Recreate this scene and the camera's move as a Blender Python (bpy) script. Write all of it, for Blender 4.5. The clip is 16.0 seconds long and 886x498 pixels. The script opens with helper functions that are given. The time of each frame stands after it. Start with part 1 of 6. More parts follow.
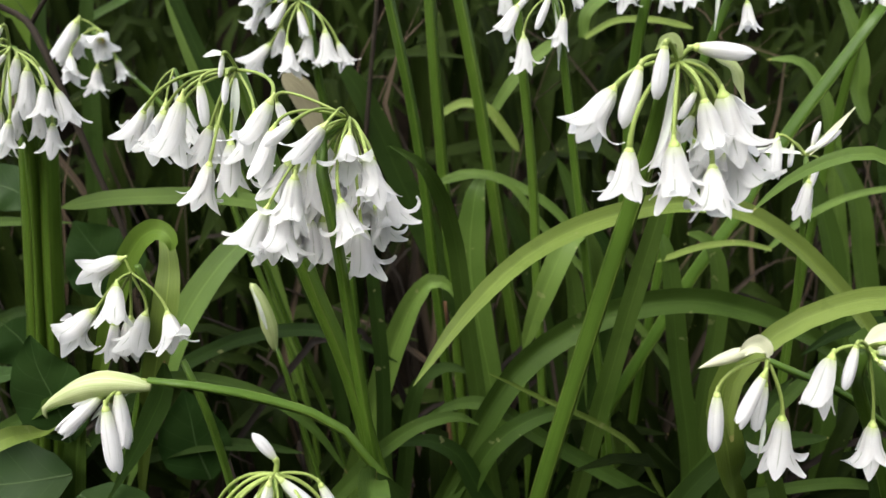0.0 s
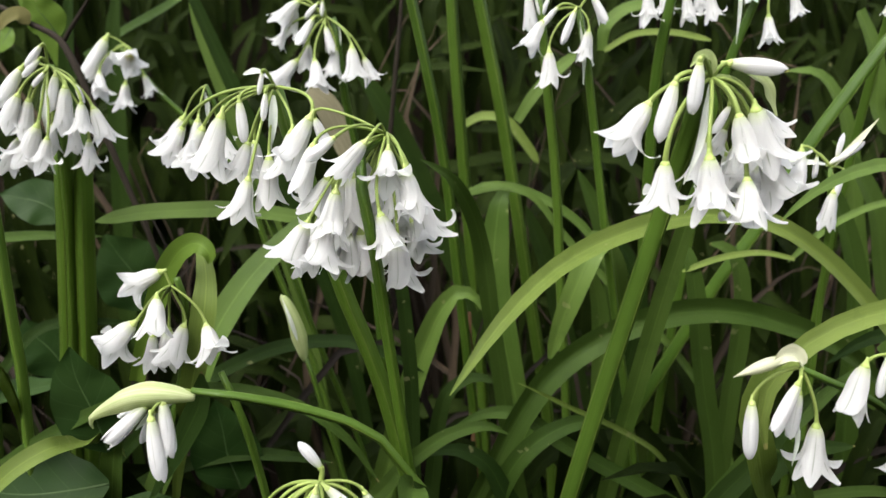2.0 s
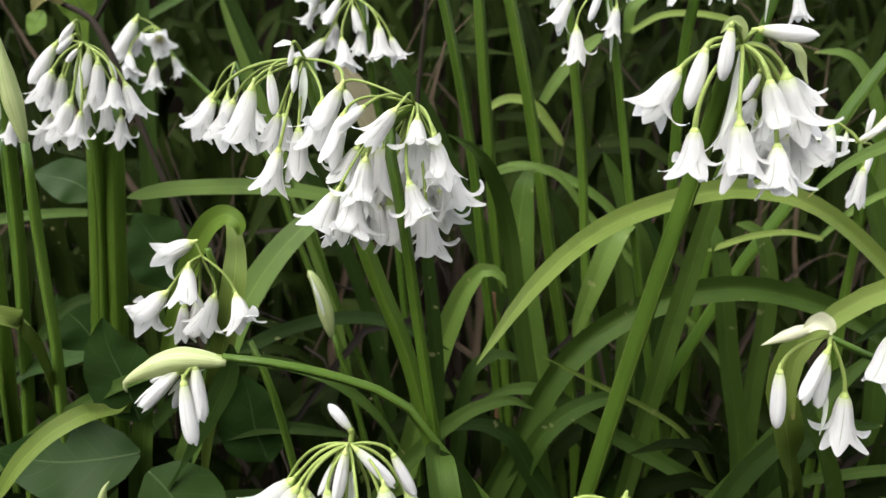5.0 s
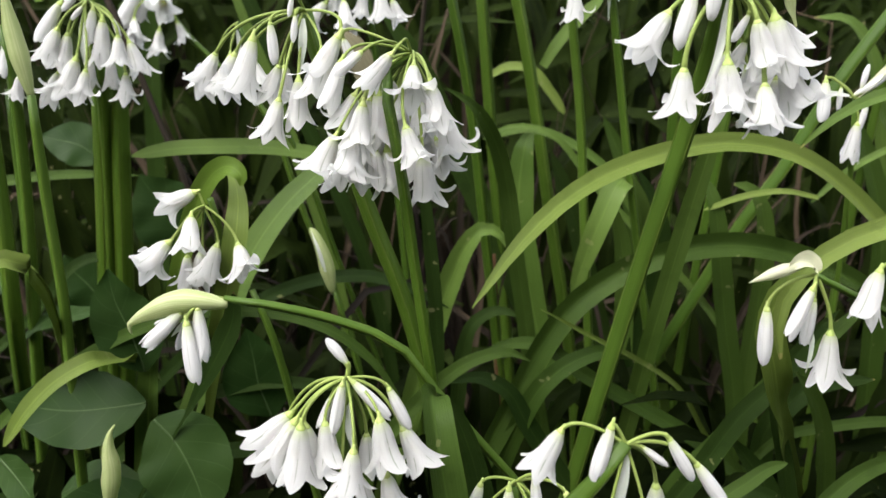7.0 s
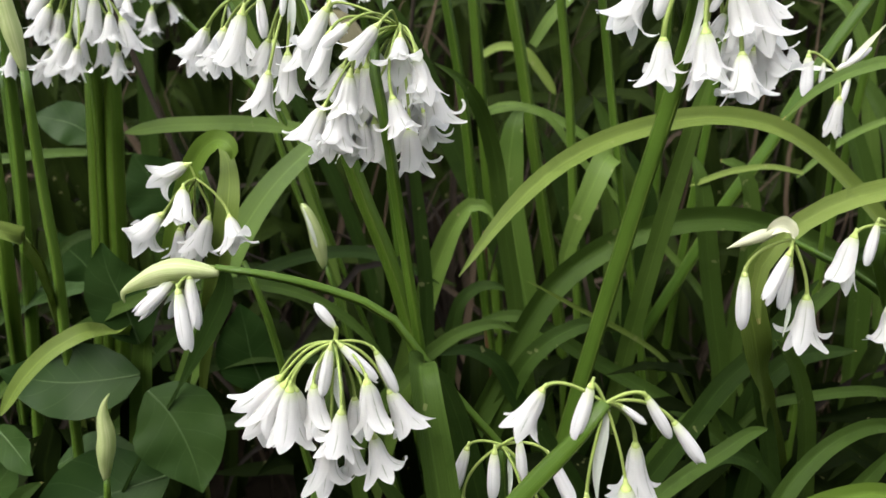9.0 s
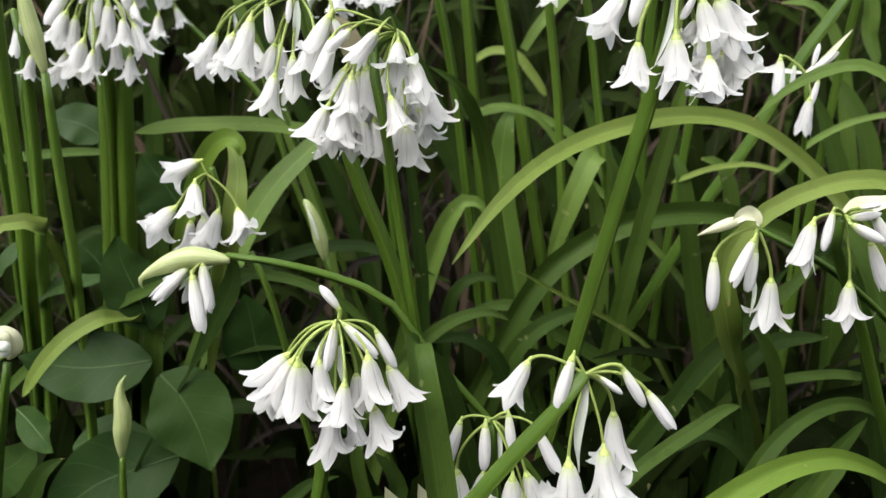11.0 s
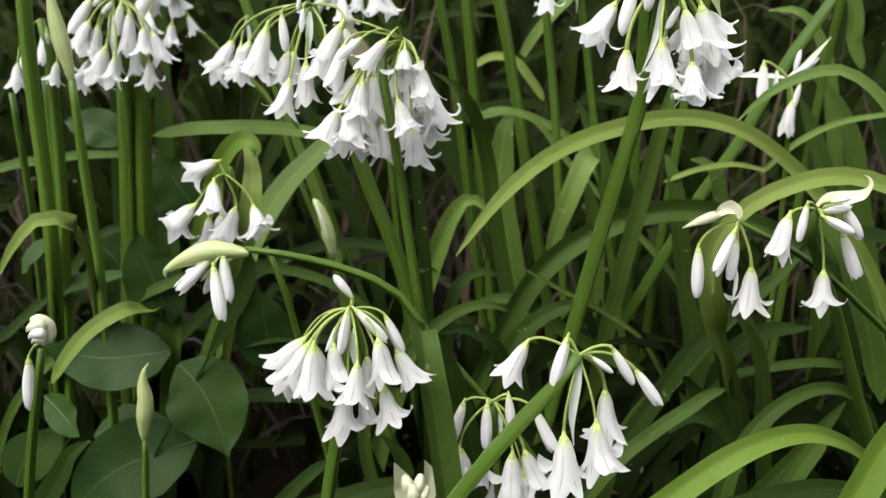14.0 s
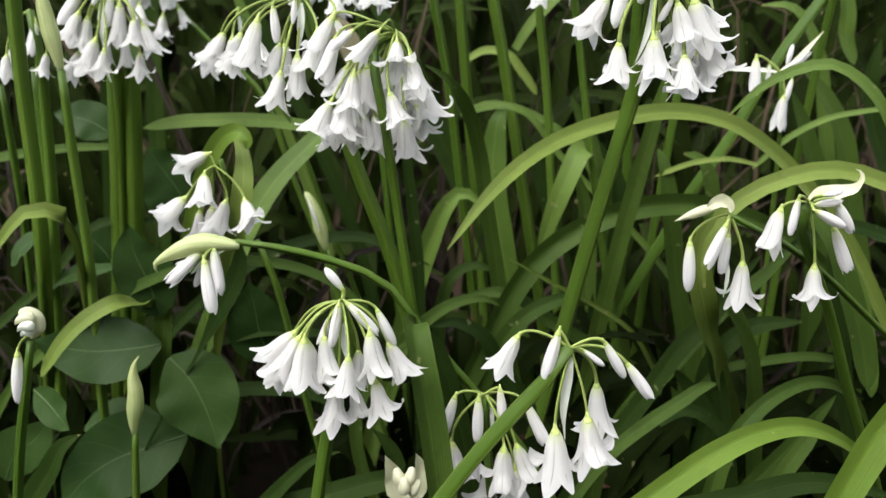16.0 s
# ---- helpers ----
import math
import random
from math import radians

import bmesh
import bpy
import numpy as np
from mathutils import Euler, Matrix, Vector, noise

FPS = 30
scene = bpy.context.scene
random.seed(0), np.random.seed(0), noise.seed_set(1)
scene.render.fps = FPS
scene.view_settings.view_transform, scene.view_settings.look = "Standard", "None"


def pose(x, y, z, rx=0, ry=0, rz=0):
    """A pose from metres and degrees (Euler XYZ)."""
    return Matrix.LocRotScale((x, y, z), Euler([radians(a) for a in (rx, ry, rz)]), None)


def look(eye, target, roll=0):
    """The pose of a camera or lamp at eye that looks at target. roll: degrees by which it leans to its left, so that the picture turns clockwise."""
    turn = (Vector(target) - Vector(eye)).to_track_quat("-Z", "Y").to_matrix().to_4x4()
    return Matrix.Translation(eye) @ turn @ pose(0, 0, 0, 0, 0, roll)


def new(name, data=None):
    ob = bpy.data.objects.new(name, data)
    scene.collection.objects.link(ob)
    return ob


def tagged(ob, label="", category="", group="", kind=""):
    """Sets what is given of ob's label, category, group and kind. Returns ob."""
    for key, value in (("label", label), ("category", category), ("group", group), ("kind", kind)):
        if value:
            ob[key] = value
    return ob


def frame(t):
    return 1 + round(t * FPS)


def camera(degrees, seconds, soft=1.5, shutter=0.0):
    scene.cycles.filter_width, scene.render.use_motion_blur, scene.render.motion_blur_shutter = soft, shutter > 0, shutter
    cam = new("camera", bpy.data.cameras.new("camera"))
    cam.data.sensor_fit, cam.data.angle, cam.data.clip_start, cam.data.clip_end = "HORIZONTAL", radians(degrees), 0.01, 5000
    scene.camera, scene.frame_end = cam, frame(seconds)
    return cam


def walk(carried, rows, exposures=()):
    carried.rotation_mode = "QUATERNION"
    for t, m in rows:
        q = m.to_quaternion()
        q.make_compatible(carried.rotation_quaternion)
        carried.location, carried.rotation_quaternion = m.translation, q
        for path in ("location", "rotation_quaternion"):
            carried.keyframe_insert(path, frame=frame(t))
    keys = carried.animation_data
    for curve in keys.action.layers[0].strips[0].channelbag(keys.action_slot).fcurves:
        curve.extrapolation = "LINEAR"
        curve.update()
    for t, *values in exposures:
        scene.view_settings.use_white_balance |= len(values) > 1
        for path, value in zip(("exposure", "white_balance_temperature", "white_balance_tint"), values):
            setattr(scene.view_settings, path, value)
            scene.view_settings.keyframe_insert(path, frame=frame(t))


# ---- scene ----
cam = camera(56.8, 16.0, soft=1.5)
PATH = [
    (0, (0.00000, 0.00000, 0.36000), (0.02894, 0.95905, 0.07824), 0.53),
    (0.5, (-0.00169, -0.00540, 0.36343), (0.02772, 0.95396, 0.08278), 0.48),
    (1, (-0.00411, -0.00606, 0.36365), (0.02386, 0.95516, 0.08928), 0.25),
    (1.5, (-0.00370, -0.00461, 0.36340), (0.02223, 0.95779, 0.09300), 0.13),
    (2, (-0.00785, -0.00430, 0.36172), (0.01102, 0.95852, 0.09223), 0.08),
    (2.5, (-0.00812, -0.00471, 0.36226), (0.00118, 0.95807, 0.09213), -0.08),
    (3, (-0.01044, -0.00661, 0.36265), (-0.00768, 0.95699, 0.09528), 0.08),
    (5.5, (-0.00956, -0.00885, 0.35413), (-0.01960, 0.95069, 0.07274), -0.08),
    (6, (-0.00902, -0.01096, 0.35242), (-0.02274, 0.94739, 0.06714), -0.11),
    (6.5, (-0.00768, -0.01369, 0.34836), (-0.02271, 0.94340, 0.05896), -0.08),
    (7, (-0.00658, -0.01612, 0.34610), (-0.02204, 0.93943, 0.05168), -0.08),
    (7.5, (-0.00442, -0.01727, 0.34449), (-0.01797, 0.93704, 0.04601), 0.02),
    (8, (-0.00426, -0.01746, 0.34167), (-0.01641, 0.93542, 0.03859), 0.05),
    (8.5, (-0.00428, -0.01924, 0.34046), (-0.01498, 0.93239, 0.03340), -0.05),
    (9, (-0.00359, -0.02232, 0.34231), (-0.01501, 0.92886, 0.03390), -0.14),
    (11.5, (-0.00274, -0.04579, 0.34387), (-0.00817, 0.90694, 0.04011), -0.11),
    (12, (-0.00196, -0.04873, 0.34094), (-0.00842, 0.90276, 0.03335), -0.11),
    (12.5, (-0.00195, -0.05321, 0.34317), (-0.00795, 0.89853, 0.03630), -0.20),
    (13, (-0.00369, -0.05430, 0.34360), (-0.01158, 0.89875, 0.04090), -0.29),
    (13.5, (-0.00357, -0.05644, 0.34521), (-0.01013, 0.89710, 0.04401), -0.26),
    (14, (-0.00437, -0.06138, 0.34592), (-0.01021, 0.89296, 0.04727), -0.25),
    (14.5, (-0.00446, -0.06444, 0.34516), (-0.00945, 0.88994, 0.04662), -0.01),
    (15, (-0.00432, -0.06471, 0.34566), (-0.00656, 0.88907, 0.04516), 0.02),
    (15.5, (-0.00372, -0.06221, 0.34427), (-0.00220, 0.89103, 0.04204), 0.08),
    (16, (-0.00403, -0.06090, 0.34507), (-0.00107, 0.89165, 0.04073), 0.03),
]
walk(cam, [(t, look(eye, target, roll)) for t, eye, target, roll in PATH])

cam.data.dof.use_dof, cam.data.dof.focus_distance, cam.data.dof.aperture_fstop = True, 0.235, 22.0

# ---- world, light ----
world = bpy.data.worlds.new("sky")
scene.world = world
world.use_nodes = True
wn, wl = world.node_tree.nodes, world.node_tree.links
sky = wn.new("ShaderNodeTexSky")
sky.sky_type, sky.sun_disc = "NISHITA", False
sky.sun_elevation, sky.sun_rotation = radians(60), radians(221)
sky.air_density, sky.dust_density, sky.ozone_density = 1.0, 4.0, 1.0
wn["Background"].inputs["Strength"].default_value = 0.15
grey = wn.new("ShaderNodeHueSaturation")  # cloud evens out the blue
grey.inputs["Saturation"].default_value = 0.25
wl.new(sky.outputs["Color"], grey.inputs["Color"])
wl.new(grey.outputs["Color"], wn["Background"].inputs["Color"])

sun = new("overcast_sun", bpy.data.lights.new("overcast_sun", "SUN"))
sun.data.energy, sun.data.angle, sun.data.color = 1.3, radians(60), (1.0, 0.97, 0.93)
sun.matrix_world = look((-1.1, -1.25, 3.0), (0, 0.2, 0.2))
scene.view_settings.exposure = 1.40

# ---- materials ----


def nodes_of(name):
    m = bpy.data.materials.new(name)
    m.use_nodes = True
    t = m.node_tree
    return m, t.nodes, t.links, t.nodes["Principled BSDF"]


def ramp(nodes, links, source, stops):
    r = nodes.new("ShaderNodeValToRGB")
    while len(r.color_ramp.elements) < len(stops):
        r.color_ramp.elements.new(0.5)
    for e, (at, c) in zip(r.color_ramp.elements, stops):
        e.position, e.color = at, (*c, 1)
    links.new(source, r.inputs["Fac"])
    return r.outputs["Color"]


def calc(nodes, links, op, a, b=None):
    n = nodes.new("ShaderNodeMath")
    n.operation = op
    for i, v in enumerate((a, b)):
        if v is None:
            continue
        if isinstance(v, (int, float)):
            n.inputs[i].default_value = v
        else:
            links.new(v, n.inputs[i])
    return n.outputs[0]


def blend(nodes, links, fac, a, b, mode="MIX"):
    n = nodes.new("ShaderNodeMix")
    n.data_type, n.blend_type = "RGBA", mode
    for sock, v in ((n.inputs[0], fac), (n.inputs[6], a), (n.inputs[7], b)):
        if isinstance(v, (int, float)):
            sock.default_value = v
        elif isinstance(v, tuple):
            sock.default_value = (*v, 1)
        else:
            links.new(v, sock)
    return n.outputs[2]


def noise_of(nodes, links, scale, detail=3.0, vector=None, rough=0.55):
    n = nodes.new("ShaderNodeTexNoise")
    n.inputs["Scale"].default_value, n.inputs["Detail"].default_value, n.inputs["Roughness"].default_value = scale, detail, rough
    if vector is None:
        c = nodes.new("ShaderNodeTexCoord")
        vector = c.outputs["Object"]
    links.new(vector, n.inputs["Vector"])
    return n.outputs["Fac"]


def along_of(nodes, links):
    """The surface's own run: x across (-1 to 1), y along in metres, z along from 0 to 1."""
    a = nodes.new("ShaderNodeAttribute")
    a.attribute_name = "run"
    s = nodes.new("ShaderNodeSeparateXYZ")
    links.new(a.outputs["Vector"], s.inputs[0])
    return a.outputs["Vector"], s.outputs[0], s.outputs[1], s.outputs[2]


def scaled(nodes, links, vector, factor):
    v = nodes.new("ShaderNodeVectorMath")
    v.operation = "MULTIPLY"
    links.new(vector, v.inputs[0])
    v.inputs[1].default_value = factor
    return v.outputs[0]


def bumped(nodes, links, shader, height, strength, distance):
    b = nodes.new("ShaderNodeBump")
    b.inputs["Strength"].default_value, b.inputs["Distance"].default_value = strength, distance
    links.new(height, b.inputs["Height"])
    links.new(b.outputs["Normal"], shader.inputs["Normal"])


def thin(nodes, links, shader, colour, share):
    """Lets part of the light through, as in living leaves and petals."""
    t = nodes.new("ShaderNodeBsdfTranslucent")
    mix = nodes.new("ShaderNodeMixShader")
    mix.inputs[0].default_value = share
    links.new(colour, t.inputs["Color"])
    links.new(shader.outputs[0], mix.inputs[1])
    links.new(t.outputs[0], mix.inputs[2])
    links.new(mix.outputs[0], nodes["Material Output"].inputs["Surface"])


def blade_material(name, low, high, through_colour, rough=0.42, share=0.25, island=False, gloss=0.19):
    m, n, l, p = nodes_of(name)
    vec, u, v, w = along_of(n, l)
    info = n.new("ShaderNodeNewGeometry" if island else "ShaderNodeObjectInfo")
    rnd = info.outputs["Random Per Island"] if island else info.outputs["Random"]
    # fine parallel veins that run the blade's whole length, broken by softer streaks
    wander = calc(n, l, "MULTIPLY", noise_of(n, l, 1.0, 2.0, scaled(n, l, vec, (2.5, 18.0, 0.0))), 2.2)
    lines = calc(n, l, "SINE", calc(n, l, "ADD", calc(n, l, "MULTIPLY", u, 44.0), wander))
    veins = noise_of(n, l, 1.0, 2.0, scaled(n, l, vec, (9.0, 7.0, 0.0)))
    fine = noise_of(n, l, 1.0, 2.0, scaled(n, l, vec, (30.0, 14.0, 0.0)))
    patch = noise_of(n, l, 28.0, 4.0)
    blotch = noise_of(n, l, 70.0, 3.0)
    tone = calc(n, l, "ADD", calc(n, l, "MULTIPLY", patch, 0.55), calc(n, l, "MULTIPLY", veins, 0.34))
    tone = calc(n, l, "ADD", calc(n, l, "SUBTRACT", tone, 0.07), calc(n, l, "MULTIPLY", rnd, 0.35))
    col = ramp(n, l, tone, [(0.3, low), (0.85, high)])
    keel = calc(n, l, "MAXIMUM", calc(n, l, "SUBTRACT", 1.0, calc(n, l, "MULTIPLY", calc(n, l, "ABSOLUTE", u), 11.0)), 0.0)
    col = blend(n, l, calc(n, l, "MULTIPLY", keel, 0.35), col, tuple(min(1, c * 1.7) for c in high))
    col = blend(n, l, calc(n, l, "MULTIPLY", calc(n, l, "MAXIMUM", lines, 0.0), 0.05), col, tuple(c * 1.5 for c in high))
    streak = calc(n, l, "MULTIPLY", calc(n, l, "SUBTRACT", fine, 0.5), 0.6)
    col = blend(n, l, calc(n, l, "MAXIMUM", streak, 0.0), col, tuple(c * 1.6 for c in high))
    col = blend(n, l, calc(n, l, "MULTIPLY", calc(n, l, "GREATER_THAN", blotch, 0.62), 0.22), col, tuple(c * 0.75 for c in low))
    # dried, yellowed tips and a few small scars
    tip = calc(n, l, "MULTIPLY", calc(n, l, "GREATER_THAN", calc(n, l, "ADD", w, calc(n, l, "MULTIPLY", patch, 0.04)), 1.021), 0.5)
    col = blend(n, l, tip, col, (0.36, 0.29, 0.11))
    scars = noise_of(n, l, 160.0, 2.0)
    scar = calc(n, l, "MULTIPLY", calc(n, l, "GREATER_THAN", scars, 0.72), 0.4)
    col = blend(n, l, scar, col, (0.30, 0.30, 0.13))
    l.new(col, p.inputs["Base Color"])
    l.new(calc(n, l, "ADD", rough - 0.12, calc(n, l, "MULTIPLY", patch, 0.24)), p.inputs["Roughness"])
    p.inputs["Specular IOR Level"].default_value = 0.02 if island else gloss
    bumped(n, l, p, calc(n, l, "ADD", calc(n, l, "ADD", veins, fine), calc(n, l, "MULTIPLY", lines, 0.12)), 0.42, 0.0005)
    thin(n, l, p, blend(n, l, 0.75, col, through_colour), share)
    return m


def petal_material(name, nerve_share, through_share, green_to=0.2):
    m, n, l, p = nodes_of(name)
    vec, u, v, w = along_of(n, l)
    info = n.new("ShaderNodeObjectInfo")
    ribs = noise_of(n, l, 1.0, 2.0, scaled(n, l, vec, (7.0, 0.0, 1.6)))
    fine = noise_of(n, l, 1.0, 2.0, scaled(n, l, vec, (22.0, 0.0, 2.5)))
    patch = noise_of(n, l, 3.0, 3.0)
    col = ramp(n, l, ribs, [(0.2, (0.800, 0.797, 0.794)), (0.7, (0.868, 0.867, 0.864))])
    # green-grey nerve down the middle, fading before base and point
    line = calc(n, l, "SUBTRACT", 1.0, calc(n, l, "MULTIPLY", calc(n, l, "ABSOLUTE", u), 11.0))
    run = ramp(n, l, w, [(0.05, (0.1, 0.1, 0.1)), (0.35, (0.75, 0.75, 0.75)), (0.7, (0.95, 0.95, 0.95)), (0.84, (0.0, 0.0, 0.0))])
    strong = calc(n, l, "ADD", 0.55, calc(n, l, "MULTIPLY", info.outputs["Random"], 0.45))
    nerve = calc(n, l, "MULTIPLY", calc(n, l, "MULTIPLY", calc(n, l, "MAXIMUM", line, 0.0), run), strong)
    col = blend(n, l, calc(n, l, "MULTIPLY", nerve, nerve_share), col, (0.22, 0.27, 0.16))
    foot = ramp(n, l, w, [(0.0, (1, 1, 1)), (0.35 * green_to, (0.45, 0.45, 0.45)), (green_to, (0, 0, 0))])
    col = blend(n, l, calc(n, l, "MULTIPLY", foot, 0.8), col, (0.58, 0.68, 0.27))
    col = blend(n, l, calc(n, l, "MULTIPLY", patch, 0.08), col, (0.78, 0.76, 0.66))
    l.new(col, p.inputs["Base Color"])
    p.inputs["Roughness"].default_value = 0.5
    p.inputs["Specular IOR Level"].default_value = 0.3
    bumped(n, l, p, calc(n, l, "ADD", ribs, calc(n, l, "MULTIPLY", fine, 0.4)), 0.22, 0.03)
    thin(n, l, p, col, through_share)
    return m


def bract_material(name, pale, green):
    m, n, l, p = nodes_of(name)
    vec, u, v, w = along_of(n, l)
    ribs = noise_of(n, l, 1.0, 2.0, scaled(n, l, vec, (11.0, 4.0, 0.0)))
    patch = noise_of(n, l, 60.0, 3.0)
    tone = calc(n, l, "ADD", calc(n, l, "MULTIPLY", ribs, 0.75), calc(n, l, "MULTIPLY", patch, 0.3))
    col = ramp(n, l, tone, [(0.35, green), (0.68, pale)])
    l.new(col, p.inputs["Base Color"])
    p.inputs["Roughness"].default_value = 0.5
    bumped(n, l, p, ribs, 0.4, 0.0005)
    thin(n, l, p, col, 0.35)
    return m


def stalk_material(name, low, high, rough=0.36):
    m, n, l, p = nodes_of(name)
    vec, u, v, w = along_of(n, l)
    ribs = noise_of(n, l, 1.0, 2.0, scaled(n, l, vec, (7.0, 6.0, 0.0)))
    patch = noise_of(n, l, 22.0, 4.0)
    info = n.new("ShaderNodeObjectInfo")
    tone = calc(n, l, "ADD", calc(n, l, "MULTIPLY", ribs, 0.45), calc(n, l, "MULTIPLY", patch, 0.4))
    tone = calc(n, l, "ADD", tone, calc(n, l, "MULTIPLY", info.outputs["Random"], 0.25))
    col = ramp(n, l, tone, [(0.3, low), (0.8, high)])
    l.new(col, p.inputs["Base Color"])
    p.inputs["Roughness"].default_value = rough
    p.inputs["Specular IOR Level"].default_value = 0.25
    bumped(n, l, p, ribs, 0.3, 0.0005)
    thin(n, l, p, col, 0.12)
    return m


def broad_material(name, low, high, vein):
    m, n, l, p = nodes_of(name)
    vec, u, v, w = along_of(n, l)
    patch = noise_of(n, l, 35.0, 4.0)
    cells = noise_of(n, l, 220.0, 2.0)
    info = n.new("ShaderNodeObjectInfo")
    tone = calc(n, l, "ADD", calc(n, l, "MULTIPLY", patch, 0.7), calc(n, l, "MULTIPLY", info.outputs["Random"], 0.3))
    col = ramp(n, l, tone, [(0.3, low), (0.8, high)])
    au = calc(n, l, "ABSOLUTE", u)
    mid = calc(n, l, "MAXIMUM", calc(n, l, "SUBTRACT", 1.0, calc(n, l, "MULTIPLY", au, 28.0)), 0.0)
    side = calc(n, l, "FRACT", calc(n, l, "SUBTRACT", calc(n, l, "MULTIPLY", w, 6.0), calc(n, l, "MULTIPLY", au, 1.5)))
    side = calc(n, l, "MAXIMUM", calc(n, l, "SUBTRACT", 1.0, calc(n, l, "MULTIPLY", calc(n, l, "ABSOLUTE", calc(n, l, "SUBTRACT", side, 0.5)), 26.0)), 0.0)
    lines = calc(n, l, "MAXIMUM", mid, calc(n, l, "MULTIPLY", side, 0.45))
    col = blend(n, l, calc(n, l, "MULTIPLY", lines, 0.4), col, vein)
    l.new(col, p.inputs["Base Color"])
    l.new(calc(n, l, "ADD", 0.32, calc(n, l, "MULTIPLY", patch, 0.25)), p.inputs["Roughness"])
    p.inputs["Specular IOR Level"].default_value = 0.08
    bumped(n, l, p, calc(n, l, "ADD", calc(n, l, "MULTIPLY", lines, -0.5), calc(n, l, "MULTIPLY", cells, 0.5)), 0.3, 0.0005)
    thin(n, l, p, col, 0.1)
    return m


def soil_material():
    m, n, l, p = nodes_of("shade_dark_soil")
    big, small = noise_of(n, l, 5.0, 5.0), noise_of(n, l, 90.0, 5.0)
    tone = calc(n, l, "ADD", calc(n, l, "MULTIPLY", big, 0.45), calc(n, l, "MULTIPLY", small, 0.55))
    # near black: the deep shade under the leaves is put into the soil's colour
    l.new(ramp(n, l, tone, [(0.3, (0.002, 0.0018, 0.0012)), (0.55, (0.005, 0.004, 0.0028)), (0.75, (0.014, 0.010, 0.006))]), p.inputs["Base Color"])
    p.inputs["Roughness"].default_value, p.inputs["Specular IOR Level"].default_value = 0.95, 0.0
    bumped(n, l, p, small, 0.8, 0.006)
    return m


def dry_material(name, low, high):
    m, n, l, p = nodes_of(name)
    vec, u, v, w = along_of(n, l)
    g = n.new("ShaderNodeNewGeometry")
    fibre = noise_of(n, l, 1.0, 3.0, scaled(n, l, vec, (6.0, 60.0, 0.0)))
    tone = calc(n, l, "ADD", calc(n, l, "MULTIPLY", fibre, 0.6), calc(n, l, "MULTIPLY", g.outputs["Random Per Island"], 0.5))
    l.new(ramp(n, l, tone, [(0.25, low), (0.85, high)]), p.inputs["Base Color"])
    p.inputs["Roughness"].default_value, p.inputs["Specular IOR Level"].default_value = 0.8, 0.15
    bumped(n, l, p, fibre, 0.5, 0.001)
    return m


LEAF = blade_material("strap_leaf_green", (0.0478, 0.0915, 0.0133), (0.1144, 0.1789, 0.0354), (0.1664, 0.2704, 0.0309))
# the leaf green darkened to stand in for light lost inside the clump
LEAF_DARK = blade_material("strap_leaf_shade_green", (0.0106, 0.0246, 0.0045), (0.0299, 0.0537, 0.0105), (0.0440, 0.0880, 0.0097), gloss=0.06)
LEAF_PALE = blade_material("strap_leaf_yellow_green", (0.0847, 0.1306, 0.0191), (0.1632, 0.2183, 0.0468), (0.2040, 0.2958, 0.0390))
LEAF_MID = blade_material("strap_leaf_mid_green", (0.0230, 0.0490, 0.0068), (0.0580, 0.0990, 0.0179), (0.1000, 0.1650, 0.0179), gloss=0.10)
LEAF_FRESH = blade_material("strap_leaf_fresh_green", (0.0588, 0.1113, 0.0107), (0.1176, 0.1869, 0.0268), (0.1785, 0.2730, 0.0268), gloss=0.15)
# near-black greens: deep shade between the plants is put into these two colours
LEAF_MASS = blade_material("grass_mass_shade_green", (0.0021, 0.0041, 0.0008), (0.0105, 0.0175, 0.0033), (0.0112, 0.0203, 0.0030), 0.5, 0.2, True)
LEAF_FAR = blade_material("far_leaf_shade_green", (0.0024, 0.0046, 0.0008), (0.0184, 0.0296, 0.0054), (0.0184, 0.0320, 0.0048), 0.5, 0.2, True)
PETAL = petal_material("white_petal", 0.9, 0.64)
BUD = petal_material("white_bud", 0.4, 0.45, 0.32)
BRACT = bract_material("papery_bract", (0.76, 0.75, 0.58), (0.50, 0.55, 0.31))
SHEATH = bract_material("striped_sheath", (0.66, 0.69, 0.40), (0.28, 0.38, 0.11))
SPATHE = bract_material("green_spathe", (0.60, 0.64, 0.34), (0.26, 0.36, 0.09))
CREAM = bract_material("cream_bract", (0.74, 0.72, 0.57), (0.52, 0.56, 0.33))
WHITE_BRACT = bract_material("white_bract", (0.84, 0.85, 0.80), (0.66, 0.72, 0.60))
STALK = stalk_material("stalk_green", (0.0291, 0.0683, 0.0067), (0.0829, 0.1456, 0.0190))
STALK_FRESH = stalk_material("stalk_fresh_green", (0.0356, 0.0799, 0.0065), (0.0950, 0.1598, 0.0194))
STALK_DEEP = stalk_material("stalk_deep_green", (0.0240, 0.0552, 0.0048), (0.0696, 0.1248, 0.0144))
RIDGE = stalk_material("stem_ridge", (0.0600, 0.1050, 0.0120), (0.1312, 0.1875, 0.0338))
PEDICEL = stalk_material("pedicel_green", (0.1624, 0.2296, 0.0470), (0.3136, 0.3920, 0.1064), 0.45)
ANTHER = stalk_material("yellow_anther", (0.50, 0.36, 0.04), (0.70, 0.52, 0.08), 0.7)
BASE = stalk_material("flower_base", (0.34, 0.45, 0.11), (0.54, 0.62, 0.23), 0.5)
BROAD = broad_material("broad_leaf_green", (0.014, 0.034, 0.007), (0.034, 0.062, 0.015), (0.07, 0.11, 0.045))
RIB = stalk_material("leaf_rib", (0.026, 0.052, 0.014), (0.055, 0.092, 0.028), 0.5)
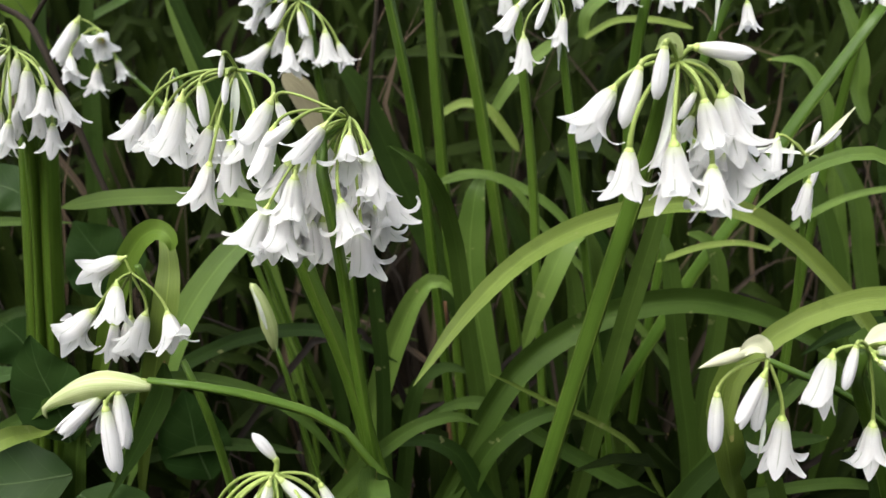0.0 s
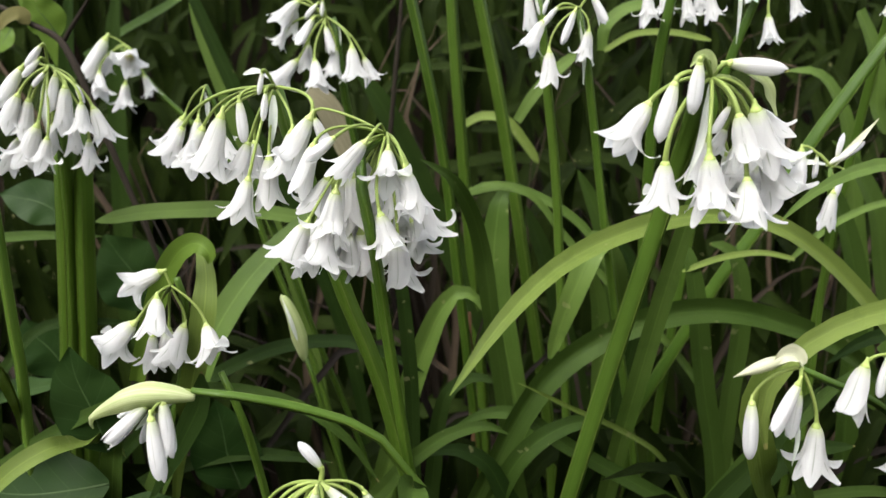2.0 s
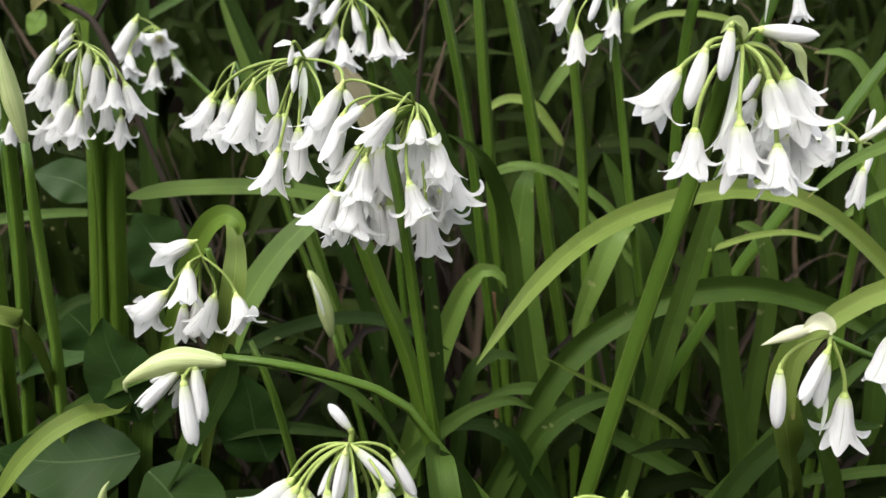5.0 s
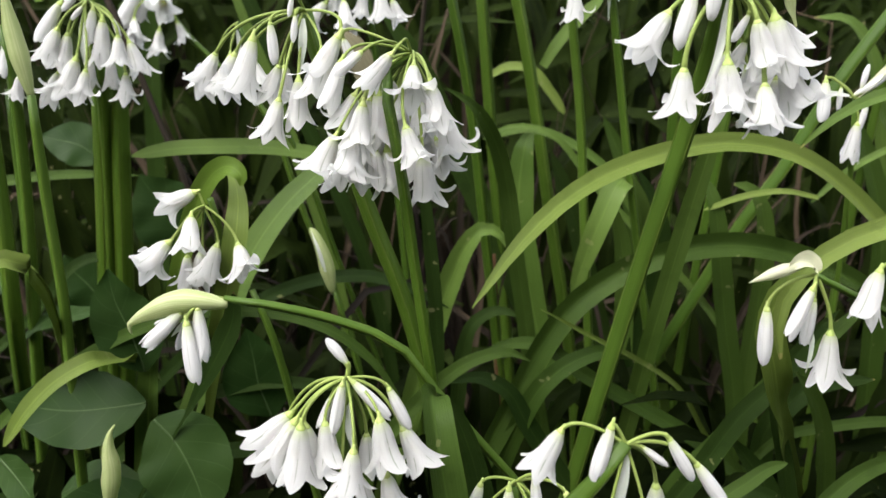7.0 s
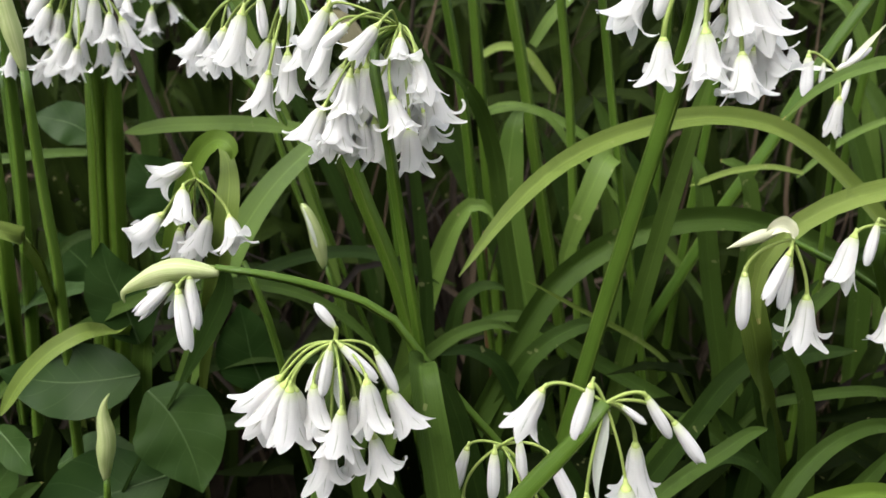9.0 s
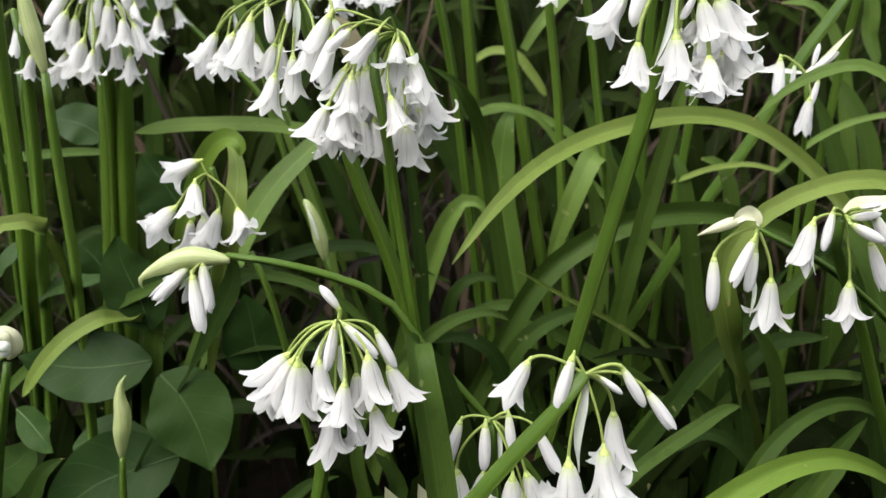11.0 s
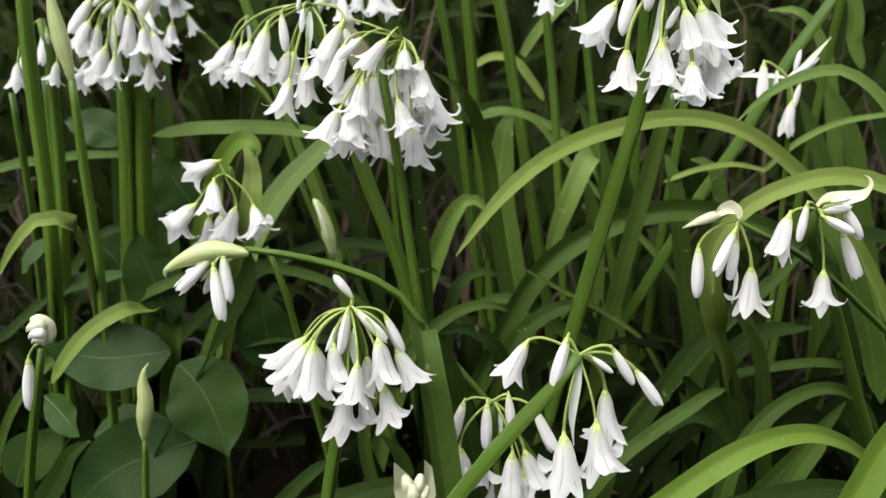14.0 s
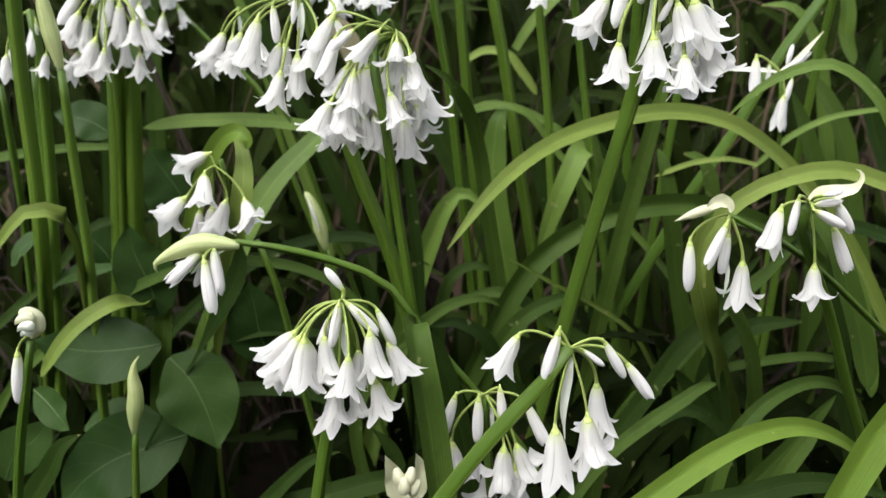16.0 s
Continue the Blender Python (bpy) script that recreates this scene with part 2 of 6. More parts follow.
TWIG = dry_material("twig_bark", (0.008, 0.006, 0.004), (0.032, 0.024, 0.016))
TAN = dry_material("tan_leaf", (0.16, 0.145, 0.085), (0.30, 0.27, 0.17))
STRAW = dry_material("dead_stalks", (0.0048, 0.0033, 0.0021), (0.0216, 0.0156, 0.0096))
CANE = dry_material("brown_cane", (0.050, 0.026, 0.012), (0.120, 0.064, 0.030))
WITHERED = dry_material("withered_leaf", (0.040, 0.040, 0.010), (0.095, 0.086, 0.026))
DRY = dry_material("dry_grass", (0.0095, 0.0068, 0.0041), (0.0756, 0.0540, 0.0338))
LITTER = dry_material("leaf_litter", (0.018, 0.009, 0.005), (0.060, 0.030, 0.016))
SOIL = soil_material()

# ---- shapes ----


def spline(points, count):
    """Count places on a smooth line through the given points, evenly spaced, and the directions there."""
    p = np.array(points, float)
    if len(p) == 2:
        p = np.array([p[0], (p[0] + p[1]) / 2, p[1]])
    k = np.concatenate([[0], np.cumsum(np.linalg.norm(np.diff(p, axis=0), axis=1) + 1e-9)])
    tan = np.gradient(p, k, axis=0)
    fine = np.linspace(0, k[-1], 12 * len(p))
    i = np.clip(np.searchsorted(k, fine, side="right") - 1, 0, len(p) - 2)
    h = (k[i + 1] - k[i])[:, None]
    s = ((fine - k[i])[:, None]) / h
    q = (2 * s**3 - 3 * s**2 + 1) * p[i] + (s**3 - 2 * s**2 + s) * h * tan[i] + (3 * s**2 - 2 * s**3) * p[i + 1] + (s**3 - s**2) * h * tan[i + 1]
    d = np.concatenate([[0], np.cumsum(np.linalg.norm(np.diff(q, axis=0), axis=1))])
    at = np.linspace(0, d[-1], count)
    out = np.stack([np.interp(at, d, q[:, c]) for c in range(3)], 1)
    t = np.gradient(out, axis=0)
    return out, t / (np.linalg.norm(t, axis=1)[:, None] + 1e-12), at


def unit(v):
    return v / (np.linalg.norm(v, axis=-1, keepdims=True) + 1e-12)


def rings(places, run, close=True, caps=True):
    """Vertices and faces of rings of points joined one to the next."""
    a, b = places.shape[:2]
    faces = [(i * b + j, i * b + (j + 1) % b, (i + 1) * b + (j + 1) % b, (i + 1) * b + j) for i in range(a - 1) for j in range(b if close else b - 1)]
    if caps and close:
        faces += [tuple(range(b))[::-1], tuple(range((a - 1) * b, a * b))]
    return places.reshape(-1, 3), faces, run.reshape(-1, 3)


def sheet(top, under, run_top, run_under):
    """The upper and the lower skin of a leaf or petal, which meet along its edges."""
    a, b = top.shape[:2]
    up = [(i * b + j, i * b + j + 1, (i + 1) * b + j + 1, (i + 1) * b + j) for i in range(a - 1) for j in range(b - 1)]
    down = [tuple(a * b + k for k in f[::-1]) for f in up]
    return np.concatenate([top.reshape(-1, 3), under.reshape(-1, 3)]), up + down, np.concatenate([run_top.reshape(-1, 3), run_under.reshape(-1, 3)])


def tube(points, radii, count=20, sides=8, angular=0.0):
    """A stalk along points. radii: a list of (place from 0 to 1, radius). angular: how three-cornered it is."""
    q, t, d = spline(points, count)
    s = d / d[-1]
    r = np.interp(s, [a for a, _ in radii], [b for _, b in radii])
    n = unit(np.cross(t, np.array([0.31, 0.93, 0.2])))
    b = np.cross(t, n)
    a = np.linspace(0, 2 * np.pi, sides, endpoint=False)
    shape = 1 + angular * np.cos(3 * a)
    c, e = np.cos(a) * shape, np.sin(a) * shape
    places = q[:, None] + r[:, None, None] * (c[None, :, None] * n[:, None] + e[None, :, None] * b[:, None])
    run = np.stack(np.broadcast_arrays(np.cos(a)[None, :], d[:, None], s[:, None]), 2)
    return rings(places, run)


def blade(points, width, profile, count=26, fold=0.25, thick=0.0007, twist=(0, 0), face=(0, -0.6, 0.8), wave=0.0, seed=0, across_count=7):
    """A leaf along points from base to tip. profile: (place, share of the width). fold: how far its edges stand up."""
    q, t, d = spline(points, count)
    s = d / d[-1]
    half = 0.5 * width * np.interp(s, [a for a, _ in profile], [b for _, b in profile])
    up = unit(np.array(face, float)[None] - t * (t @ np.array(face, float))[:, None])
    across = np.cross(t, up)
    turn = np.radians(np.interp(s, [0, 1], twist))[:, None]
    across, up = across * np.cos(turn) + up * np.sin(turn), up * np.cos(turn) - across * np.sin(turn)
    u = np.linspace(-1, 1, across_count)
    ripple = wave * width * np.sin(s * 17 + seed)[:, None] * np.abs(u)[None] * np.sign(u)[None]
    lift = fold * (np.sqrt(u**2 + 0.02) - 0.14)[None] * half[:, None] + ripple
    body = (thick * (1 - np.abs(u) ** 3))[None] * np.minimum(1, half[:, None] / (0.2 * width))
    flat = q[:, None] + (u[None] * half[:, None])[:, :, None] * across[:, None]
    run = np.stack(np.broadcast_arrays(u[None, :], d[:, None], s[:, None]), 2)
    return sheet(flat + lift[:, :, None] * up[:, None], flat + (lift - body)[:, :, None] * up[:, None], run, run)


def merged(lots):
    vs, fs, rs, k = [], [], [], 0
    for v, f, r in lots:
        vs.append(v), rs.append(r)
        fs += [tuple(i + k for i in face) for face in f]
        k += len(v)
    return np.concatenate(vs), fs, np.concatenate(rs)


def mesh_of(name, shape, material, smooth=True):
    v, f, run = shape
    me = bpy.data.meshes.new(name)
    me.from_pydata([tuple(map(float, p)) for p in v], [], f)
    me.attributes.new("run", "FLOAT_VECTOR", "POINT").data.foreach_set("vector", np.ascontiguousarray(run, dtype=np.float32).ravel())
    me.polygons.foreach_set("use_smooth", np.full(len(f), smooth))
    me.materials.append(material)
    return me


def part(name, mesh, parent, label="", at=None):
    ob = new(name, mesh)
    ob.parent = parent
    if at is not None:
        ob.matrix_basis = at
    return tagged(ob, label)


def thing(name, base, label, category, group=""):
    ob = new(name)
    ob.location, ob.empty_display_size = base, 0.02
    return tagged(ob, label, category, group)


def from_base(points, base):
    return [tuple(a - b for a, b in zip(p, base)) for p in points]


# ---- flowers ----
def tepal(opening, inner, bend, skew):
    """One petal of a hanging bell one unit long, round the axis -z, its middle on the x side."""
    s = np.array([0, 0.03, 0.07, 0.12, 0.2, 0.3, 0.42, 0.54, 0.64, 0.73, 0.81, 0.88, 0.94, 0.98, 1.0])
    o = min(1.4, max(0.0, opening))
    b = min(1.0, o / 0.55) ** 1.3
    # lean of the middle line away from the axis: a round shoulder, a nearly straight tube, a flared mouth
    closed = np.interp(s, (0, 0.05, 0.13, 0.35, 0.7, 0.86, 0.95, 1.0), (34, 27, 17, 9, -3, -15, -30, -44))
    mouth = (50 if inner else 112) * min(1.25, o + 0.1) * (1 + 1.6 * bend)
    flared = np.interp(s, (0, 0.05, 0.13, 0.3, 0.55), (60, 42, 19, 7 + 5 * o, 5 + 7 * o)) + mouth * np.clip((s - 0.42) / 0.58, 0, 1) ** 1.9
    lean = np.radians((1 - b) * closed + b * flared)
    step = np.diff(s, prepend=0.0)
    radius = 0.055 + np.cumsum(step * np.sin(lean)) * (0.97 if inner else 1.0) - (0.016 if inner else 0.0) * np.clip(s / 0.2, 0, 1)
    radius = np.maximum(radius, 0.010)
    drop = np.cumsum(step * np.cos(lean)) * (1.10 - 0.04 * o)
    half = np.interp(s, (0, 0.08, 0.25, 0.5, 0.7, 0.84, 0.93, 0.98, 1.0), (0.066, 0.116, 0.168, 0.198, 0.184, 0.124, 0.070, 0.040, 0.010)) * (0.92 if inner else 1.0)
    half = (1 - b) * np.minimum(half, 0.72 * radius) + b * half
    u = np.linspace(-1, 1, 9)
    x = half[:, None] * u[None]
    rr = np.maximum(radius, 0.75 * half)[:, None]
    hug = 1 - (0.45 * b) * np.clip((s - 0.5) / 0.5, 0, 1)
    sag = hug[:, None] * (rr - np.sqrt(np.maximum(rr**2 - x**2, (0.3 * rr) ** 2)))
    swell = np.sin(np.pi * s[:, None].clip(0, 0.95) / 0.95)
    groove = (0.006 + 0.010 * b) * np.exp(-((u[None] / 0.2) ** 2)) * swell
    frill = 0.020 * b * np.sin(8 * s[:, None] + 40 * skew + 2 * u[None]) * np.abs(u[None]) * s[:, None] ** 2
    away = -sag - groove + frill
    c, e = np.cos(lean)[:, None], np.sin(lean)[:, None]
    x = x + skew * min(1.0, o) * s[:, None] ** 3
    r = radius[:, None] + away * c
    z = -drop[:, None] + away * e
    run = np.stack(np.broadcast_arrays(u[None], drop[:, None], s[:, None]), 2)
    return rings(np.stack([r, x, z], 2), run, False, False)


def flower_base():
    """The green foot of a flower with its ovary and stamens."""
    foot = tube([(0, 0, 0.15), (0, 0, 0.06), (0, 0, -0.07)], [(0, 0.026), (0.4, 0.040), (0.62, 0.066), (0.8, 0.090), (1, 0.06)], 9, 9)
    ovary = tube([(0, 0, -0.06), (0, 0, -0.2), (0, 0, -0.34), (0, 0, -0.5)], [(0, 0.02), (0.25, 0.075), (0.55, 0.05), (0.65, 0.012), (1, 0.010)], 9, 6)
    lots = [foot, ovary]
    for k in range(6):  # stamens with yellow anthers
        c, e = math.cos(k * math.pi / 3), math.sin(k * math.pi / 3)
        lots.append(tube([(0.05 * c, 0.05 * e, -0.1), (0.09 * c, 0.09 * e, -0.3), (0.08 * c, 0.08 * e, -0.46)], [(0, 0.010), (0.72, 0.008), (0.84, 0.026), (1, 0.008)], 6, 5))
    return merged(lots)


FOOT = mesh_of("flower_base", flower_base(), BASE)
FOOT.materials.append(ANTHER)
for f in FOOT.polygons:
    if math.hypot(f.center.x, f.center.y) > 0.055 and f.center.z < -0.35:
        f.material_index = 1
TEPALS = {}
for level in range(15):
    for inner in (0, 1):
        for kind, (bend, skew) in enumerate(((-0.42, 0.05), (-0.15, -0.07), (0.16, 0.03), (0.28, 0.11), (-0.34, -0.11))):
            TEPALS[level, inner, kind] = mesh_of("tepal", tepal(level / 10, inner, bend, skew), PETAL if level > 3 else BUD)


def bloom(head, hub, joint, mouth, opening, droop=0.35, plump=1.0, wide=0.98):
    """A flower on its pedicel: hub of the umbel, joint of pedicel and flower, middle of its mouth. droop: how flat the pedicel sets off. plump: the girth of buds and pedicel. wide: the girth of open bells."""
    rng = random.Random(round(1e5 * (joint[0] + 3 * joint[2] + 7 * mouth[0])))
    base = head.location
    h, j, m = Vector(hub), Vector(joint), Vector(mouth)
    axis, far = (m - j), (j - h).length
    length = axis.length * (1.02 if opening < 0.3 else 1.05 if opening < 0.6 else 1.1)
    axis.normalize()
    out = Vector((j.x - h.x, j.y - h.y, 0))
    rise = rng.uniform(0.75, 1.05) if out.length > 0.4 * far else 0.45
    rise *= 1 - droop
    start = ((j - h).normalized() + Vector((0, 0, rise if axis.z < 0.2 else 0))).normalized()
    ctrl = (h, h + start * far * 0.42, j - axis * far * 0.32, j)
    path = []
    for k in range(9):
        b = k / 8
        path.append(ctrl[0] * (1 - b) ** 3 + ctrl[1] * 3 * b * (1 - b) ** 2 + ctrl[2] * 3 * b * b * (1 - b) + ctrl[3] * b**3)
    slim = 0.80 * plump if opening < 0.25 else wide
    thick = plump * (0.00037 + 0.00011 * rng.random())
    stalk = tube([p - base for p in path], [(0, thick * 1.15), (0.15, thick), (0.75, thick), (0.9, thick * 1.15), (1, max(thick * 1.3, 0.03 * length))], 18, 8)
    part("pedicel", mesh_of("pedicel", stalk, PEDICEL), head)
    turn = axis.to_track_quat("-Z", "Y").to_matrix().to_4x4()
    local = Matrix.Translation(j - base) @ turn @ Matrix.Rotation(rng.uniform(0, 6.28), 4, "Z") @ Matrix.Diagonal((length * slim, length * slim, length, 1))
    flower = part("flower", FOOT, head, "white bell with green-nerved petals" if opening > 0.3 else "closed white flower bud", local)
    for k in range(6):
        inner = k % 2
        level = min(14, max(0, round(10 * opening + rng.uniform(-0.8, 0.8) * (opening > 0.15))))
        spin = Matrix.Rotation(k * math.pi / 3 + rng.uniform(-0.09, 0.09), 4, "Z")
        size = rng.uniform(0.93, 1.05)
        part("tepal", TEPALS[level, inner, rng.randrange(5) if opening > 0.15 else 0], flower, "", spin @ Matrix.Diagonal((size, size * rng.uniform(0.95, 1.08), size, 1)))
    return flower


def flowering_stem(label, points, radius, group="flowering stems", material=None):
    """A three-cornered stalk from its base in the ground to its umbel."""
    base = points[0]
    ob = thing("flowering_stem", base, label, "wild flower", group)
    shape = tube(from_base(points, base), [(0, radius * 1.1), (0.5, radius), (0.93, radius * 0.9), (1, radius * 0.68)], 30, 18, 0.16)
    part("stem", mesh_of("stem", shape, material or STALK), ob)
    q, t, d = spline(from_base(points, base), 24)
    n = unit(np.cross(t, np.array([0.31, 0.93, 0.2])))
    b = np.cross(t, n)
    r = radius * np.interp(d / d[-1], (0, 0.5, 0.93, 1), (1.1, 1.0, 0.9, 0.68))[:, None]
    for k in range(3):
        a = 2 * math.pi * k / 3
        corner = q + 1.13 * r * (math.cos(a) * n + math.sin(a) * b)
        part("ridge", mesh_of("ridge", tube(list(corner), [(0, radius * 0.09), (0.9, radius * 0.08), (1, radius * 0.03)], 24, 5), RIDGE), ob, "paler ridge along the stem's corner")
    return ob


def bract(head, points, width, material=None, fold=0.5, twist=(0, 30), profile=((0, 0.35), (0.25, 0.95), (0.5, 1), (0.8, 0.55), (1, 0.06))):
    """A papery bract that hangs from the umbel."""
    shape = blade(from_base(points, head.location), width, profile, 18, fold, 0.00025, twist, wave=0.05)
    part("bract", mesh_of("bract", shape, material or WHITE_BRACT), head, "limp papery bract")


def spathe(head, points, radius, material=None, blunt=False):
    """A closed sheath round the buds, swollen below and beaked at its tip."""
    shape = tube(from_base(points, head.location), [(0, radius * 0.28), (0.12, radius * 0.62), (0.35, radius), (0.6, radius * 0.85), (0.85, radius * (0.62 if blunt else 0.35)), (0.96, radius * (0.42 if blunt else 0.13)), (1, radius * 0.06)], 22, 12, 0.06)
    part("spathe", mesh_of("spathe", shape, material or SPATHE), head, "pale green closed spathe")


STRAP = ((0, 0.7), (0.3, 0.92), (0.6, 1), (0.84, 0.95), (0.93, 0.74), (0.975, 0.42), (1, 0.05))
TAPER = ((0, 1), (0.35, 1), (0.6, 0.78), (0.85, 0.5), (0.95, 0.28), (1, 0.05))
HANGING = ((0, 0.12), (0.8, 0.15), (0.88, 0.8), (0.94, 1), (0.98, 0.6), (1, 0.05))
RISING = ((0, 0.2), (0.45, 0.3), (0.62, 0.85), (0.8, 1), (0.93, 0.75), (1, 0.1))
ROUNDED = ((0, 0.2), (0.5, 0.3), (0.72, 0.9), (0.9, 1), (0.97, 0.6), (1, 0.15))
CRESTED = ((0, 0.12), (0.4, 0.2), (0.58, 0.75), (0.75, 1), (0.9, 1), (0.97, 0.6), (1, 0.15))
BLUNT = ((0, 0.85), (0.5, 1), (0.84, 1), (0.93, 0.85), (0.98, 0.55), (1, 0.15))


def strap_leaf(label, points, width, material=None, fold=0.3, twist=(0, 0), profile=STRAP, face=(0, -0.8, 0.6), thick=0.0008):
    """A keeled strap leaf from its base to its tip."""
    base = points[0]
    shape = blade(from_base(points, base), width, profile, 56, fold, thick, twist, face, 0.015, 30 * base[0])
    ob = new("strap_leaf", mesh_of("strap_leaf", shape, material or LEAF))
    ob.location = base
    q, t, d = spline(from_base(points, base), 40)
    side = unit(np.array(face, float)[None] - t * (t @ np.array(face, float))[:, None])
    ridge = tube(list(q - side * (thick + 0.0001)), [(0, 0.0007), (0.7, 0.0005), (1, 0.0001)], 40, 5)
    part("keel", mesh_of("keel", ridge, material or LEAF), ob, "raised keel along the underside")
    return tagged(ob, label, "leaf", "strap leaves")


OVATE = ((0, 0.10), (0.1, 0.55), (0.28, 0.95), (0.42, 1), (0.6, 0.9), (0.8, 0.55), (0.93, 0.2), (1, 0.02))


def broad_leaf(label, points, width, fold=0.15, twist=(0, 0), face=(0, -0.4, 0.9), material=None):
    base = points[0]
    shape = blade(from_base(points, base), width, OVATE, 30, fold, 0.0006, twist, face, 0.02, 50 * base[0])
    ob = new("broad_leaf", mesh_of("broad_leaf", shape, material or BROAD))
    ob.location = base
    q, t, d = spline(from_base(points, base), 30)
    side = unit(np.array(face, float)[None] - t * (t @ np.array(face, float))[:, None])
    rib = tube(list(q - side * 0.0002), [(0, 0.00055), (0.6, 0.0003), (1, 0.0001)], 30, 6)
    part("midrib", mesh_of("midrib", rib, RIB), ob, "pale raised midrib")
    return tagged(ob, label, "leaf", "broad leaves")


# ---- ground ----


def ground_height(x, y):
    bank = max(0.0, y - 0.75)
    rise = 0.55 * bank**1.4 / (1 + 0.35 * bank)
    rise += 0.8 * min(1.0, max(0.0, -y - 0.25) / 0.6) ** 1.3  # unseen rise behind the viewer, added to block low light from the front
    return rise + 0.02 * noise.noise(Vector((x * 4, y * 4, 0))) + 0.006 * noise.noise(Vector((x * 24, y * 24, 3)))


def ground_sheet():
    lines = np.concatenate([-np.geomspace(40, 1.25, 26), np.linspace(-1.2, 1.2, 97), np.geomspace(1.25, 40, 26)])
    xs, ys = lines, lines + 0.4
    n = len(lines)
    v = np.array([(x, y, ground_height(x, y) if max(abs(x), abs(y)) < 6 else ground_height(max(-6, min(6, x)), max(-6, min(6, y)))) for y in ys for x in xs])
    f = [(j * n + i, j * n + i + 1, (j + 1) * n + i + 1, (j + 1) * n + i) for j in range(n - 1) for i in range(n - 1)]
    return v, f, np.zeros((len(v), 3))


tagged(new("ground", mesh_of("ground", ground_sheet(), SOIL)), "soil of a shaded bank, its colour darkened for deep shade", "ground", kind="structure")


def mass_leaf(rng, x, y, height, lean, width):
    """A small strap leaf that rises, arches and droops."""
    a = rng.uniform(0, 6.28)
    dx, dy = math.cos(a) * lean, math.sin(a) * lean * 0.6
    z = ground_height(x, y)
    droop = rng.uniform(0.45, 1.05)
    pts = [(x, y, z - 0.01), (x + dx * 0.15, y + dy * 0.15, z + height * 0.55), (x + dx * 0.5, y + dy * 0.5, z + height), (x + dx, y + dy, z + height * droop)]
    return blade(pts, width, STRAP, 13, 0.3, 0.0007, (rng.uniform(-40, 40), rng.uniform(-40, 40)), (0, -0.6, 0.8), across_count=5)


def mass(name, label, seed, count, area, heights, widths, leans, material):
    rng = random.Random(seed)
    lots = []
    for _ in range(count):
        x, y = rng.uniform(*area[0]), rng.uniform(*area[1])
        lots.append(mass_leaf(rng, x * (0.5 + 0.8 * y), y, rng.uniform(*heights), rng.uniform(*leans), rng.uniform(*widths)))
    tagged(new(name, mesh_of(name, merged(lots), material)), label, "undergrowth", kind="stuff")


# ---- umbels in the middle ----
h = flowering_stem("tall three-cornered leek with a full umbel of white bells", [(0.0063, 0.2371, -0.0050), (0.0008, 0.2335, 0.1137), (-0.0110, 0.2260, 0.2047), (-0.0153, 0.2210, 0.2395), (-0.0196, 0.2180, 0.2739), (-0.0224, 0.2140, 0.2997), (-0.0243, 0.2120, 0.3121), (-0.0257, 0.2130, 0.3190), (-0.0267, 0.2170, 0.3235), (-0.0260, 0.2210, 0.3265), (-0.0234, 0.2260, 0.3291), (-0.0195, 0.2300, 0.3302)], 0.00170, material=STALK_FRESH)
u = (-0.0195, 0.2300, 0.3302)
bloom(h, u, (-0.0404, 0.2360, 0.3340), (-0.0377, 0.2360, 0.3275), 0.40, 0.5, wide=1.09)
bloom(h, u, (-0.0386, 0.2180, 0.3288), (-0.0429, 0.2180, 0.3164), 0.30, 0.5, wide=1.09)
bloom(h, u, (-0.0324, 0.2120, 0.3317), (-0.0391, 0.2120, 0.3262), 0.25, 0.5, wide=1.09)
bloom(h, u, (-0.0238, 0.2050, 0.3315), (-0.0311, 0.2050, 0.3228), 0.50, 0.5, wide=1.09)
bloom(h, u, (-0.0184, 0.2160, 0.3277), (-0.0187, 0.2094, 0.3186), 1.10, 0.5, wide=1.09)
bloom(h, u, (-0.0136, 0.2120, 0.3228), (-0.0110, 0.2120, 0.3102), 1.10, 0.5, wide=1.09)
bloom(h, u, (-0.0104, 0.2220, 0.3136), (-0.0063, 0.2220, 0.2993), 1.05, 0.5, wide=1.09)
bloom(h, u, (-0.0179, 0.2280, 0.3170), (-0.0170, 0.2280, 0.3057), 0.80, 0.5, wide=1.09)
bloom(h, u, (-0.0203, 0.2070, 0.3121), (-0.0173, 0.2070, 0.3009), 1.15, 0.5, wide=1.09)
bloom(h, u, (-0.0161, 0.2200, 0.3015), (-0.0152, 0.2200, 0.2879), 0.70, 0.5, wide=1.09)
bloom(h, u, (-0.0129, 0.2280, 0.3053), (-0.0098, 0.2280, 0.2940), 1.00, 0.5, wide=1.09)
bloom(h, u, (-0.0293, 0.2260, 0.3189), (-0.0291, 0.2260, 0.3036), 0.50, 0.5, wide=1.09)
bloom(h, u, (-0.0318, 0.2070, 0.3182), (-0.0338, 0.2070, 0.3058), 0.75, 0.5, wide=1.09)
bloom(h, u, (-0.0355, 0.2200, 0.3193), (-0.0407, 0.2200, 0.3091), 1.10, 0.5, wide=1.09)
bloom(h, u, (-0.0406, 0.2120, 0.3084), (-0.0472, 0.2120, 0.2972), 1.05, 0.5, wide=1.09)
bloom(h, u, (-0.0343, 0.2060, 0.3104), (-0.0368, 0.2060, 0.2974), 1.10, 0.5, wide=1.09)
bloom(h, u, (-0.0401, 0.2220, 0.3030), (-0.0415, 0.2220, 0.2914), 1.20, 0.5, wide=1.09)
bloom(h, u, (-0.0307, 0.2240, 0.3027), (-0.0301, 0.2240, 0.2918), 1.05, 0.5, wide=1.09)
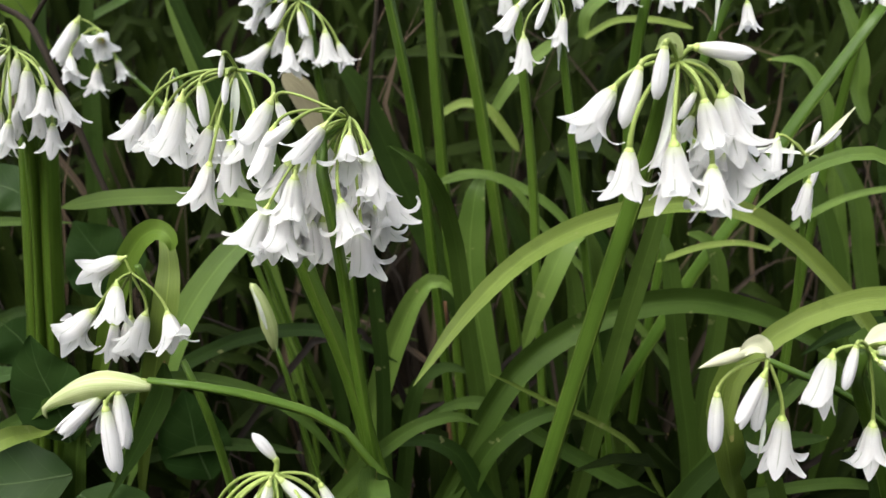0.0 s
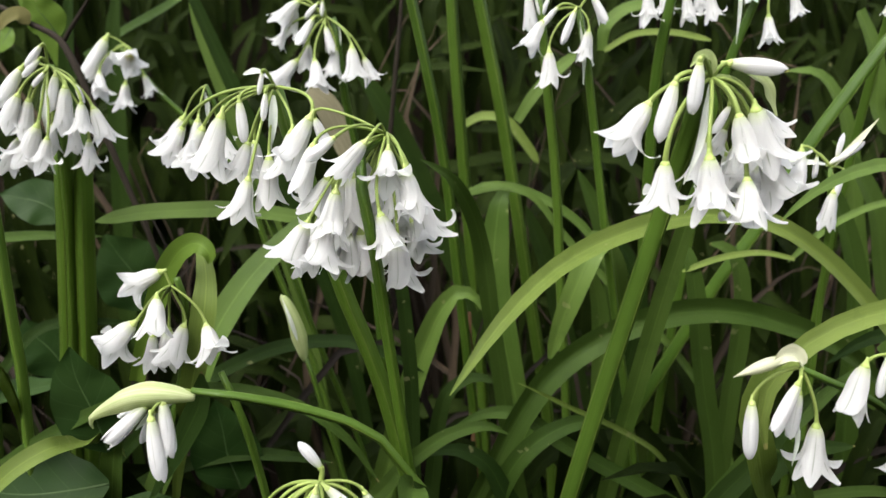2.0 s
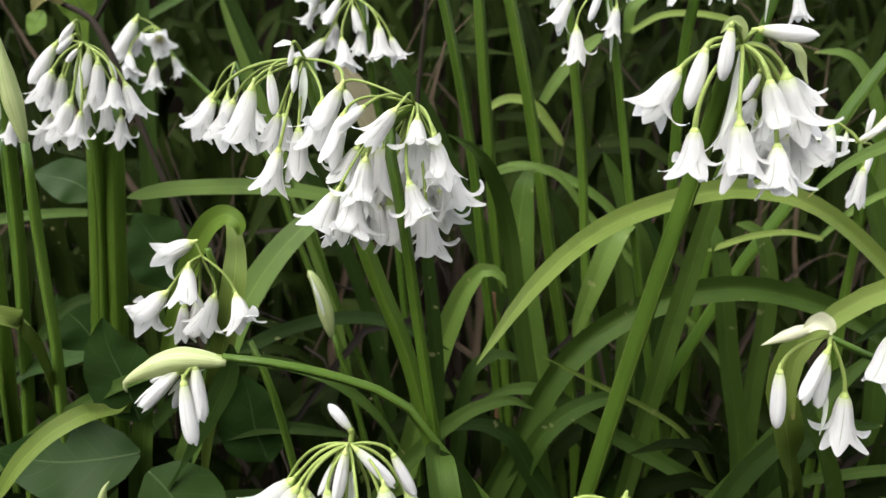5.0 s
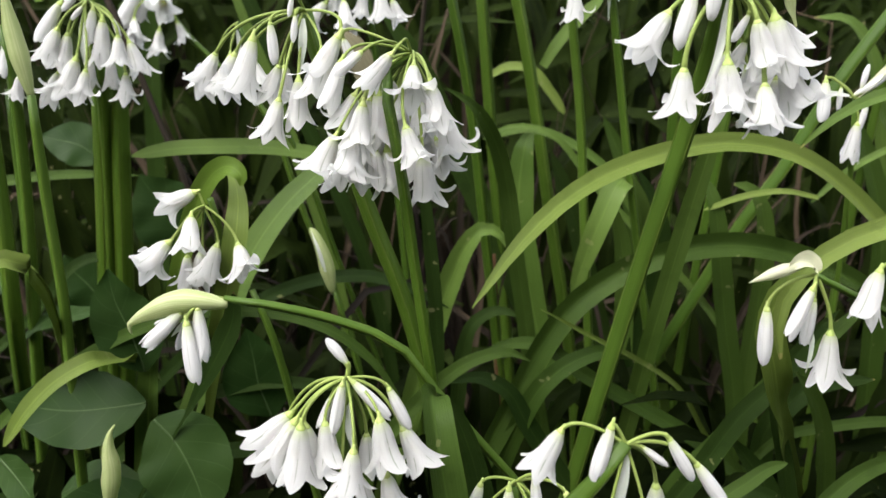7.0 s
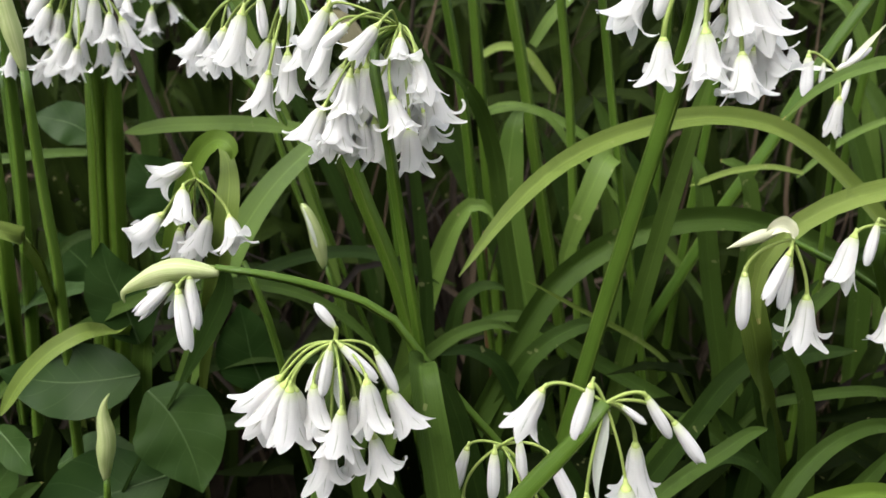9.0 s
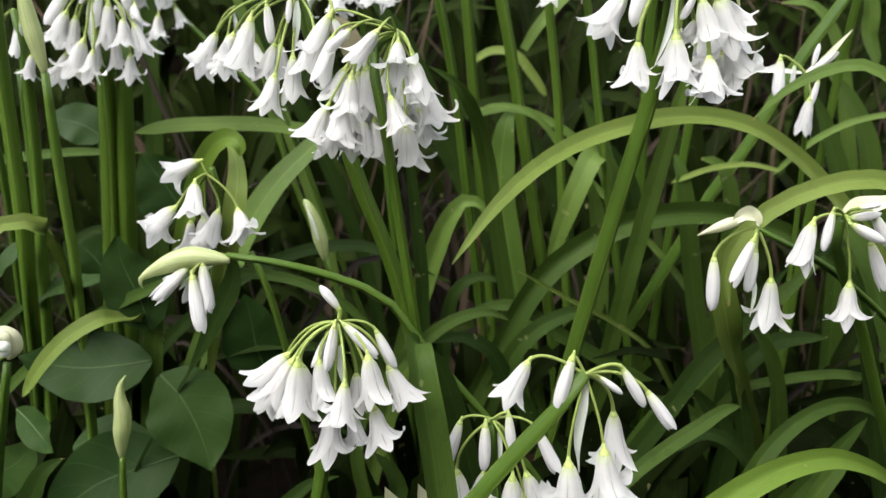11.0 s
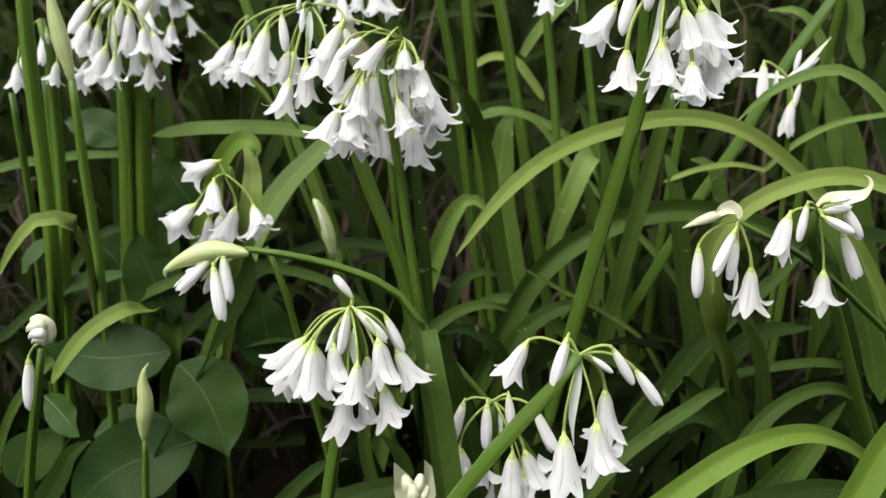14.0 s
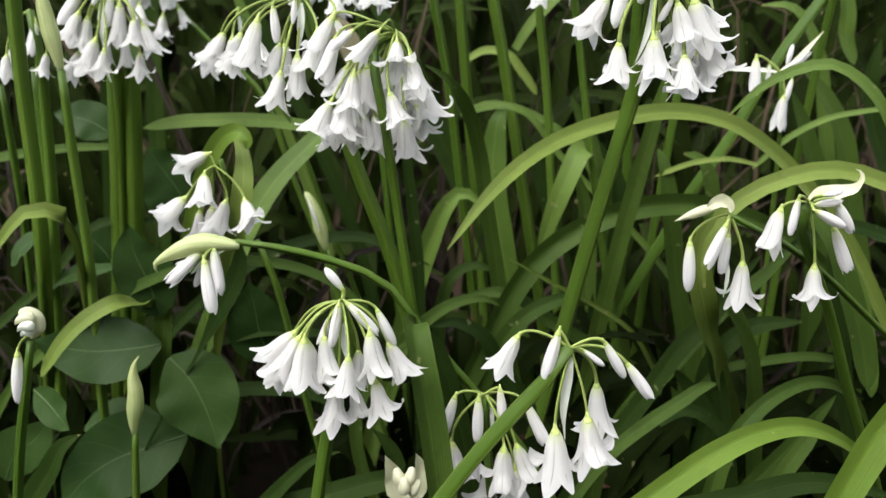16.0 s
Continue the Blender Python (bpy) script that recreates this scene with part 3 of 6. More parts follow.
bloom(h, u, (-0.0271, 0.2300, 0.3234), (-0.0244, 0.2300, 0.3121), 0.85, 0.5, wide=1.09)
bloom(h, u, (-0.0260, 0.2360, 0.3108), (-0.0259, 0.2360, 0.2989), 0.70, 0.5, wide=1.09)
bloom(h, u, (-0.0209, 0.2360, 0.3091), (-0.0226, 0.2360, 0.2966), 0.70, 0.5, wide=1.09)
bloom(h, u, (-0.0358, 0.2280, 0.3027), (-0.0351, 0.2280, 0.2904), 0.90, 0.5, wide=1.09)
bloom(h, u, (-0.0272, 0.2260, 0.3023), (-0.0265, 0.2260, 0.2887), 0.70, 0.5, wide=1.09)
bloom(h, u, (-0.0184, 0.2260, 0.3031), (-0.0198, 0.2260, 0.2928), 0.90, 0.5, wide=1.09)
bloom(h, u, (-0.0318, 0.2260, 0.3173), (-0.0330, 0.2260, 0.3060), 0.70, 0.5, wide=1.09)
bloom(h, u, (-0.0348, 0.2220, 0.3137), (-0.0373, 0.2220, 0.3002), 0.80, 0.5, wide=1.09)
bloom(h, u, (-0.0274, 0.2300, 0.3075), (-0.0287, 0.2300, 0.2942), 0.80, 0.5, wide=1.09)
bloom(h, u, (-0.0156, 0.2320, 0.3097), (-0.0142, 0.2320, 0.2984), 0.80, 0.5, wide=1.09)
bloom(h, u, (-0.0231, 0.2320, 0.3165), (-0.0239, 0.2320, 0.3049), 0.70, 0.5, wide=1.09)
bloom(h, u, (-0.0337, 0.2340, 0.3094), (-0.0346, 0.2340, 0.2960), 0.70, 0.5, wide=1.09)
bloom(h, u, (-0.0138, 0.2300, 0.3143), (-0.0148, 0.2300, 0.3031), 0.70, 0.5, wide=1.09)
h = flowering_stem("three-cornered leek with white bells and buds behind the fullest umbel", [(0.0152, 0.2683, -0.0050), (0.0051, 0.2663, 0.1157), (-0.0164, 0.2620, 0.2055), (-0.0252, 0.2602, 0.2421), (-0.0377, 0.2585, 0.2779), (-0.0462, 0.2568, 0.3110), (-0.0524, 0.2550, 0.3311), (-0.0538, 0.2500, 0.3415)], 0.00296, material=STALK_FRESH)
u = (-0.0541, 0.2500, 0.3420)
bloom(h, u, (-0.0564, 0.2430, 0.3466), (-0.0576, 0.2430, 0.3408), 0.10, plump=1.12, droop=0.6)
bloom(h, u, (-0.0555, 0.2420, 0.3408), (-0.0566, 0.2420, 0.3335), 0.06, plump=1.12, droop=0.6)
bloom(h, u, (-0.0638, 0.2440, 0.3383), (-0.0631, 0.2440, 0.3269), 0.10, plump=1.12, droop=0.6)
bloom(h, u, (-0.0701, 0.2460, 0.3335), (-0.0761, 0.2460, 0.3143), 1.20, plump=1.12, droop=0.6, wide=0.78)
bloom(h, u, (-0.0867, 0.2620, 0.3280), (-0.0929, 0.2620, 0.3175), 1.00, plump=1.12, droop=0.6)
bloom(h, u, (-0.0806, 0.2630, 0.3276), (-0.0874, 0.2630, 0.3138), 0.80, plump=1.12, droop=0.6)
bloom(h, u, (-0.0632, 0.2500, 0.3248), (-0.0680, 0.2500, 0.3132), 0.80, plump=1.12, droop=0.6)
bloom(h, u, (-0.0560, 0.2440, 0.3211), (-0.0569, 0.2440, 0.3072), 0.85, plump=1.12, droop=0.6)
bloom(h, u, (-0.0615, 0.2390, 0.3156), (-0.0654, 0.2390, 0.3028), 1.25, plump=1.12, droop=0.6)
bloom(h, u, (-0.0625, 0.2560, 0.3243), (-0.0623, 0.2560, 0.3119), 0.50, plump=1.12, droop=0.6)
bloom(h, u, (-0.0739, 0.2620, 0.3256), (-0.0711, 0.2620, 0.3179), 0.90, plump=1.12, droop=0.6)
bloom(h, u, (-0.0408, 0.2280, 0.3351), (-0.0491, 0.2280, 0.3205), 0.80, plump=1.12, droop=0.6, wide=0.87)
bloom(h, u, (-0.0480, 0.2400, 0.3295), (-0.0505, 0.2400, 0.3151), 1.00, plump=1.12, droop=0.6)
bract(h, [(-0.0542, 0.2480, 0.3396), (-0.0544, 0.2460, 0.3329), (-0.0556, 0.2460, 0.3235)], 0.00270)
bract(h, [(-0.0562, 0.2430, 0.3467), (-0.0586, 0.2430, 0.3469), (-0.0621, 0.2430, 0.3461)], 0.00220)
h = flowering_stem("small white umbel half hidden among the leaves", [(-0.0245, 0.3834, -0.0050), (-0.0368, 0.3760, 0.1278), (-0.0631, 0.3600, 0.2237), (-0.0757, 0.3523, 0.2697), (-0.0896, 0.3447, 0.3089), (-0.0947, 0.3370, 0.3274), (-0.0974, 0.3350, 0.3360)], 0.00127)
u = (-0.0974, 0.3350, 0.3360)
bloom(h, u, (-0.1078, 0.3350, 0.3225), (-0.1163, 0.3350, 0.3072), 0.85)
bloom(h, u, (-0.1006, 0.3310, 0.3222), (-0.1030, 0.3310, 0.3067), 0.85)
bloom(h, u, (-0.0962, 0.3450, 0.3209), (-0.0931, 0.3450, 0.3116), 0.80)
bract(h, [(-0.0980, 0.3350, 0.3333), (-0.0974, 0.3350, 0.3287), (-0.0978, 0.3350, 0.3207)], 0.00186)

# ---- umbels at the back ----
h = flowering_stem("tall leek with a crowded white umbel against dead stalks", [(-0.0236, 0.4127, -0.0050), (-0.0268, 0.4086, 0.1173), (-0.0336, 0.4000, 0.2121), (-0.0368, 0.3960, 0.2560), (-0.0399, 0.3920, 0.2913), (-0.0462, 0.3880, 0.3244), (-0.0482, 0.3840, 0.3479), (-0.0501, 0.3820, 0.3624)], 0.00192)
u = (-0.0534, 0.3820, 0.3628)
bloom(h, u, (-0.0655, 0.3820, 0.3697), (-0.0761, 0.3820, 0.3598), 0.65, plump=1.2, droop=0.55)
bloom(h, u, (-0.0570, 0.3820, 0.3687), (-0.0626, 0.3820, 0.3627), 0.08, plump=1.2, droop=0.55)
bloom(h, u, (-0.0545, 0.3800, 0.3697), (-0.0549, 0.3800, 0.3637), 0.08, plump=1.2, droop=0.55)
bloom(h, u, (-0.0588, 0.3780, 0.3620), (-0.0654, 0.3780, 0.3517), 0.30, plump=1.2, droop=0.55)
bloom(h, u, (-0.0712, 0.3840, 0.3577), (-0.0769, 0.3840, 0.3499), 0.90, plump=1.2, droop=0.55)
bloom(h, u, (-0.0678, 0.3840, 0.3435), (-0.0781, 0.3840, 0.3326), 0.95, plump=1.2, droop=0.55)
bloom(h, u, (-0.0582, 0.3740, 0.3440), (-0.0563, 0.3696, 0.3310), 1.20, plump=1.2, droop=0.55)
bloom(h, u, (-0.0496, 0.3820, 0.3487), (-0.0517, 0.3820, 0.3352), 0.80, plump=1.2, droop=0.55)
bloom(h, u, (-0.0414, 0.3740, 0.3497), (-0.0400, 0.3740, 0.3345), 1.15, plump=1.2, droop=0.55)
bloom(h, u, (-0.0366, 0.3820, 0.3446), (-0.0322, 0.3820, 0.3334), 1.00, plump=1.2, droop=0.55)
bloom(h, u, (-0.0535, 0.3800, 0.3585), (-0.0513, 0.3800, 0.3484), 0.30, plump=1.2, droop=0.55)
bloom(h, u, (-0.0628, 0.3880, 0.3508), (-0.0650, 0.3880, 0.3385), 0.70, plump=1.2, droop=0.55)
bloom(h, u, (-0.0677, 0.3860, 0.3672), (-0.0706, 0.3860, 0.3546), 0.50, plump=1.2, droop=0.55)
bract(h, [(-0.0485, 0.3840, 0.3598), (-0.0480, 0.3830, 0.3535), (-0.0487, 0.3830, 0.3459)], 0.00220)
h = flowering_stem("white umbel beside a dark twig, slightly past its best", [(-0.0554, 0.4570, -0.0050), (-0.0698, 0.4548, 0.1359), (-0.1005, 0.4500, 0.2387), (-0.1133, 0.4480, 0.2815), (-0.1385, 0.4460, 0.3099), (-0.1567, 0.4440, 0.3296), (-0.1656, 0.4420, 0.3444), (-0.1686, 0.4420, 0.3470)], 0.00163)
u = (-0.1661, 0.4420, 0.3487)
bloom(h, u, (-0.1760, 0.4420, 0.3519), (-0.1873, 0.4420, 0.3334), 0.30)
bloom(h, u, (-0.1796, 0.4380, 0.3348), (-0.1780, 0.4320, 0.3223), 1.00)
bloom(h, u, (-0.1634, 0.4400, 0.3453), (-0.1598, 0.4260, 0.3390), 1.40)
bloom(h, u, (-0.1659, 0.4360, 0.3291), (-0.1685, 0.4360, 0.3148), 1.05)
bloom(h, u, (-0.1579, 0.4420, 0.3328), (-0.1540, 0.4420, 0.3221), 0.95)
bloom(h, u, (-0.1753, 0.4480, 0.3444), (-0.1809, 0.4480, 0.3339), 0.50)
h = flowering_stem("full white umbel on a stout pale green stem", [(-0.1820, 0.3505, -0.0050), (-0.1757, 0.3456, 0.1374), (-0.1621, 0.3350, 0.2473), (-0.1589, 0.3325, 0.2733), (-0.1561, 0.3300, 0.2955), (-0.1547, 0.3275, 0.3100), (-0.1546, 0.3250, 0.3327), (-0.1502, 0.3150, 0.3445)], 0.00235, material=STALK_FRESH)
u = (-0.1507, 0.3150, 0.3446)
bloom(h, u, (-0.1498, 0.3090, 0.3524), (-0.1559, 0.3090, 0.3454), 0.10, plump=1.2, droop=0.55)
bloom(h, u, (-0.1510, 0.3090, 0.3475), (-0.1574, 0.3090, 0.3418), 0.08, plump=1.2, droop=0.55)
bloom(h, u, (-0.1479, 0.3050, 0.3429), (-0.1527, 0.3050, 0.3382), 0.10, plump=1.2, droop=0.55)
bloom(h, u, (-0.1610, 0.3150, 0.3438), (-0.1710, 0.3150, 0.3309), 0.15, plump=1.2, droop=0.55)
bloom(h, u, (-0.1617, 0.3110, 0.3341), (-0.1686, 0.3110, 0.3218), 0.85, plump=1.2, droop=0.55)
bloom(h, u, (-0.1590, 0.3130, 0.3320), (-0.1627, 0.3130, 0.3178), 0.50, plump=1.2, droop=0.55)
bloom(h, u, (-0.1460, 0.3090, 0.3416), (-0.1489, 0.3090, 0.3294), 0.15, plump=1.2, droop=0.55)
bloom(h, u, (-0.1428, 0.3090, 0.3374), (-0.1450, 0.3090, 0.3216), 0.40, plump=1.2, droop=0.55)
bloom(h, u, (-0.1405, 0.3130, 0.3382), (-0.1384, 0.3130, 0.3315), 0.10, plump=1.2, droop=0.55)
bloom(h, u, (-0.1359, 0.3050, 0.3317), (-0.1367, 0.3050, 0.3201), 1.05, plump=1.2, droop=0.55)
bloom(h, u, (-0.1357, 0.3150, 0.3290), (-0.1316, 0.3150, 0.3159), 0.90, plump=1.2, droop=0.55)
bloom(h, u, (-0.1370, 0.3110, 0.3170), (-0.1381, 0.3110, 0.3056), 1.25, plump=1.2, droop=0.55)
bloom(h, u, (-0.1491, 0.3030, 0.3190), (-0.1527, 0.3030, 0.3069), 1.25, plump=1.2, droop=0.55)
bloom(h, u, (-0.1551, 0.3090, 0.3229), (-0.1620, 0.3090, 0.3077), 0.85, plump=1.2, droop=0.55)
bloom(h, u, (-0.1658, 0.3160, 0.3171), (-0.1723, 0.3160, 0.3056), 0.90, plump=1.2, droop=0.55)
bloom(h, u, (-0.1562, 0.3250, 0.3216), (-0.1575, 0.3250, 0.3101), 0.60, plump=1.2, droop=0.55)
bloom(h, u, (-0.1482, 0.3250, 0.3216), (-0.1488, 0.3250, 0.3101), 0.60, plump=1.2, droop=0.55)
bract(h, [(-0.1525, 0.3145, 0.3391), (-0.1532, 0.3130, 0.3296), (-0.1537, 0.3130, 0.3198)], 0.00280)
h = flowering_stem("white umbel partly hidden by a stout stem", [(-0.2083, 0.3246, -0.0050), (-0.2016, 0.3200, 0.1263), (-0.1873, 0.3100, 0.2269), (-0.1825, 0.3067, 0.2606), (-0.1787, 0.3033, 0.2970), (-0.1767, 0.3000, 0.3261), (-0.1777, 0.3000, 0.3358)], 0.00239)
u = (-0.1777, 0.3000, 0.3358)
bloom(h, u, (-0.1760, 0.3000, 0.3308), (-0.1789, 0.3000, 0.3186), 0.30)
bloom(h, u, (-0.1732, 0.3000, 0.3177), (-0.1762, 0.3000, 0.3086), 0.75)
bloom(h, u, (-0.1902, 0.3000, 0.3172), (-0.1924, 0.3000, 0.3067), 0.80)
bloom(h, u, (-0.1874, 0.3060, 0.3258), (-0.1903, 0.3060, 0.3138), 0.50)
h = flowering_stem("slender leek with a few hanging bells and thin bracts", [(0.1050, 0.3539, -0.0050), (0.0959, 0.3495, 0.1308), (0.0765, 0.3400, 0.2337), (0.0714, 0.3375, 0.2609), (0.0650, 0.3350, 0.2964), (0.0602, 0.3325, 0.3251), (0.0550, 0.3300, 0.3521), (0.0517, 0.3280, 0.3659)], 0.00177)
u = (0.0517, 0.3280, 0.3659)
bloom(h, u, (0.0435, 0.3280, 0.3667), (0.0375, 0.3280, 0.3598), 0.15)
bloom(h, u, (0.0379, 0.3280, 0.3612), (0.0316, 0.3280, 0.3496), 0.70)
bloom(h, u, (0.0400, 0.3240, 0.3497), (0.0410, 0.3240, 0.3366), 1.00)
bloom(h, u, (0.0493, 0.3230, 0.3650), (0.0451, 0.3230, 0.3536), 0.10)
bloom(h, u, (0.0551, 0.3240, 0.3576), (0.0538, 0.3240, 0.3463), 0.85)
bloom(h, u, (0.0570, 0.3280, 0.3705), (0.0618, 0.3280, 0.3619), 0.30)
bract(h, [(0.0522, 0.3280, 0.3640), (0.0539, 0.3280, 0.3522), (0.0547, 0.3280, 0.3368)], 0.00243)
h = flowering_stem("slender leek stem crowned with white buds", [(0.0694, 0.3802, -0.0050), (0.0643, 0.3737, 0.1442), (0.0532, 0.3600, 0.2598), (0.0506, 0.3568, 0.2871), (0.0478, 0.3535, 0.3080), (0.0439, 0.3502, 0.3328), (0.0407, 0.3470, 0.3562), (0.0376, 0.3450, 0.3723)], 0.00208)
u = (0.0376, 0.3450, 0.3723)
bloom(h, u, (0.0337, 0.3450, 0.3714), (0.0352, 0.3450, 0.3585), 0.40)
bloom(h, u, (0.0367, 0.3450, 0.3707), (0.0386, 0.3450, 0.3641), 0.10)
bloom(h, u, (0.0423, 0.3450, 0.3709), (0.0397, 0.3450, 0.3647), 0.20)
h = flowering_stem("white umbel high on a pale stem", [(0.1082, 0.4180, -0.0050), (0.1050, 0.4059, 0.1640), (0.0982, 0.3800, 0.2932), (0.0966, 0.3740, 0.3231), (0.0959, 0.3680, 0.3462), (0.0970, 0.3620, 0.3654), (0.0987, 0.3600, 0.3833)], 0.00263)
u = (0.0987, 0.3600, 0.3833)
bloom(h, u, (0.0862, 0.3600, 0.3728), (0.0878, 0.3600, 0.3603), 0.95)
bloom(h, u, (0.1032, 0.3600, 0.3719), (0.1054, 0.3600, 0.3607), 0.90)
bloom(h, u, (0.1131, 0.3600, 0.3729), (0.1156, 0.3600, 0.3617), 0.95)
bloom(h, u, (0.0955, 0.3680, 0.3749), (0.0976, 0.3680, 0.3636), 0.80)
bloom(h, u, (0.1103, 0.3680, 0.3759), (0.1124, 0.3680, 0.3655), 0.60)
h = flowering_stem("white umbel with one bell hanging low on its pedicel", [(0.1116, 0.3976, -0.0050), (0.1142, 0.3889, 0.1608), (0.1197, 0.3700, 0.2896), (0.1210, 0.3653, 0.3215), (0.1249, 0.3607, 0.3441), (0.1303, 0.3560, 0.3654), (0.1354, 0.3520, 0.3816)], 0.00211)
u = (0.1354, 0.3520, 0.3816)
bloom(h, u, (0.1346, 0.3480, 0.3635), (0.1366, 0.3480, 0.3517), 1.00)
bloom(h, u, (0.1456, 0.3520, 0.3731), (0.1487, 0.3520, 0.3636), 0.80)
bloom(h, u, (0.1286, 0.3520, 0.3789), (0.1284, 0.3520, 0.3688), 0.60)
bract(h, [(0.1231, 0.3520, 0.3789), (0.1235, 0.3520, 0.3677), (0.1236, 0.3520, 0.3520)], 0.00212)
h = flowering_stem("white umbel at the edge of the clump", [(0.2000, 0.4250, -0.0050), (0.1985, 0.4100, 0.1200), (0.1960, 0.3950, 0.2200), (0.1945, 0.3780, 0.3100), (0.1939, 0.3600, 0.3772)], 0.00205)
u = (0.1939, 0.3600, 0.3772)
bloom(h, u, (0.1923, 0.3600, 0.3721), (0.1915, 0.3600, 0.3642), 0.80)
bloom(h, u, (0.1975, 0.3600, 0.3702), (0.2000, 0.3600, 0.3599), 0.90)

# ---- the stout umbel ----
h = flowering_stem("stout three-cornered leek with large bells and closed buds", [(0.0267, 0.3022, -0.0050), (0.0317, 0.2961, 0.0847), (0.0423, 0.2830, 0.1501), (0.0504, 0.2730, 0.2000), (0.0590, 0.2630, 0.2501), (0.0644, 0.2570, 0.2800), (0.0698, 0.2500, 0.3102), (0.0682, 0.2280, 0.3341), (0.0632, 0.2080, 0.3437), (0.0595, 0.1950, 0.3484)], 0.00312, material=STALK)
u = (0.0605, 0.1950, 0.3483)
bloom(h, u, (0.0457, 0.1950, 0.3421), (0.0387, 0.1950, 0.3311), 0.78, plump=1.28, wide=1.11)
bloom(h, u, (0.0505, 0.1910, 0.3473), (0.0477, 0.1910, 0.3349), 0.10, plump=1.28, wide=1.11)
bloom(h, u, (0.0548, 0.1870, 0.3522), (0.0541, 0.1870, 0.3417), 0.08, plump=1.28, wide=1.11)
bloom(h, u, (0.0644, 0.1950, 0.3518), (0.0772, 0.1950, 0.3504), 0.05, plump=1.28, wide=1.11)
bloom(h, u, (0.0485, 0.1870, 0.3290), (0.0487, 0.1870, 0.3168), 1.15, plump=1.28, wide=1.11)
bloom(h, u, (0.0576, 0.1830, 0.3310), (0.0596, 0.1830, 0.3174), 1.05, plump=1.28, wide=1.11)
bloom(h, u, (0.0648, 0.1930, 0.3418), (0.0617, 0.1930, 0.3359), 0.15, plump=1.28, wide=1.11)
bloom(h, u, (0.0650, 0.1870, 0.3403), (0.0684, 0.1870, 0.3291), 0.55, plump=1.28, wide=1.11)
bloom(h, u, (0.0720, 0.1950, 0.3409), (0.0770, 0.1950, 0.3259), 0.60, plump=1.28, wide=1.11)
bloom(h, u, (0.0757, 0.2030, 0.3400), (0.0824, 0.2030, 0.3320), 0.95, plump=1.28, wide=1.11)
bloom(h, u, (0.0673, 0.1840, 0.3255), (0.0677, 0.1796, 0.3138), 1.40, plump=1.28, wide=1.11)
bloom(h, u, (0.0762, 0.1970, 0.3291), (0.0827, 0.1970, 0.3166), 1.10, plump=1.28, wide=1.11)
bloom(h, u, (0.0694, 0.2070, 0.3345), (0.0668, 0.2070, 0.3282), 1.00, plump=1.28, wide=1.11)
bloom(h, u, (0.0642, 0.2050, 0.3318), (0.0627, 0.2050, 0.3210), 0.80, plump=1.28, wide=1.11)
bloom(h, u, (0.0717, 0.2050, 0.3303), (0.0725, 0.2050, 0.3198), 0.70, plump=1.28, wide=1.11)
bloom(h, u, (0.0795, 0.2090, 0.3339), (0.0828, 0.2090, 0.3210), 0.70, plump=1.28, wide=1.11)
bloom(h, u, (0.0720, 0.2110, 0.3276), (0.0765, 0.2110, 0.3157), 0.80, plump=1.28, wide=1.11)
bloom(h, u, (0.0782, 0.2070, 0.3252), (0.0802, 0.2070, 0.3149), 0.80, plump=1.28, wide=1.11)
bract(h, [(0.0670, 0.1980, 0.3508), (0.0740, 0.1990, 0.3478), (0.0794, 0.2000, 0.3387)], 0.00520, SPATHE, 0.3, (0, 0))
bract(h, [(0.0596, 0.1930, 0.3469), (0.0585, 0.1920, 0.3368), (0.0571, 0.1910, 0.3308), (0.0545, 0.1910, 0.3231)], 0.00220)
bract(h, [(0.0605, 0.1940, 0.3495), (0.0584, 0.1930, 0.3532), (0.0558, 0.1920, 0.3533), (0.0539, 0.1910, 0.3512)], 0.00300, SPATHE, 0.8)

# ---- umbels in front ----
h = flowering_stem("short leek with a dense drooping cluster of white bells", [(-0.0661, 0.1904, -0.0050), (-0.0598, 0.1871, 0.0988), (-0.0462, 0.1800, 0.1769), (-0.0433, 0.1785, 0.1934), (-0.0400, 0.1770, 0.2102), (-0.0373, 0.1755, 0.2222), (-0.0355, 0.1740, 0.2368), (-0.0338, 0.1720, 0.2535)], 0.00224)
u = (-0.0339, 0.1720, 0.2538)
bloom(h, u, (-0.0338, 0.1720, 0.2579), (-0.0383, 0.1720, 0.2641), 0.05, plump=1.4)
bloom(h, u, (-0.0343, 0.1660, 0.2551), (-0.0367, 0.1660, 0.2428), 0.12, plump=0.95)
bloom(h, u, (-0.0320, 0.1680, 0.2548), (-0.0236, 0.1680, 0.2458), 0.08, plump=0.95)
bloom(h, u, (-0.0234, 0.1720, 0.2510), (-0.0184, 0.1720, 0.2398), 0.12, plump=0.95)
bloom(h, u, (-0.0382, 0.1720, 0.2486), (-0.0414, 0.1720, 0.2401), 0.20, plump=0.95)
bloom(h, u, (-0.0491, 0.1720, 0.2435), (-0.0590, 0.1720, 0.2339), 0.60, plump=0.95)
bloom(h, u, (-0.0447, 0.1640, 0.2444), (-0.0463, 0.1640, 0.2294), 0.70, plump=0.95)
bloom(h, u, (-0.0474, 0.1700, 0.2425), (-0.0550, 0.1700, 0.2294), 0.75, plump=0.95)
bloom(h, u, (-0.0390, 0.1660, 0.2443), (-0.0385, 0.1660, 0.2322), 0.55, plump=0.95)
bloom(h, u, (-0.0311, 0.1580, 0.2413), (-0.0325, 0.1580, 0.2291), 1.15, plump=0.95)
bloom(h, u, (-0.0251, 0.1640, 0.2466), (-0.0234, 0.1640, 0.2328), 0.60, plump=0.95)
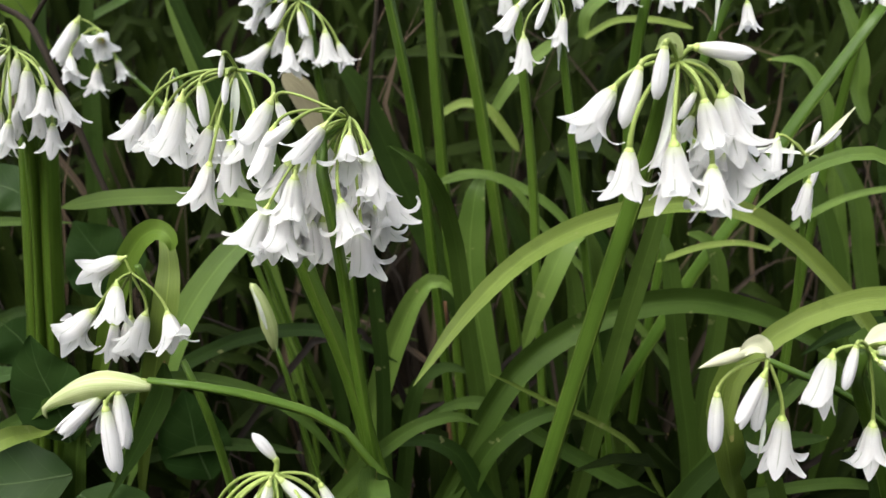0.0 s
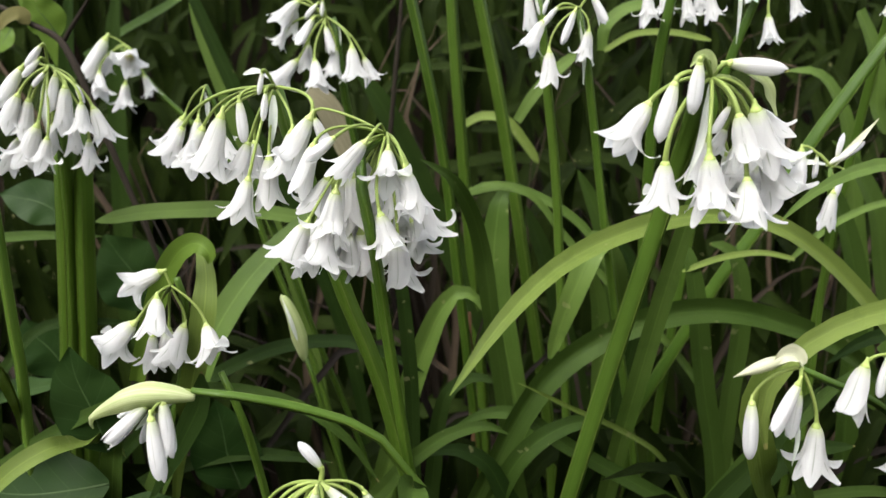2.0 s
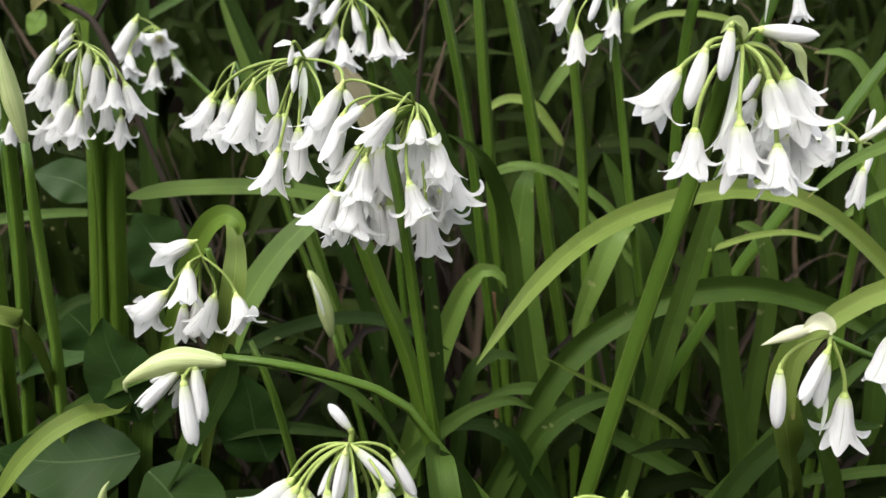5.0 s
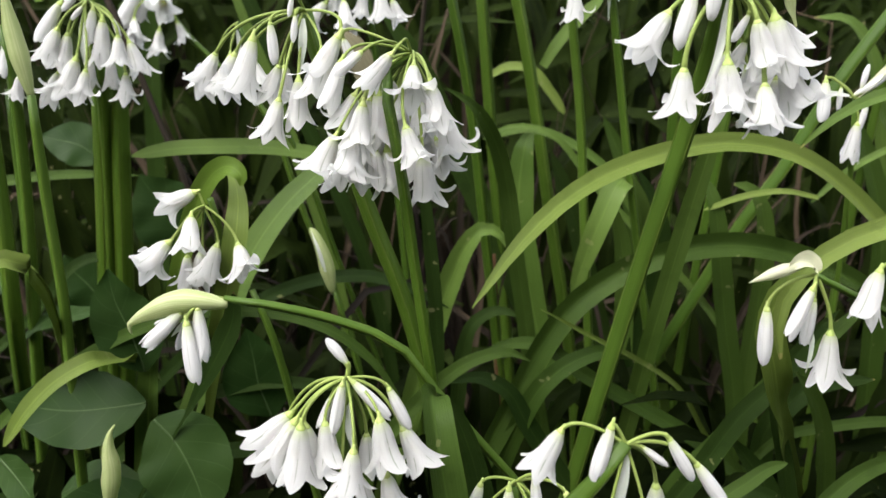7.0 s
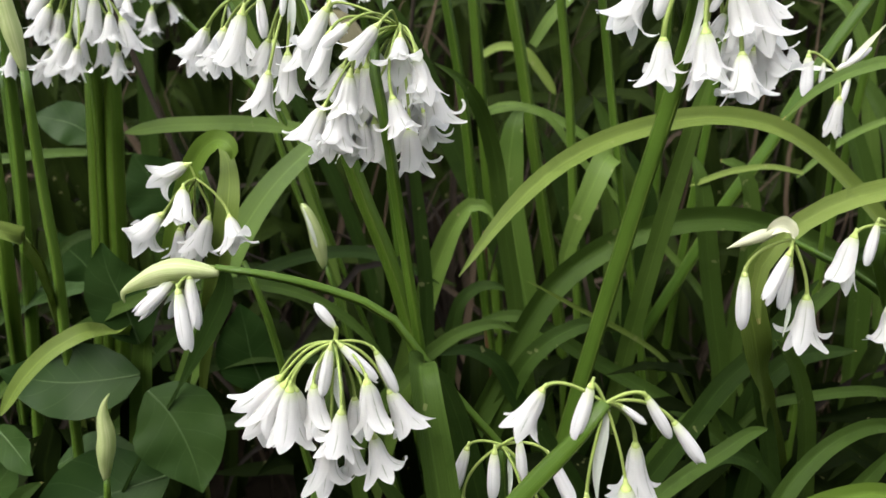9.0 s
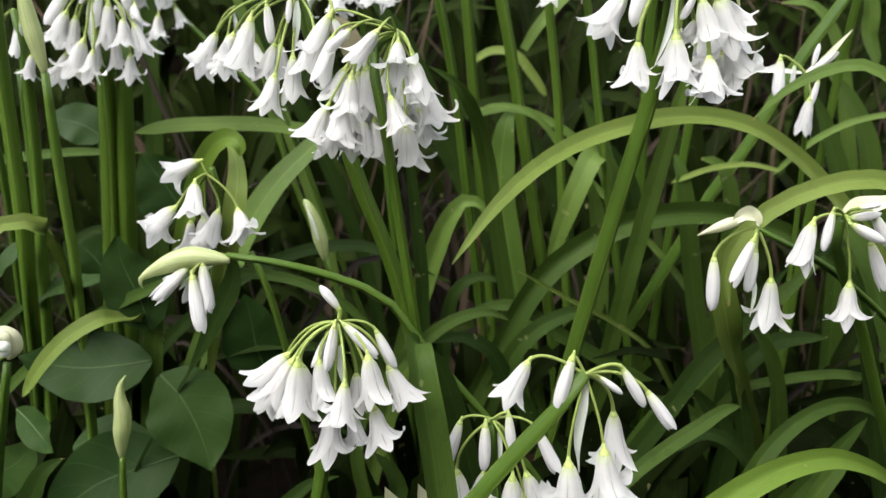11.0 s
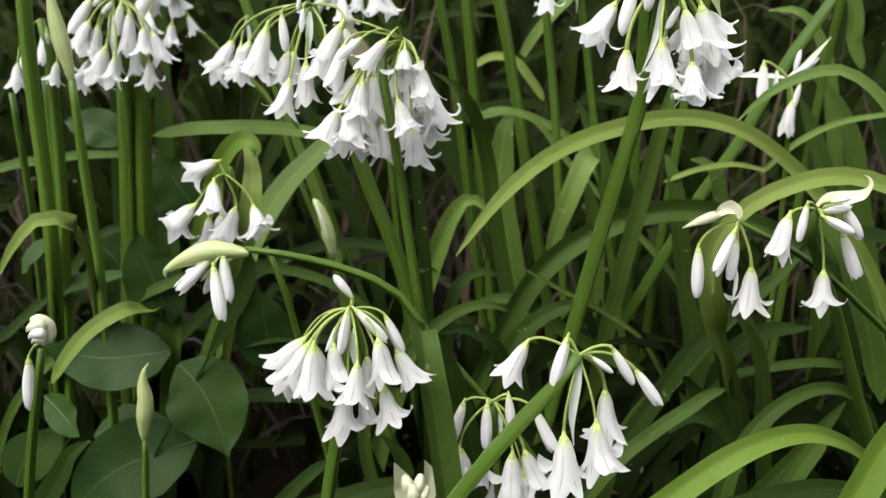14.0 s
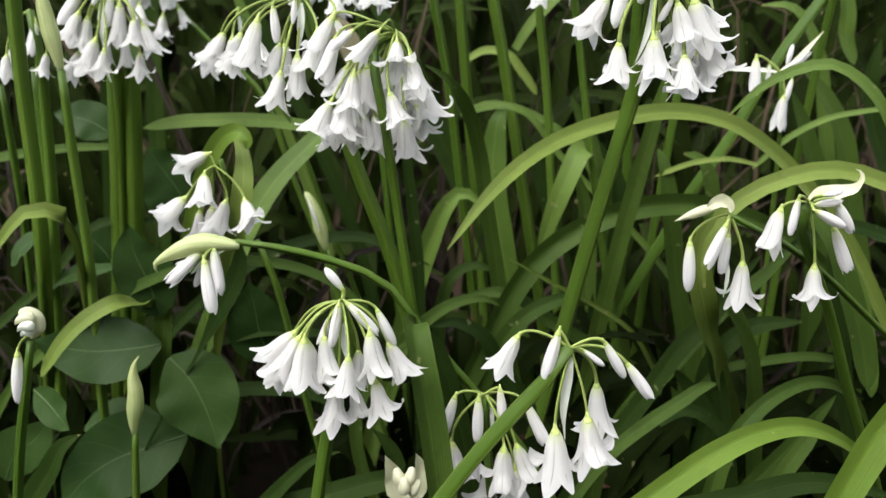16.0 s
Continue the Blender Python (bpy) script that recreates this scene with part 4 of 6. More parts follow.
bloom(h, u, (-0.0200, 0.1720, 0.2398), (-0.0145, 0.1720, 0.2280), 1.05, plump=0.95)
bloom(h, u, (-0.0300, 0.1760, 0.2355), (-0.0303, 0.1760, 0.2244), 0.50, plump=0.95)
bloom(h, u, (-0.0239, 0.1650, 0.2304), (-0.0218, 0.1650, 0.2180), 1.20, plump=0.95)
bloom(h, u, (-0.0360, 0.1670, 0.2274), (-0.0380, 0.1670, 0.2137), 0.95, plump=0.95)
bloom(h, u, (-0.0317, 0.1750, 0.2229), (-0.0302, 0.1750, 0.2123), 0.90, plump=0.95)
bloom(h, u, (-0.0453, 0.1720, 0.2401), (-0.0433, 0.1720, 0.2255), 0.80, plump=0.95)
bloom(h, u, (-0.0546, 0.1820, 0.2315), (-0.0589, 0.1820, 0.2209), 0.70, plump=0.95)
bract(h, [(-0.0341, 0.1715, 0.2493), (-0.0337, 0.1700, 0.2419), (-0.0330, 0.1700, 0.2343)], 0.00280)
h = flowering_stem("leaning leek with spread pedicels, bells and pale buds", [(-0.0790, 0.1500, -0.0050), (-0.0573, 0.1500, 0.1172), (-0.0109, 0.1500, 0.1878), (-0.0015, 0.1500, 0.2021), (0.0076, 0.1500, 0.2152), (0.0164, 0.1500, 0.2267), (0.0288, 0.1500, 0.2425), (0.0325, 0.1500, 0.2488)], 0.00238, material=STALK_DEEP)
u = (0.0324, 0.1500, 0.2483)
bloom(h, u, (0.0175, 0.1500, 0.2518), (0.0122, 0.1500, 0.2415), 0.80)
bloom(h, u, (0.0289, 0.1500, 0.2530), (0.0257, 0.1500, 0.2387), 0.10)
bloom(h, u, (0.0361, 0.1500, 0.2478), (0.0419, 0.1500, 0.2432), 0.05)
bloom(h, u, (0.0421, 0.1500, 0.2500), (0.0479, 0.1500, 0.2403), 0.12)
bloom(h, u, (0.0489, 0.1500, 0.2434), (0.0559, 0.1500, 0.2331), 0.15)
bloom(h, u, (0.0420, 0.1570, 0.2331), (0.0432, 0.1570, 0.2174), 1.20, wide=0.80)
bloom(h, u, (0.0380, 0.1470, 0.2275), (0.0402, 0.1470, 0.2114), 1.05)
bloom(h, u, (0.0287, 0.1460, 0.2243), (0.0301, 0.1460, 0.2083), 1.00)
bract(h, [(0.0331, 0.1500, 0.2469), (0.0320, 0.1500, 0.2379), (0.0312, 0.1500, 0.2287), (0.0322, 0.1500, 0.2193)], 0.00280)
h = flowering_stem("low leek umbel with nodding white bells, overlapped by a leaning stem", [(0.0221, 0.1980, -0.0050), (0.0198, 0.1961, 0.0877), (0.0149, 0.1920, 0.1589), (0.0137, 0.1910, 0.1762), (0.0121, 0.1900, 0.1950), (0.0109, 0.1880, 0.2123)], 0.00163)
u = (0.0109, 0.1880, 0.2139)
bloom(h, u, (0.0008, 0.1880, 0.2129), (-0.0031, 0.1880, 0.1992), 0.15)
bloom(h, u, (0.0086, 0.1840, 0.2142), (0.0086, 0.1840, 0.1994), 0.12)
bloom(h, u, (0.0159, 0.1860, 0.2167), (0.0171, 0.1860, 0.2041), 0.08)
bloom(h, u, (0.0252, 0.1880, 0.2101), (0.0314, 0.1880, 0.1963), 0.20)
bloom(h, u, (0.0221, 0.1860, 0.1951), (0.0264, 0.1860, 0.1808), 1.00)
bloom(h, u, (0.0173, 0.1820, 0.1963), (0.0173, 0.1820, 0.1804), 0.90)
bloom(h, u, (-0.0001, 0.1880, 0.1948), (0.0013, 0.1880, 0.1804), 1.00)
bloom(h, u, (0.0211, 0.1840, 0.1880), (0.0221, 0.1840, 0.1733), 0.90)
bloom(h, u, (0.0090, 0.1940, 0.1907), (0.0067, 0.1940, 0.1792), 0.90)
bloom(h, u, (0.0131, 0.1940, 0.1804), (0.0123, 0.1940, 0.1663), 0.80)
bract(h, [(0.0130, 0.1880, 0.2114), (0.0135, 0.1870, 0.2026), (0.0133, 0.1870, 0.1950)], 0.00160)
h = flowering_stem("budding umbel with cream bracts just opening", [(-0.0162, 0.1650, -0.0050), (-0.0157, 0.1650, 0.0923), (-0.0148, 0.1650, 0.1679), (-0.0147, 0.1650, 0.1788), (-0.0146, 0.1650, 0.1861)], 0.00127)
u = (-0.0153, 0.1650, 0.1907)
bract(h, [(-0.0154, 0.1660, 0.1860), (-0.0178, 0.1670, 0.1923), (-0.0198, 0.1660, 0.1992), (-0.0215, 0.1640, 0.2050)], 0.00780, CREAM, 0.5, (25, 10), ((0, 0.55), (0.3, 1), (0.55, 0.85), (0.8, 0.42), (1, 0.05)))
bract(h, [(-0.0146, 0.1680, 0.1846), (-0.0120, 0.1700, 0.1903), (-0.0109, 0.1700, 0.1966), (-0.0120, 0.1680, 0.2035)], 0.00720, CREAM, 0.5, (-25, -10), ((0, 0.55), (0.3, 1), (0.55, 0.85), (0.8, 0.42), (1, 0.05)))
spathe(h, [(-0.0164, 0.1620, 0.1965), (-0.0173, 0.1600, 0.2008), (-0.0180, 0.1610, 0.2028)], 0.00220, CREAM, blunt=True)
spathe(h, [(-0.0142, 0.1620, 0.1965), (-0.0132, 0.1600, 0.2012), (-0.0129, 0.1610, 0.2032)], 0.00210, CREAM, blunt=True)
spathe(h, [(-0.0153, 0.1600, 0.1943), (-0.0153, 0.1580, 0.1991), (-0.0155, 0.1590, 0.2009)], 0.00200, CREAM, blunt=True)
spathe(h, [(-0.0135, 0.1610, 0.1930), (-0.0117, 0.1600, 0.1970), (-0.0108, 0.1610, 0.1988)], 0.00180, CREAM, blunt=True)

# ---- umbels beside the arched leaf ----
h = flowering_stem("leek umbel with a pale pointed bract and hanging bells", [(0.2635, 0.2441, -0.0050), (0.2280, 0.2333, 0.1638), (0.1519, 0.2100, 0.2300), (0.1246, 0.2017, 0.2537), (0.1073, 0.1933, 0.2659), (0.0932, 0.1850, 0.2737), (0.0852, 0.1820, 0.2782)], 0.00113)
u = (0.0850, 0.1820, 0.2786)
bloom(h, u, (0.0735, 0.1820, 0.2692), (0.0743, 0.1820, 0.2549), 0.10)
bloom(h, u, (0.0827, 0.1780, 0.2762), (0.0783, 0.1780, 0.2637), 0.22)
bloom(h, u, (0.0852, 0.1820, 0.2719), (0.0843, 0.1820, 0.2600), 0.15)
bloom(h, u, (0.0906, 0.1820, 0.2626), (0.0911, 0.1820, 0.2490), 0.72)
bract(h, [(0.0856, 0.1820, 0.2641), (0.0861, 0.1820, 0.2576), (0.0857, 0.1820, 0.2513)], 0.00160)
bract(h, [(0.0853, 0.1820, 0.2792), (0.0830, 0.1820, 0.2817), (0.0797, 0.1810, 0.2823), (0.0763, 0.1800, 0.2801)], 0.00460, CREAM, 0.9)
spathe(h, [(0.0814, 0.1810, 0.2816), (0.0774, 0.1810, 0.2805), (0.0731, 0.1810, 0.2789), (0.0677, 0.1810, 0.2766)], 0.00165, CREAM)
h = flowering_stem("leek umbel half out of its curled cream bract", [(0.2019, 0.2420, -0.0050), (0.1839, 0.2318, 0.1248), (0.1453, 0.2100, 0.2064), (0.1288, 0.2007, 0.2413), (0.1159, 0.1913, 0.2627), (0.1076, 0.1820, 0.2758), (0.1063, 0.1780, 0.2821)], 0.00187)
u = (0.1071, 0.1780, 0.2830)
bloom(h, u, (0.1077, 0.1720, 0.2870), (0.1133, 0.1720, 0.2881), 0.05, plump=1.25)
bloom(h, u, (0.1068, 0.1740, 0.2837), (0.1144, 0.1740, 0.2847), 0.05, plump=1.25)
bloom(h, u, (0.1140, 0.1760, 0.2842), (0.1198, 0.1760, 0.2754), 0.08, plump=1.25)
bloom(h, u, (0.1067, 0.1720, 0.2822), (0.1149, 0.1720, 0.2778), 0.06, plump=1.25)
bloom(h, u, (0.1177, 0.1820, 0.2740), (0.1238, 0.1820, 0.2609), 0.22)
bloom(h, u, (0.1018, 0.1740, 0.2854), (0.1008, 0.1740, 0.2755), 0.10)
bloom(h, u, (0.0986, 0.1780, 0.2809), (0.0964, 0.1780, 0.2677), 0.52)
bloom(h, u, (0.1114, 0.1780, 0.2628), (0.1124, 0.1780, 0.2501), 0.85)
bract(h, [(0.1077, 0.1800, 0.2825), (0.1126, 0.1820, 0.2837), (0.1176, 0.1820, 0.2848), (0.1221, 0.1820, 0.2865), (0.1239, 0.1820, 0.2897), (0.1230, 0.1820, 0.2920), (0.1215, 0.1820, 0.2927)], 0.00660, CREAM, 0.6, (0, 20), ((0, 0.4), (0.2, 0.95), (0.45, 1), (0.62, 0.6), (0.75, 0.28), (1, 0.05)))
h = flowering_stem("small leek umbel with slim white buds behind arched leaves", [(0.1520, 0.3150, -0.0050), (0.1505, 0.3080, 0.1000), (0.1480, 0.3000, 0.1900), (0.1445, 0.2930, 0.2600), (0.1415, 0.2900, 0.2950), (0.1389, 0.2880, 0.3103)], 0.00107)
u = (0.1389, 0.2880, 0.3103)
bloom(h, u, (0.1275, 0.2880, 0.3166), (0.1285, 0.2880, 0.3033), 0.25)
bloom(h, u, (0.1334, 0.2880, 0.3145), (0.1334, 0.2880, 0.3066), 0.08)
bloom(h, u, (0.1412, 0.2880, 0.3010), (0.1400, 0.2880, 0.2875), 0.45)
bloom(h, u, (0.1436, 0.2880, 0.3085), (0.1419, 0.2880, 0.2995), 0.20)
bloom(h, u, (0.1406, 0.2880, 0.3136), (0.1419, 0.2880, 0.3219), 0.05)
bloom(h, u, (0.1403, 0.2880, 0.3120), (0.1493, 0.2880, 0.3187), 0.05)
bloom(h, u, (0.1380, 0.2880, 0.3113), (0.1445, 0.2880, 0.3159), 0.05)
bract(h, [(0.1400, 0.2880, 0.3108), (0.1462, 0.2880, 0.3173), (0.1542, 0.2880, 0.3278)], 0.00280, BRACT, 0.8)
bract(h, [(0.1368, 0.2880, 0.3113), (0.1261, 0.2880, 0.3122), (0.1152, 0.2880, 0.3122)], 0.00260)

# ---- the small umbel and the drooping sheath ----
h = flowering_stem("young leek with a small one-sided cluster of bells", [(-0.1484, 0.2935, -0.0050), (-0.1366, 0.2860, 0.1070), (-0.1114, 0.2700, 0.1844), (-0.1008, 0.2633, 0.2166), (-0.0913, 0.2567, 0.2487), (-0.0869, 0.2500, 0.2714), (-0.0871, 0.2440, 0.2828)], 0.00149)
u = (-0.0892, 0.2440, 0.2805)
bloom(h, u, (-0.0919, 0.2440, 0.2851), (-0.1037, 0.2440, 0.2798), 0.50, 0.6, wide=1.08)
bloom(h, u, (-0.0919, 0.2380, 0.2784), (-0.0919, 0.2320, 0.2677), 1.10, 0.6, wide=1.08)
bloom(h, u, (-0.1021, 0.2440, 0.2679), (-0.1128, 0.2440, 0.2579), 1.10, 0.6, wide=1.08)
bloom(h, u, (-0.0991, 0.2520, 0.2606), (-0.1009, 0.2520, 0.2485), 0.55, 0.6)
bloom(h, u, (-0.0868, 0.2460, 0.2662), (-0.0914, 0.2440, 0.2545), 1.10, 0.6, wide=1.08)
bloom(h, u, (-0.0785, 0.2420, 0.2677), (-0.0752, 0.2360, 0.2576), 1.15, 0.6, wide=1.08)
bloom(h, u, (-0.0945, 0.2540, 0.2619), (-0.0967, 0.2540, 0.2486), 0.80, 0.6)
h = flowering_stem("drooping leek stem whose buds push out of a pale striped sheath", [(0.0680, 0.2402, -0.0050), (0.0421, 0.2322, 0.1438), (-0.0132, 0.2150, 0.2291), (-0.0240, 0.2117, 0.2456), (-0.0392, 0.2083, 0.2539), (-0.0578, 0.2050, 0.2603), (-0.0729, 0.2030, 0.2634)], 0.00143)
u = (-0.0729, 0.2030, 0.2634)
bloom(h, u, (-0.0847, 0.2010, 0.2603), (-0.0954, 0.1990, 0.2503), 0.16, plump=1.08)
bloom(h, u, (-0.0798, 0.2000, 0.2617), (-0.0789, 0.1990, 0.2469), 0.20, plump=1.08)
bloom(h, u, (-0.0827, 0.1980, 0.2578), (-0.0811, 0.1960, 0.2420), 0.20, plump=1.08)
bloom(h, u, (-0.0884, 0.2070, 0.2557), (-0.0951, 0.2070, 0.2539), 0.10, plump=1.08)
bloom(h, u, (-0.0844, 0.2060, 0.2561), (-0.0886, 0.2060, 0.2472), 0.12, plump=1.08)
bloom(h, u, (-0.0834, 0.2070, 0.2557), (-0.0854, 0.2070, 0.2449), 0.14, plump=1.08)
bract(h, [(-0.0776, 0.2070, 0.2597), (-0.0833, 0.2070, 0.2560), (-0.0873, 0.2050, 0.2534), (-0.0892, 0.2030, 0.2517)], 0.00271, WHITE_BRACT, 0.6)
spathe(h, [(-0.0718, 0.2020, 0.2620), (-0.0778, 0.2020, 0.2630), (-0.0861, 0.2020, 0.2628), (-0.0940, 0.2020, 0.2598), (-0.0985, 0.2020, 0.2574), (-0.1008, 0.2020, 0.2554), (-0.1003, 0.2020, 0.2529)], 0.00360, SHEATH)
h = flowering_stem("unopened leek bud in a pale pointed spathe", [(-0.0174, 0.3120, -0.0050), (-0.0257, 0.3120, 0.0940), (-0.0435, 0.3120, 0.1670), (-0.0509, 0.3120, 0.1973), (-0.0551, 0.3120, 0.2148), (-0.0585, 0.3120, 0.2262)], 0.00121)
bract(h, [(-0.0610, 0.3080, 0.2359), (-0.0636, 0.3065, 0.2473), (-0.0663, 0.3080, 0.2541)], 0.00170)
spathe(h, [(-0.0589, 0.3120, 0.2249), (-0.0605, 0.3120, 0.2338), (-0.0627, 0.3120, 0.2438), (-0.0650, 0.3120, 0.2500), (-0.0674, 0.3120, 0.2541)], 0.00330, blunt=True)
h = flowering_stem("slim unopened leek bud in a pale green spathe", [(-0.1354, 0.2200, -0.0050), (-0.1323, 0.2200, 0.0824), (-0.1255, 0.2200, 0.1491), (-0.1237, 0.2200, 0.1672), (-0.1223, 0.2200, 0.1810)], 0.00142)
spathe(h, [(-0.1227, 0.2200, 0.1801), (-0.1218, 0.2200, 0.1880), (-0.1203, 0.2200, 0.1972), (-0.1203, 0.2200, 0.2056), (-0.1191, 0.2200, 0.2103), (-0.1173, 0.2200, 0.2131)], 0.00320)
h = flowering_stem("tall unopened leek bud in a slender green spathe", [(-0.1560, 0.2620, -0.0050), (-0.1543, 0.2620, 0.1195), (-0.1508, 0.2620, 0.2172), (-0.1498, 0.2620, 0.2422), (-0.1504, 0.2620, 0.2638), (-0.1507, 0.2620, 0.2914), (-0.1506, 0.2620, 0.3144)], 0.00196)
spathe(h, [(-0.1505, 0.2620, 0.3137), (-0.1524, 0.2620, 0.3260), (-0.1540, 0.2620, 0.3385), (-0.1549, 0.2620, 0.3526)], 0.00328)
h = flowering_stem("leek with a knot of cream buds and one hanging bud", [(-0.1759, 0.1870, -0.0050), (-0.1687, 0.1870, 0.0963), (-0.1531, 0.1870, 0.1722), (-0.1481, 0.1870, 0.1970), (-0.1428, 0.1870, 0.2185), (-0.1390, 0.1870, 0.2337)], 0.00165)
u = (-0.1385, 0.1870, 0.2363)
bloom(h, u, (-0.1439, 0.1870, 0.2293), (-0.1463, 0.1870, 0.2128), 0.10)
spathe(h, [(-0.1388, 0.1880, 0.2350), (-0.1360, 0.1870, 0.2391), (-0.1358, 0.1860, 0.2435), (-0.1377, 0.1850, 0.2453), (-0.1398, 0.1840, 0.2450)], 0.00260, CREAM, blunt=True)
spathe(h, [(-0.1348, 0.1840, 0.2420), (-0.1360, 0.1820, 0.2444), (-0.1381, 0.1810, 0.2442), (-0.1398, 0.1810, 0.2425)], 0.00200, CREAM)
spathe(h, [(-0.1344, 0.1820, 0.2409), (-0.1353, 0.1800, 0.2425), (-0.1372, 0.1800, 0.2421), (-0.1389, 0.1800, 0.2406)], 0.00180, WHITE_BRACT)
spathe(h, [(-0.1355, 0.1830, 0.2388), (-0.1362, 0.1810, 0.2401), (-0.1377, 0.1810, 0.2395), (-0.1386, 0.1810, 0.2385)], 0.00160, WHITE_BRACT)

# ---- stems without a visible umbel ----
h = flowering_stem("pale green leek stem in a tight cluster", [(-0.1934, 0.3609, -0.0050), (-0.1871, 0.3559, 0.1066), (-0.1736, 0.3450, 0.1907), (-0.1674, 0.3400, 0.2294), (-0.1614, 0.3350, 0.2710), (-0.1571, 0.3350, 0.3243)], 0.00409, material=STALK_FRESH)
h = flowering_stem("broad pale green leek stem in a tight cluster", [(-0.1820, 0.3619, -0.0050), (-0.1759, 0.3556, 0.1110), (-0.1628, 0.3420, 0.1981), (-0.1579, 0.3370, 0.2303), (-0.1519, 0.3320, 0.2770), (-0.1479, 0.3320, 0.3194)], 0.00395, material=STALK_FRESH)
h = flowering_stem("leek stem in the shade of its neighbours", [(-0.2180, 0.3424, -0.0050), (-0.2115, 0.3368, 0.1110), (-0.1976, 0.3250, 0.1983), (-0.1917, 0.3200, 0.2352), (-0.1869, 0.3150, 0.2747), (-0.1862, 0.3150, 0.3106)], 0.00279)
h = flowering_stem("thin leek stem behind the broad leaves", [(-0.2329, 0.3610, -0.0050), (-0.2277, 0.3543, 0.1146), (-0.2168, 0.3400, 0.2051), (-0.2129, 0.3350, 0.2368), (-0.2104, 0.3300, 0.2719), (-0.2110, 0.3300, 0.3014)], 0.00186)
h = flowering_stem("green leek stem between the umbels", [(0.0245, 0.3823, -0.0050), (0.0185, 0.3784, 0.1397), (0.0058, 0.3700, 0.2522), (0.0020, 0.3675, 0.2856), (-0.0025, 0.3650, 0.3145), (-0.0108, 0.3625, 0.3550), (-0.0224, 0.3600, 0.4024), (-0.0346, 0.3600, 0.4421)], 0.00230, material=STALK_DEEP)
h = flowering_stem("dark green leek stem among arching leaves", [(0.0305, 0.4413, -0.0050), (0.0259, 0.4377, 0.1323), (0.0161, 0.4300, 0.2392), (0.0129, 0.4275, 0.2740), (0.0099, 0.4250, 0.3070), (0.0063, 0.4225, 0.3504), (0.0022, 0.4200, 0.4106), (-0.0009, 0.4200, 0.4560)], 0.00293, material=STALK_DEEP)
h = flowering_stem("upright leek stem rising past the arching leaves", [(0.0706, 0.4181, -0.0050), (0.0622, 0.4155, 0.1300), (0.0444, 0.4100, 0.2334), (0.0363, 0.4075, 0.2801), (0.0288, 0.4050, 0.3207), (0.0209, 0.4025, 0.3559), (0.0092, 0.4000, 0.4079), (-0.0010, 0.4000, 0.4513)], 0.00309, material=STALK_DEEP)
h = flowering_stem("slanting leek stem crossing the rear leaves", [(0.0600, 0.3850, -0.0050), (0.0800, 0.3800, 0.1200), (0.1220, 0.3720, 0.2179), (0.1332, 0.3680, 0.2436), (0.1474, 0.3640, 0.2694), (0.1558, 0.3620, 0.2895), (0.1670, 0.3600, 0.3126), (0.1797, 0.3580, 0.3341), (0.1962, 0.3560, 0.3624)], 0.00290)
h = flowering_stem("thin slanting leek stem low in the clump", [(-0.0478, 0.2724, -0.0050), (-0.0527, 0.2653, 0.1073), (-0.0631, 0.2500, 0.1914), (-0.0665, 0.2450, 0.2190), (-0.0699, 0.2400, 0.2400), (-0.0745, 0.2400, 0.2526)], 0.00141)

# ---- arched leaves ----
strap_leaf("dark upright leaf close behind the stout stem", [(0.0596, 0.3323, -0.0050), (0.0625, 0.3233, 0.0953), (0.0689, 0.3040, 0.1683), (0.0722, 0.2940, 0.2060), (0.0747, 0.2880, 0.2290), (0.0771, 0.2840, 0.2478), (0.0808, 0.2790, 0.2730), (0.0844, 0.2750, 0.2955), (0.0883, 0.2700, 0.3200)], 0.00780, LEAF, face=(-0.3, -0.85, 0.45))
strap_leaf("long arching pale green strap leaf with a pointed tip", [(0.2656, 0.2850, -0.0050), (0.2437, 0.2850, 0.1242), (0.1970, 0.2850, 0.2023), (0.1763, 0.2850, 0.2368), (0.1540, 0.2820, 0.2622), (0.1345, 0.2800, 0.2798), (0.1144, 0.2750, 0.2918), (0.0891, 0.2690, 0.2971), (0.0625, 0.2600, 0.2944), (0.0341, 0.2420, 0.2871), (0.0126, 0.2230, 0.2736), (-0.0016, 0.2100, 0.2583)], 0.00777, LEAF_PALE, fold=0.5)
strap_leaf("broad strap leaf arching over a hanging umbel", [(0.3150, 0.2132, -0.0050), (0.2645, 0.2090, 0.2155), (0.1563, 0.2000, 0.2751), (0.1391, 0.1986, 0.2846), (0.1231, 0.1971, 0.2889), (0.1065, 0.1957, 0.2866), (0.0914, 0.1943, 0.2793), (0.0833, 0.1929, 0.2707), (0.0803, 0.1914, 0.2623), (0.0821, 0.1900, 0.2515)], 0.00664, LEAF_PALE, fold=0.48, profile=BLUNT)
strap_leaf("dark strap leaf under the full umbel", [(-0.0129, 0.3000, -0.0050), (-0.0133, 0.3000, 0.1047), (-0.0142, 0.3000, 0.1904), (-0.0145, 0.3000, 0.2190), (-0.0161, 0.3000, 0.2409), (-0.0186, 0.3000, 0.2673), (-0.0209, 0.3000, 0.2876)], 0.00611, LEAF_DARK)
strap_leaf("pale strap leaf hanging behind the pointed bract", [(0.1528, 0.3128, -0.0050), (0.1378, 0.2881, 0.1362), (0.1055, 0.2350, 0.2036), (0.0872, 0.2050, 0.2417), (0.0839, 0.2050, 0.2562), (0.0874, 0.2050, 0.2675), (0.0937, 0.2050, 0.2734)], 0.01050, LEAF_PALE, profile=BLUNT)
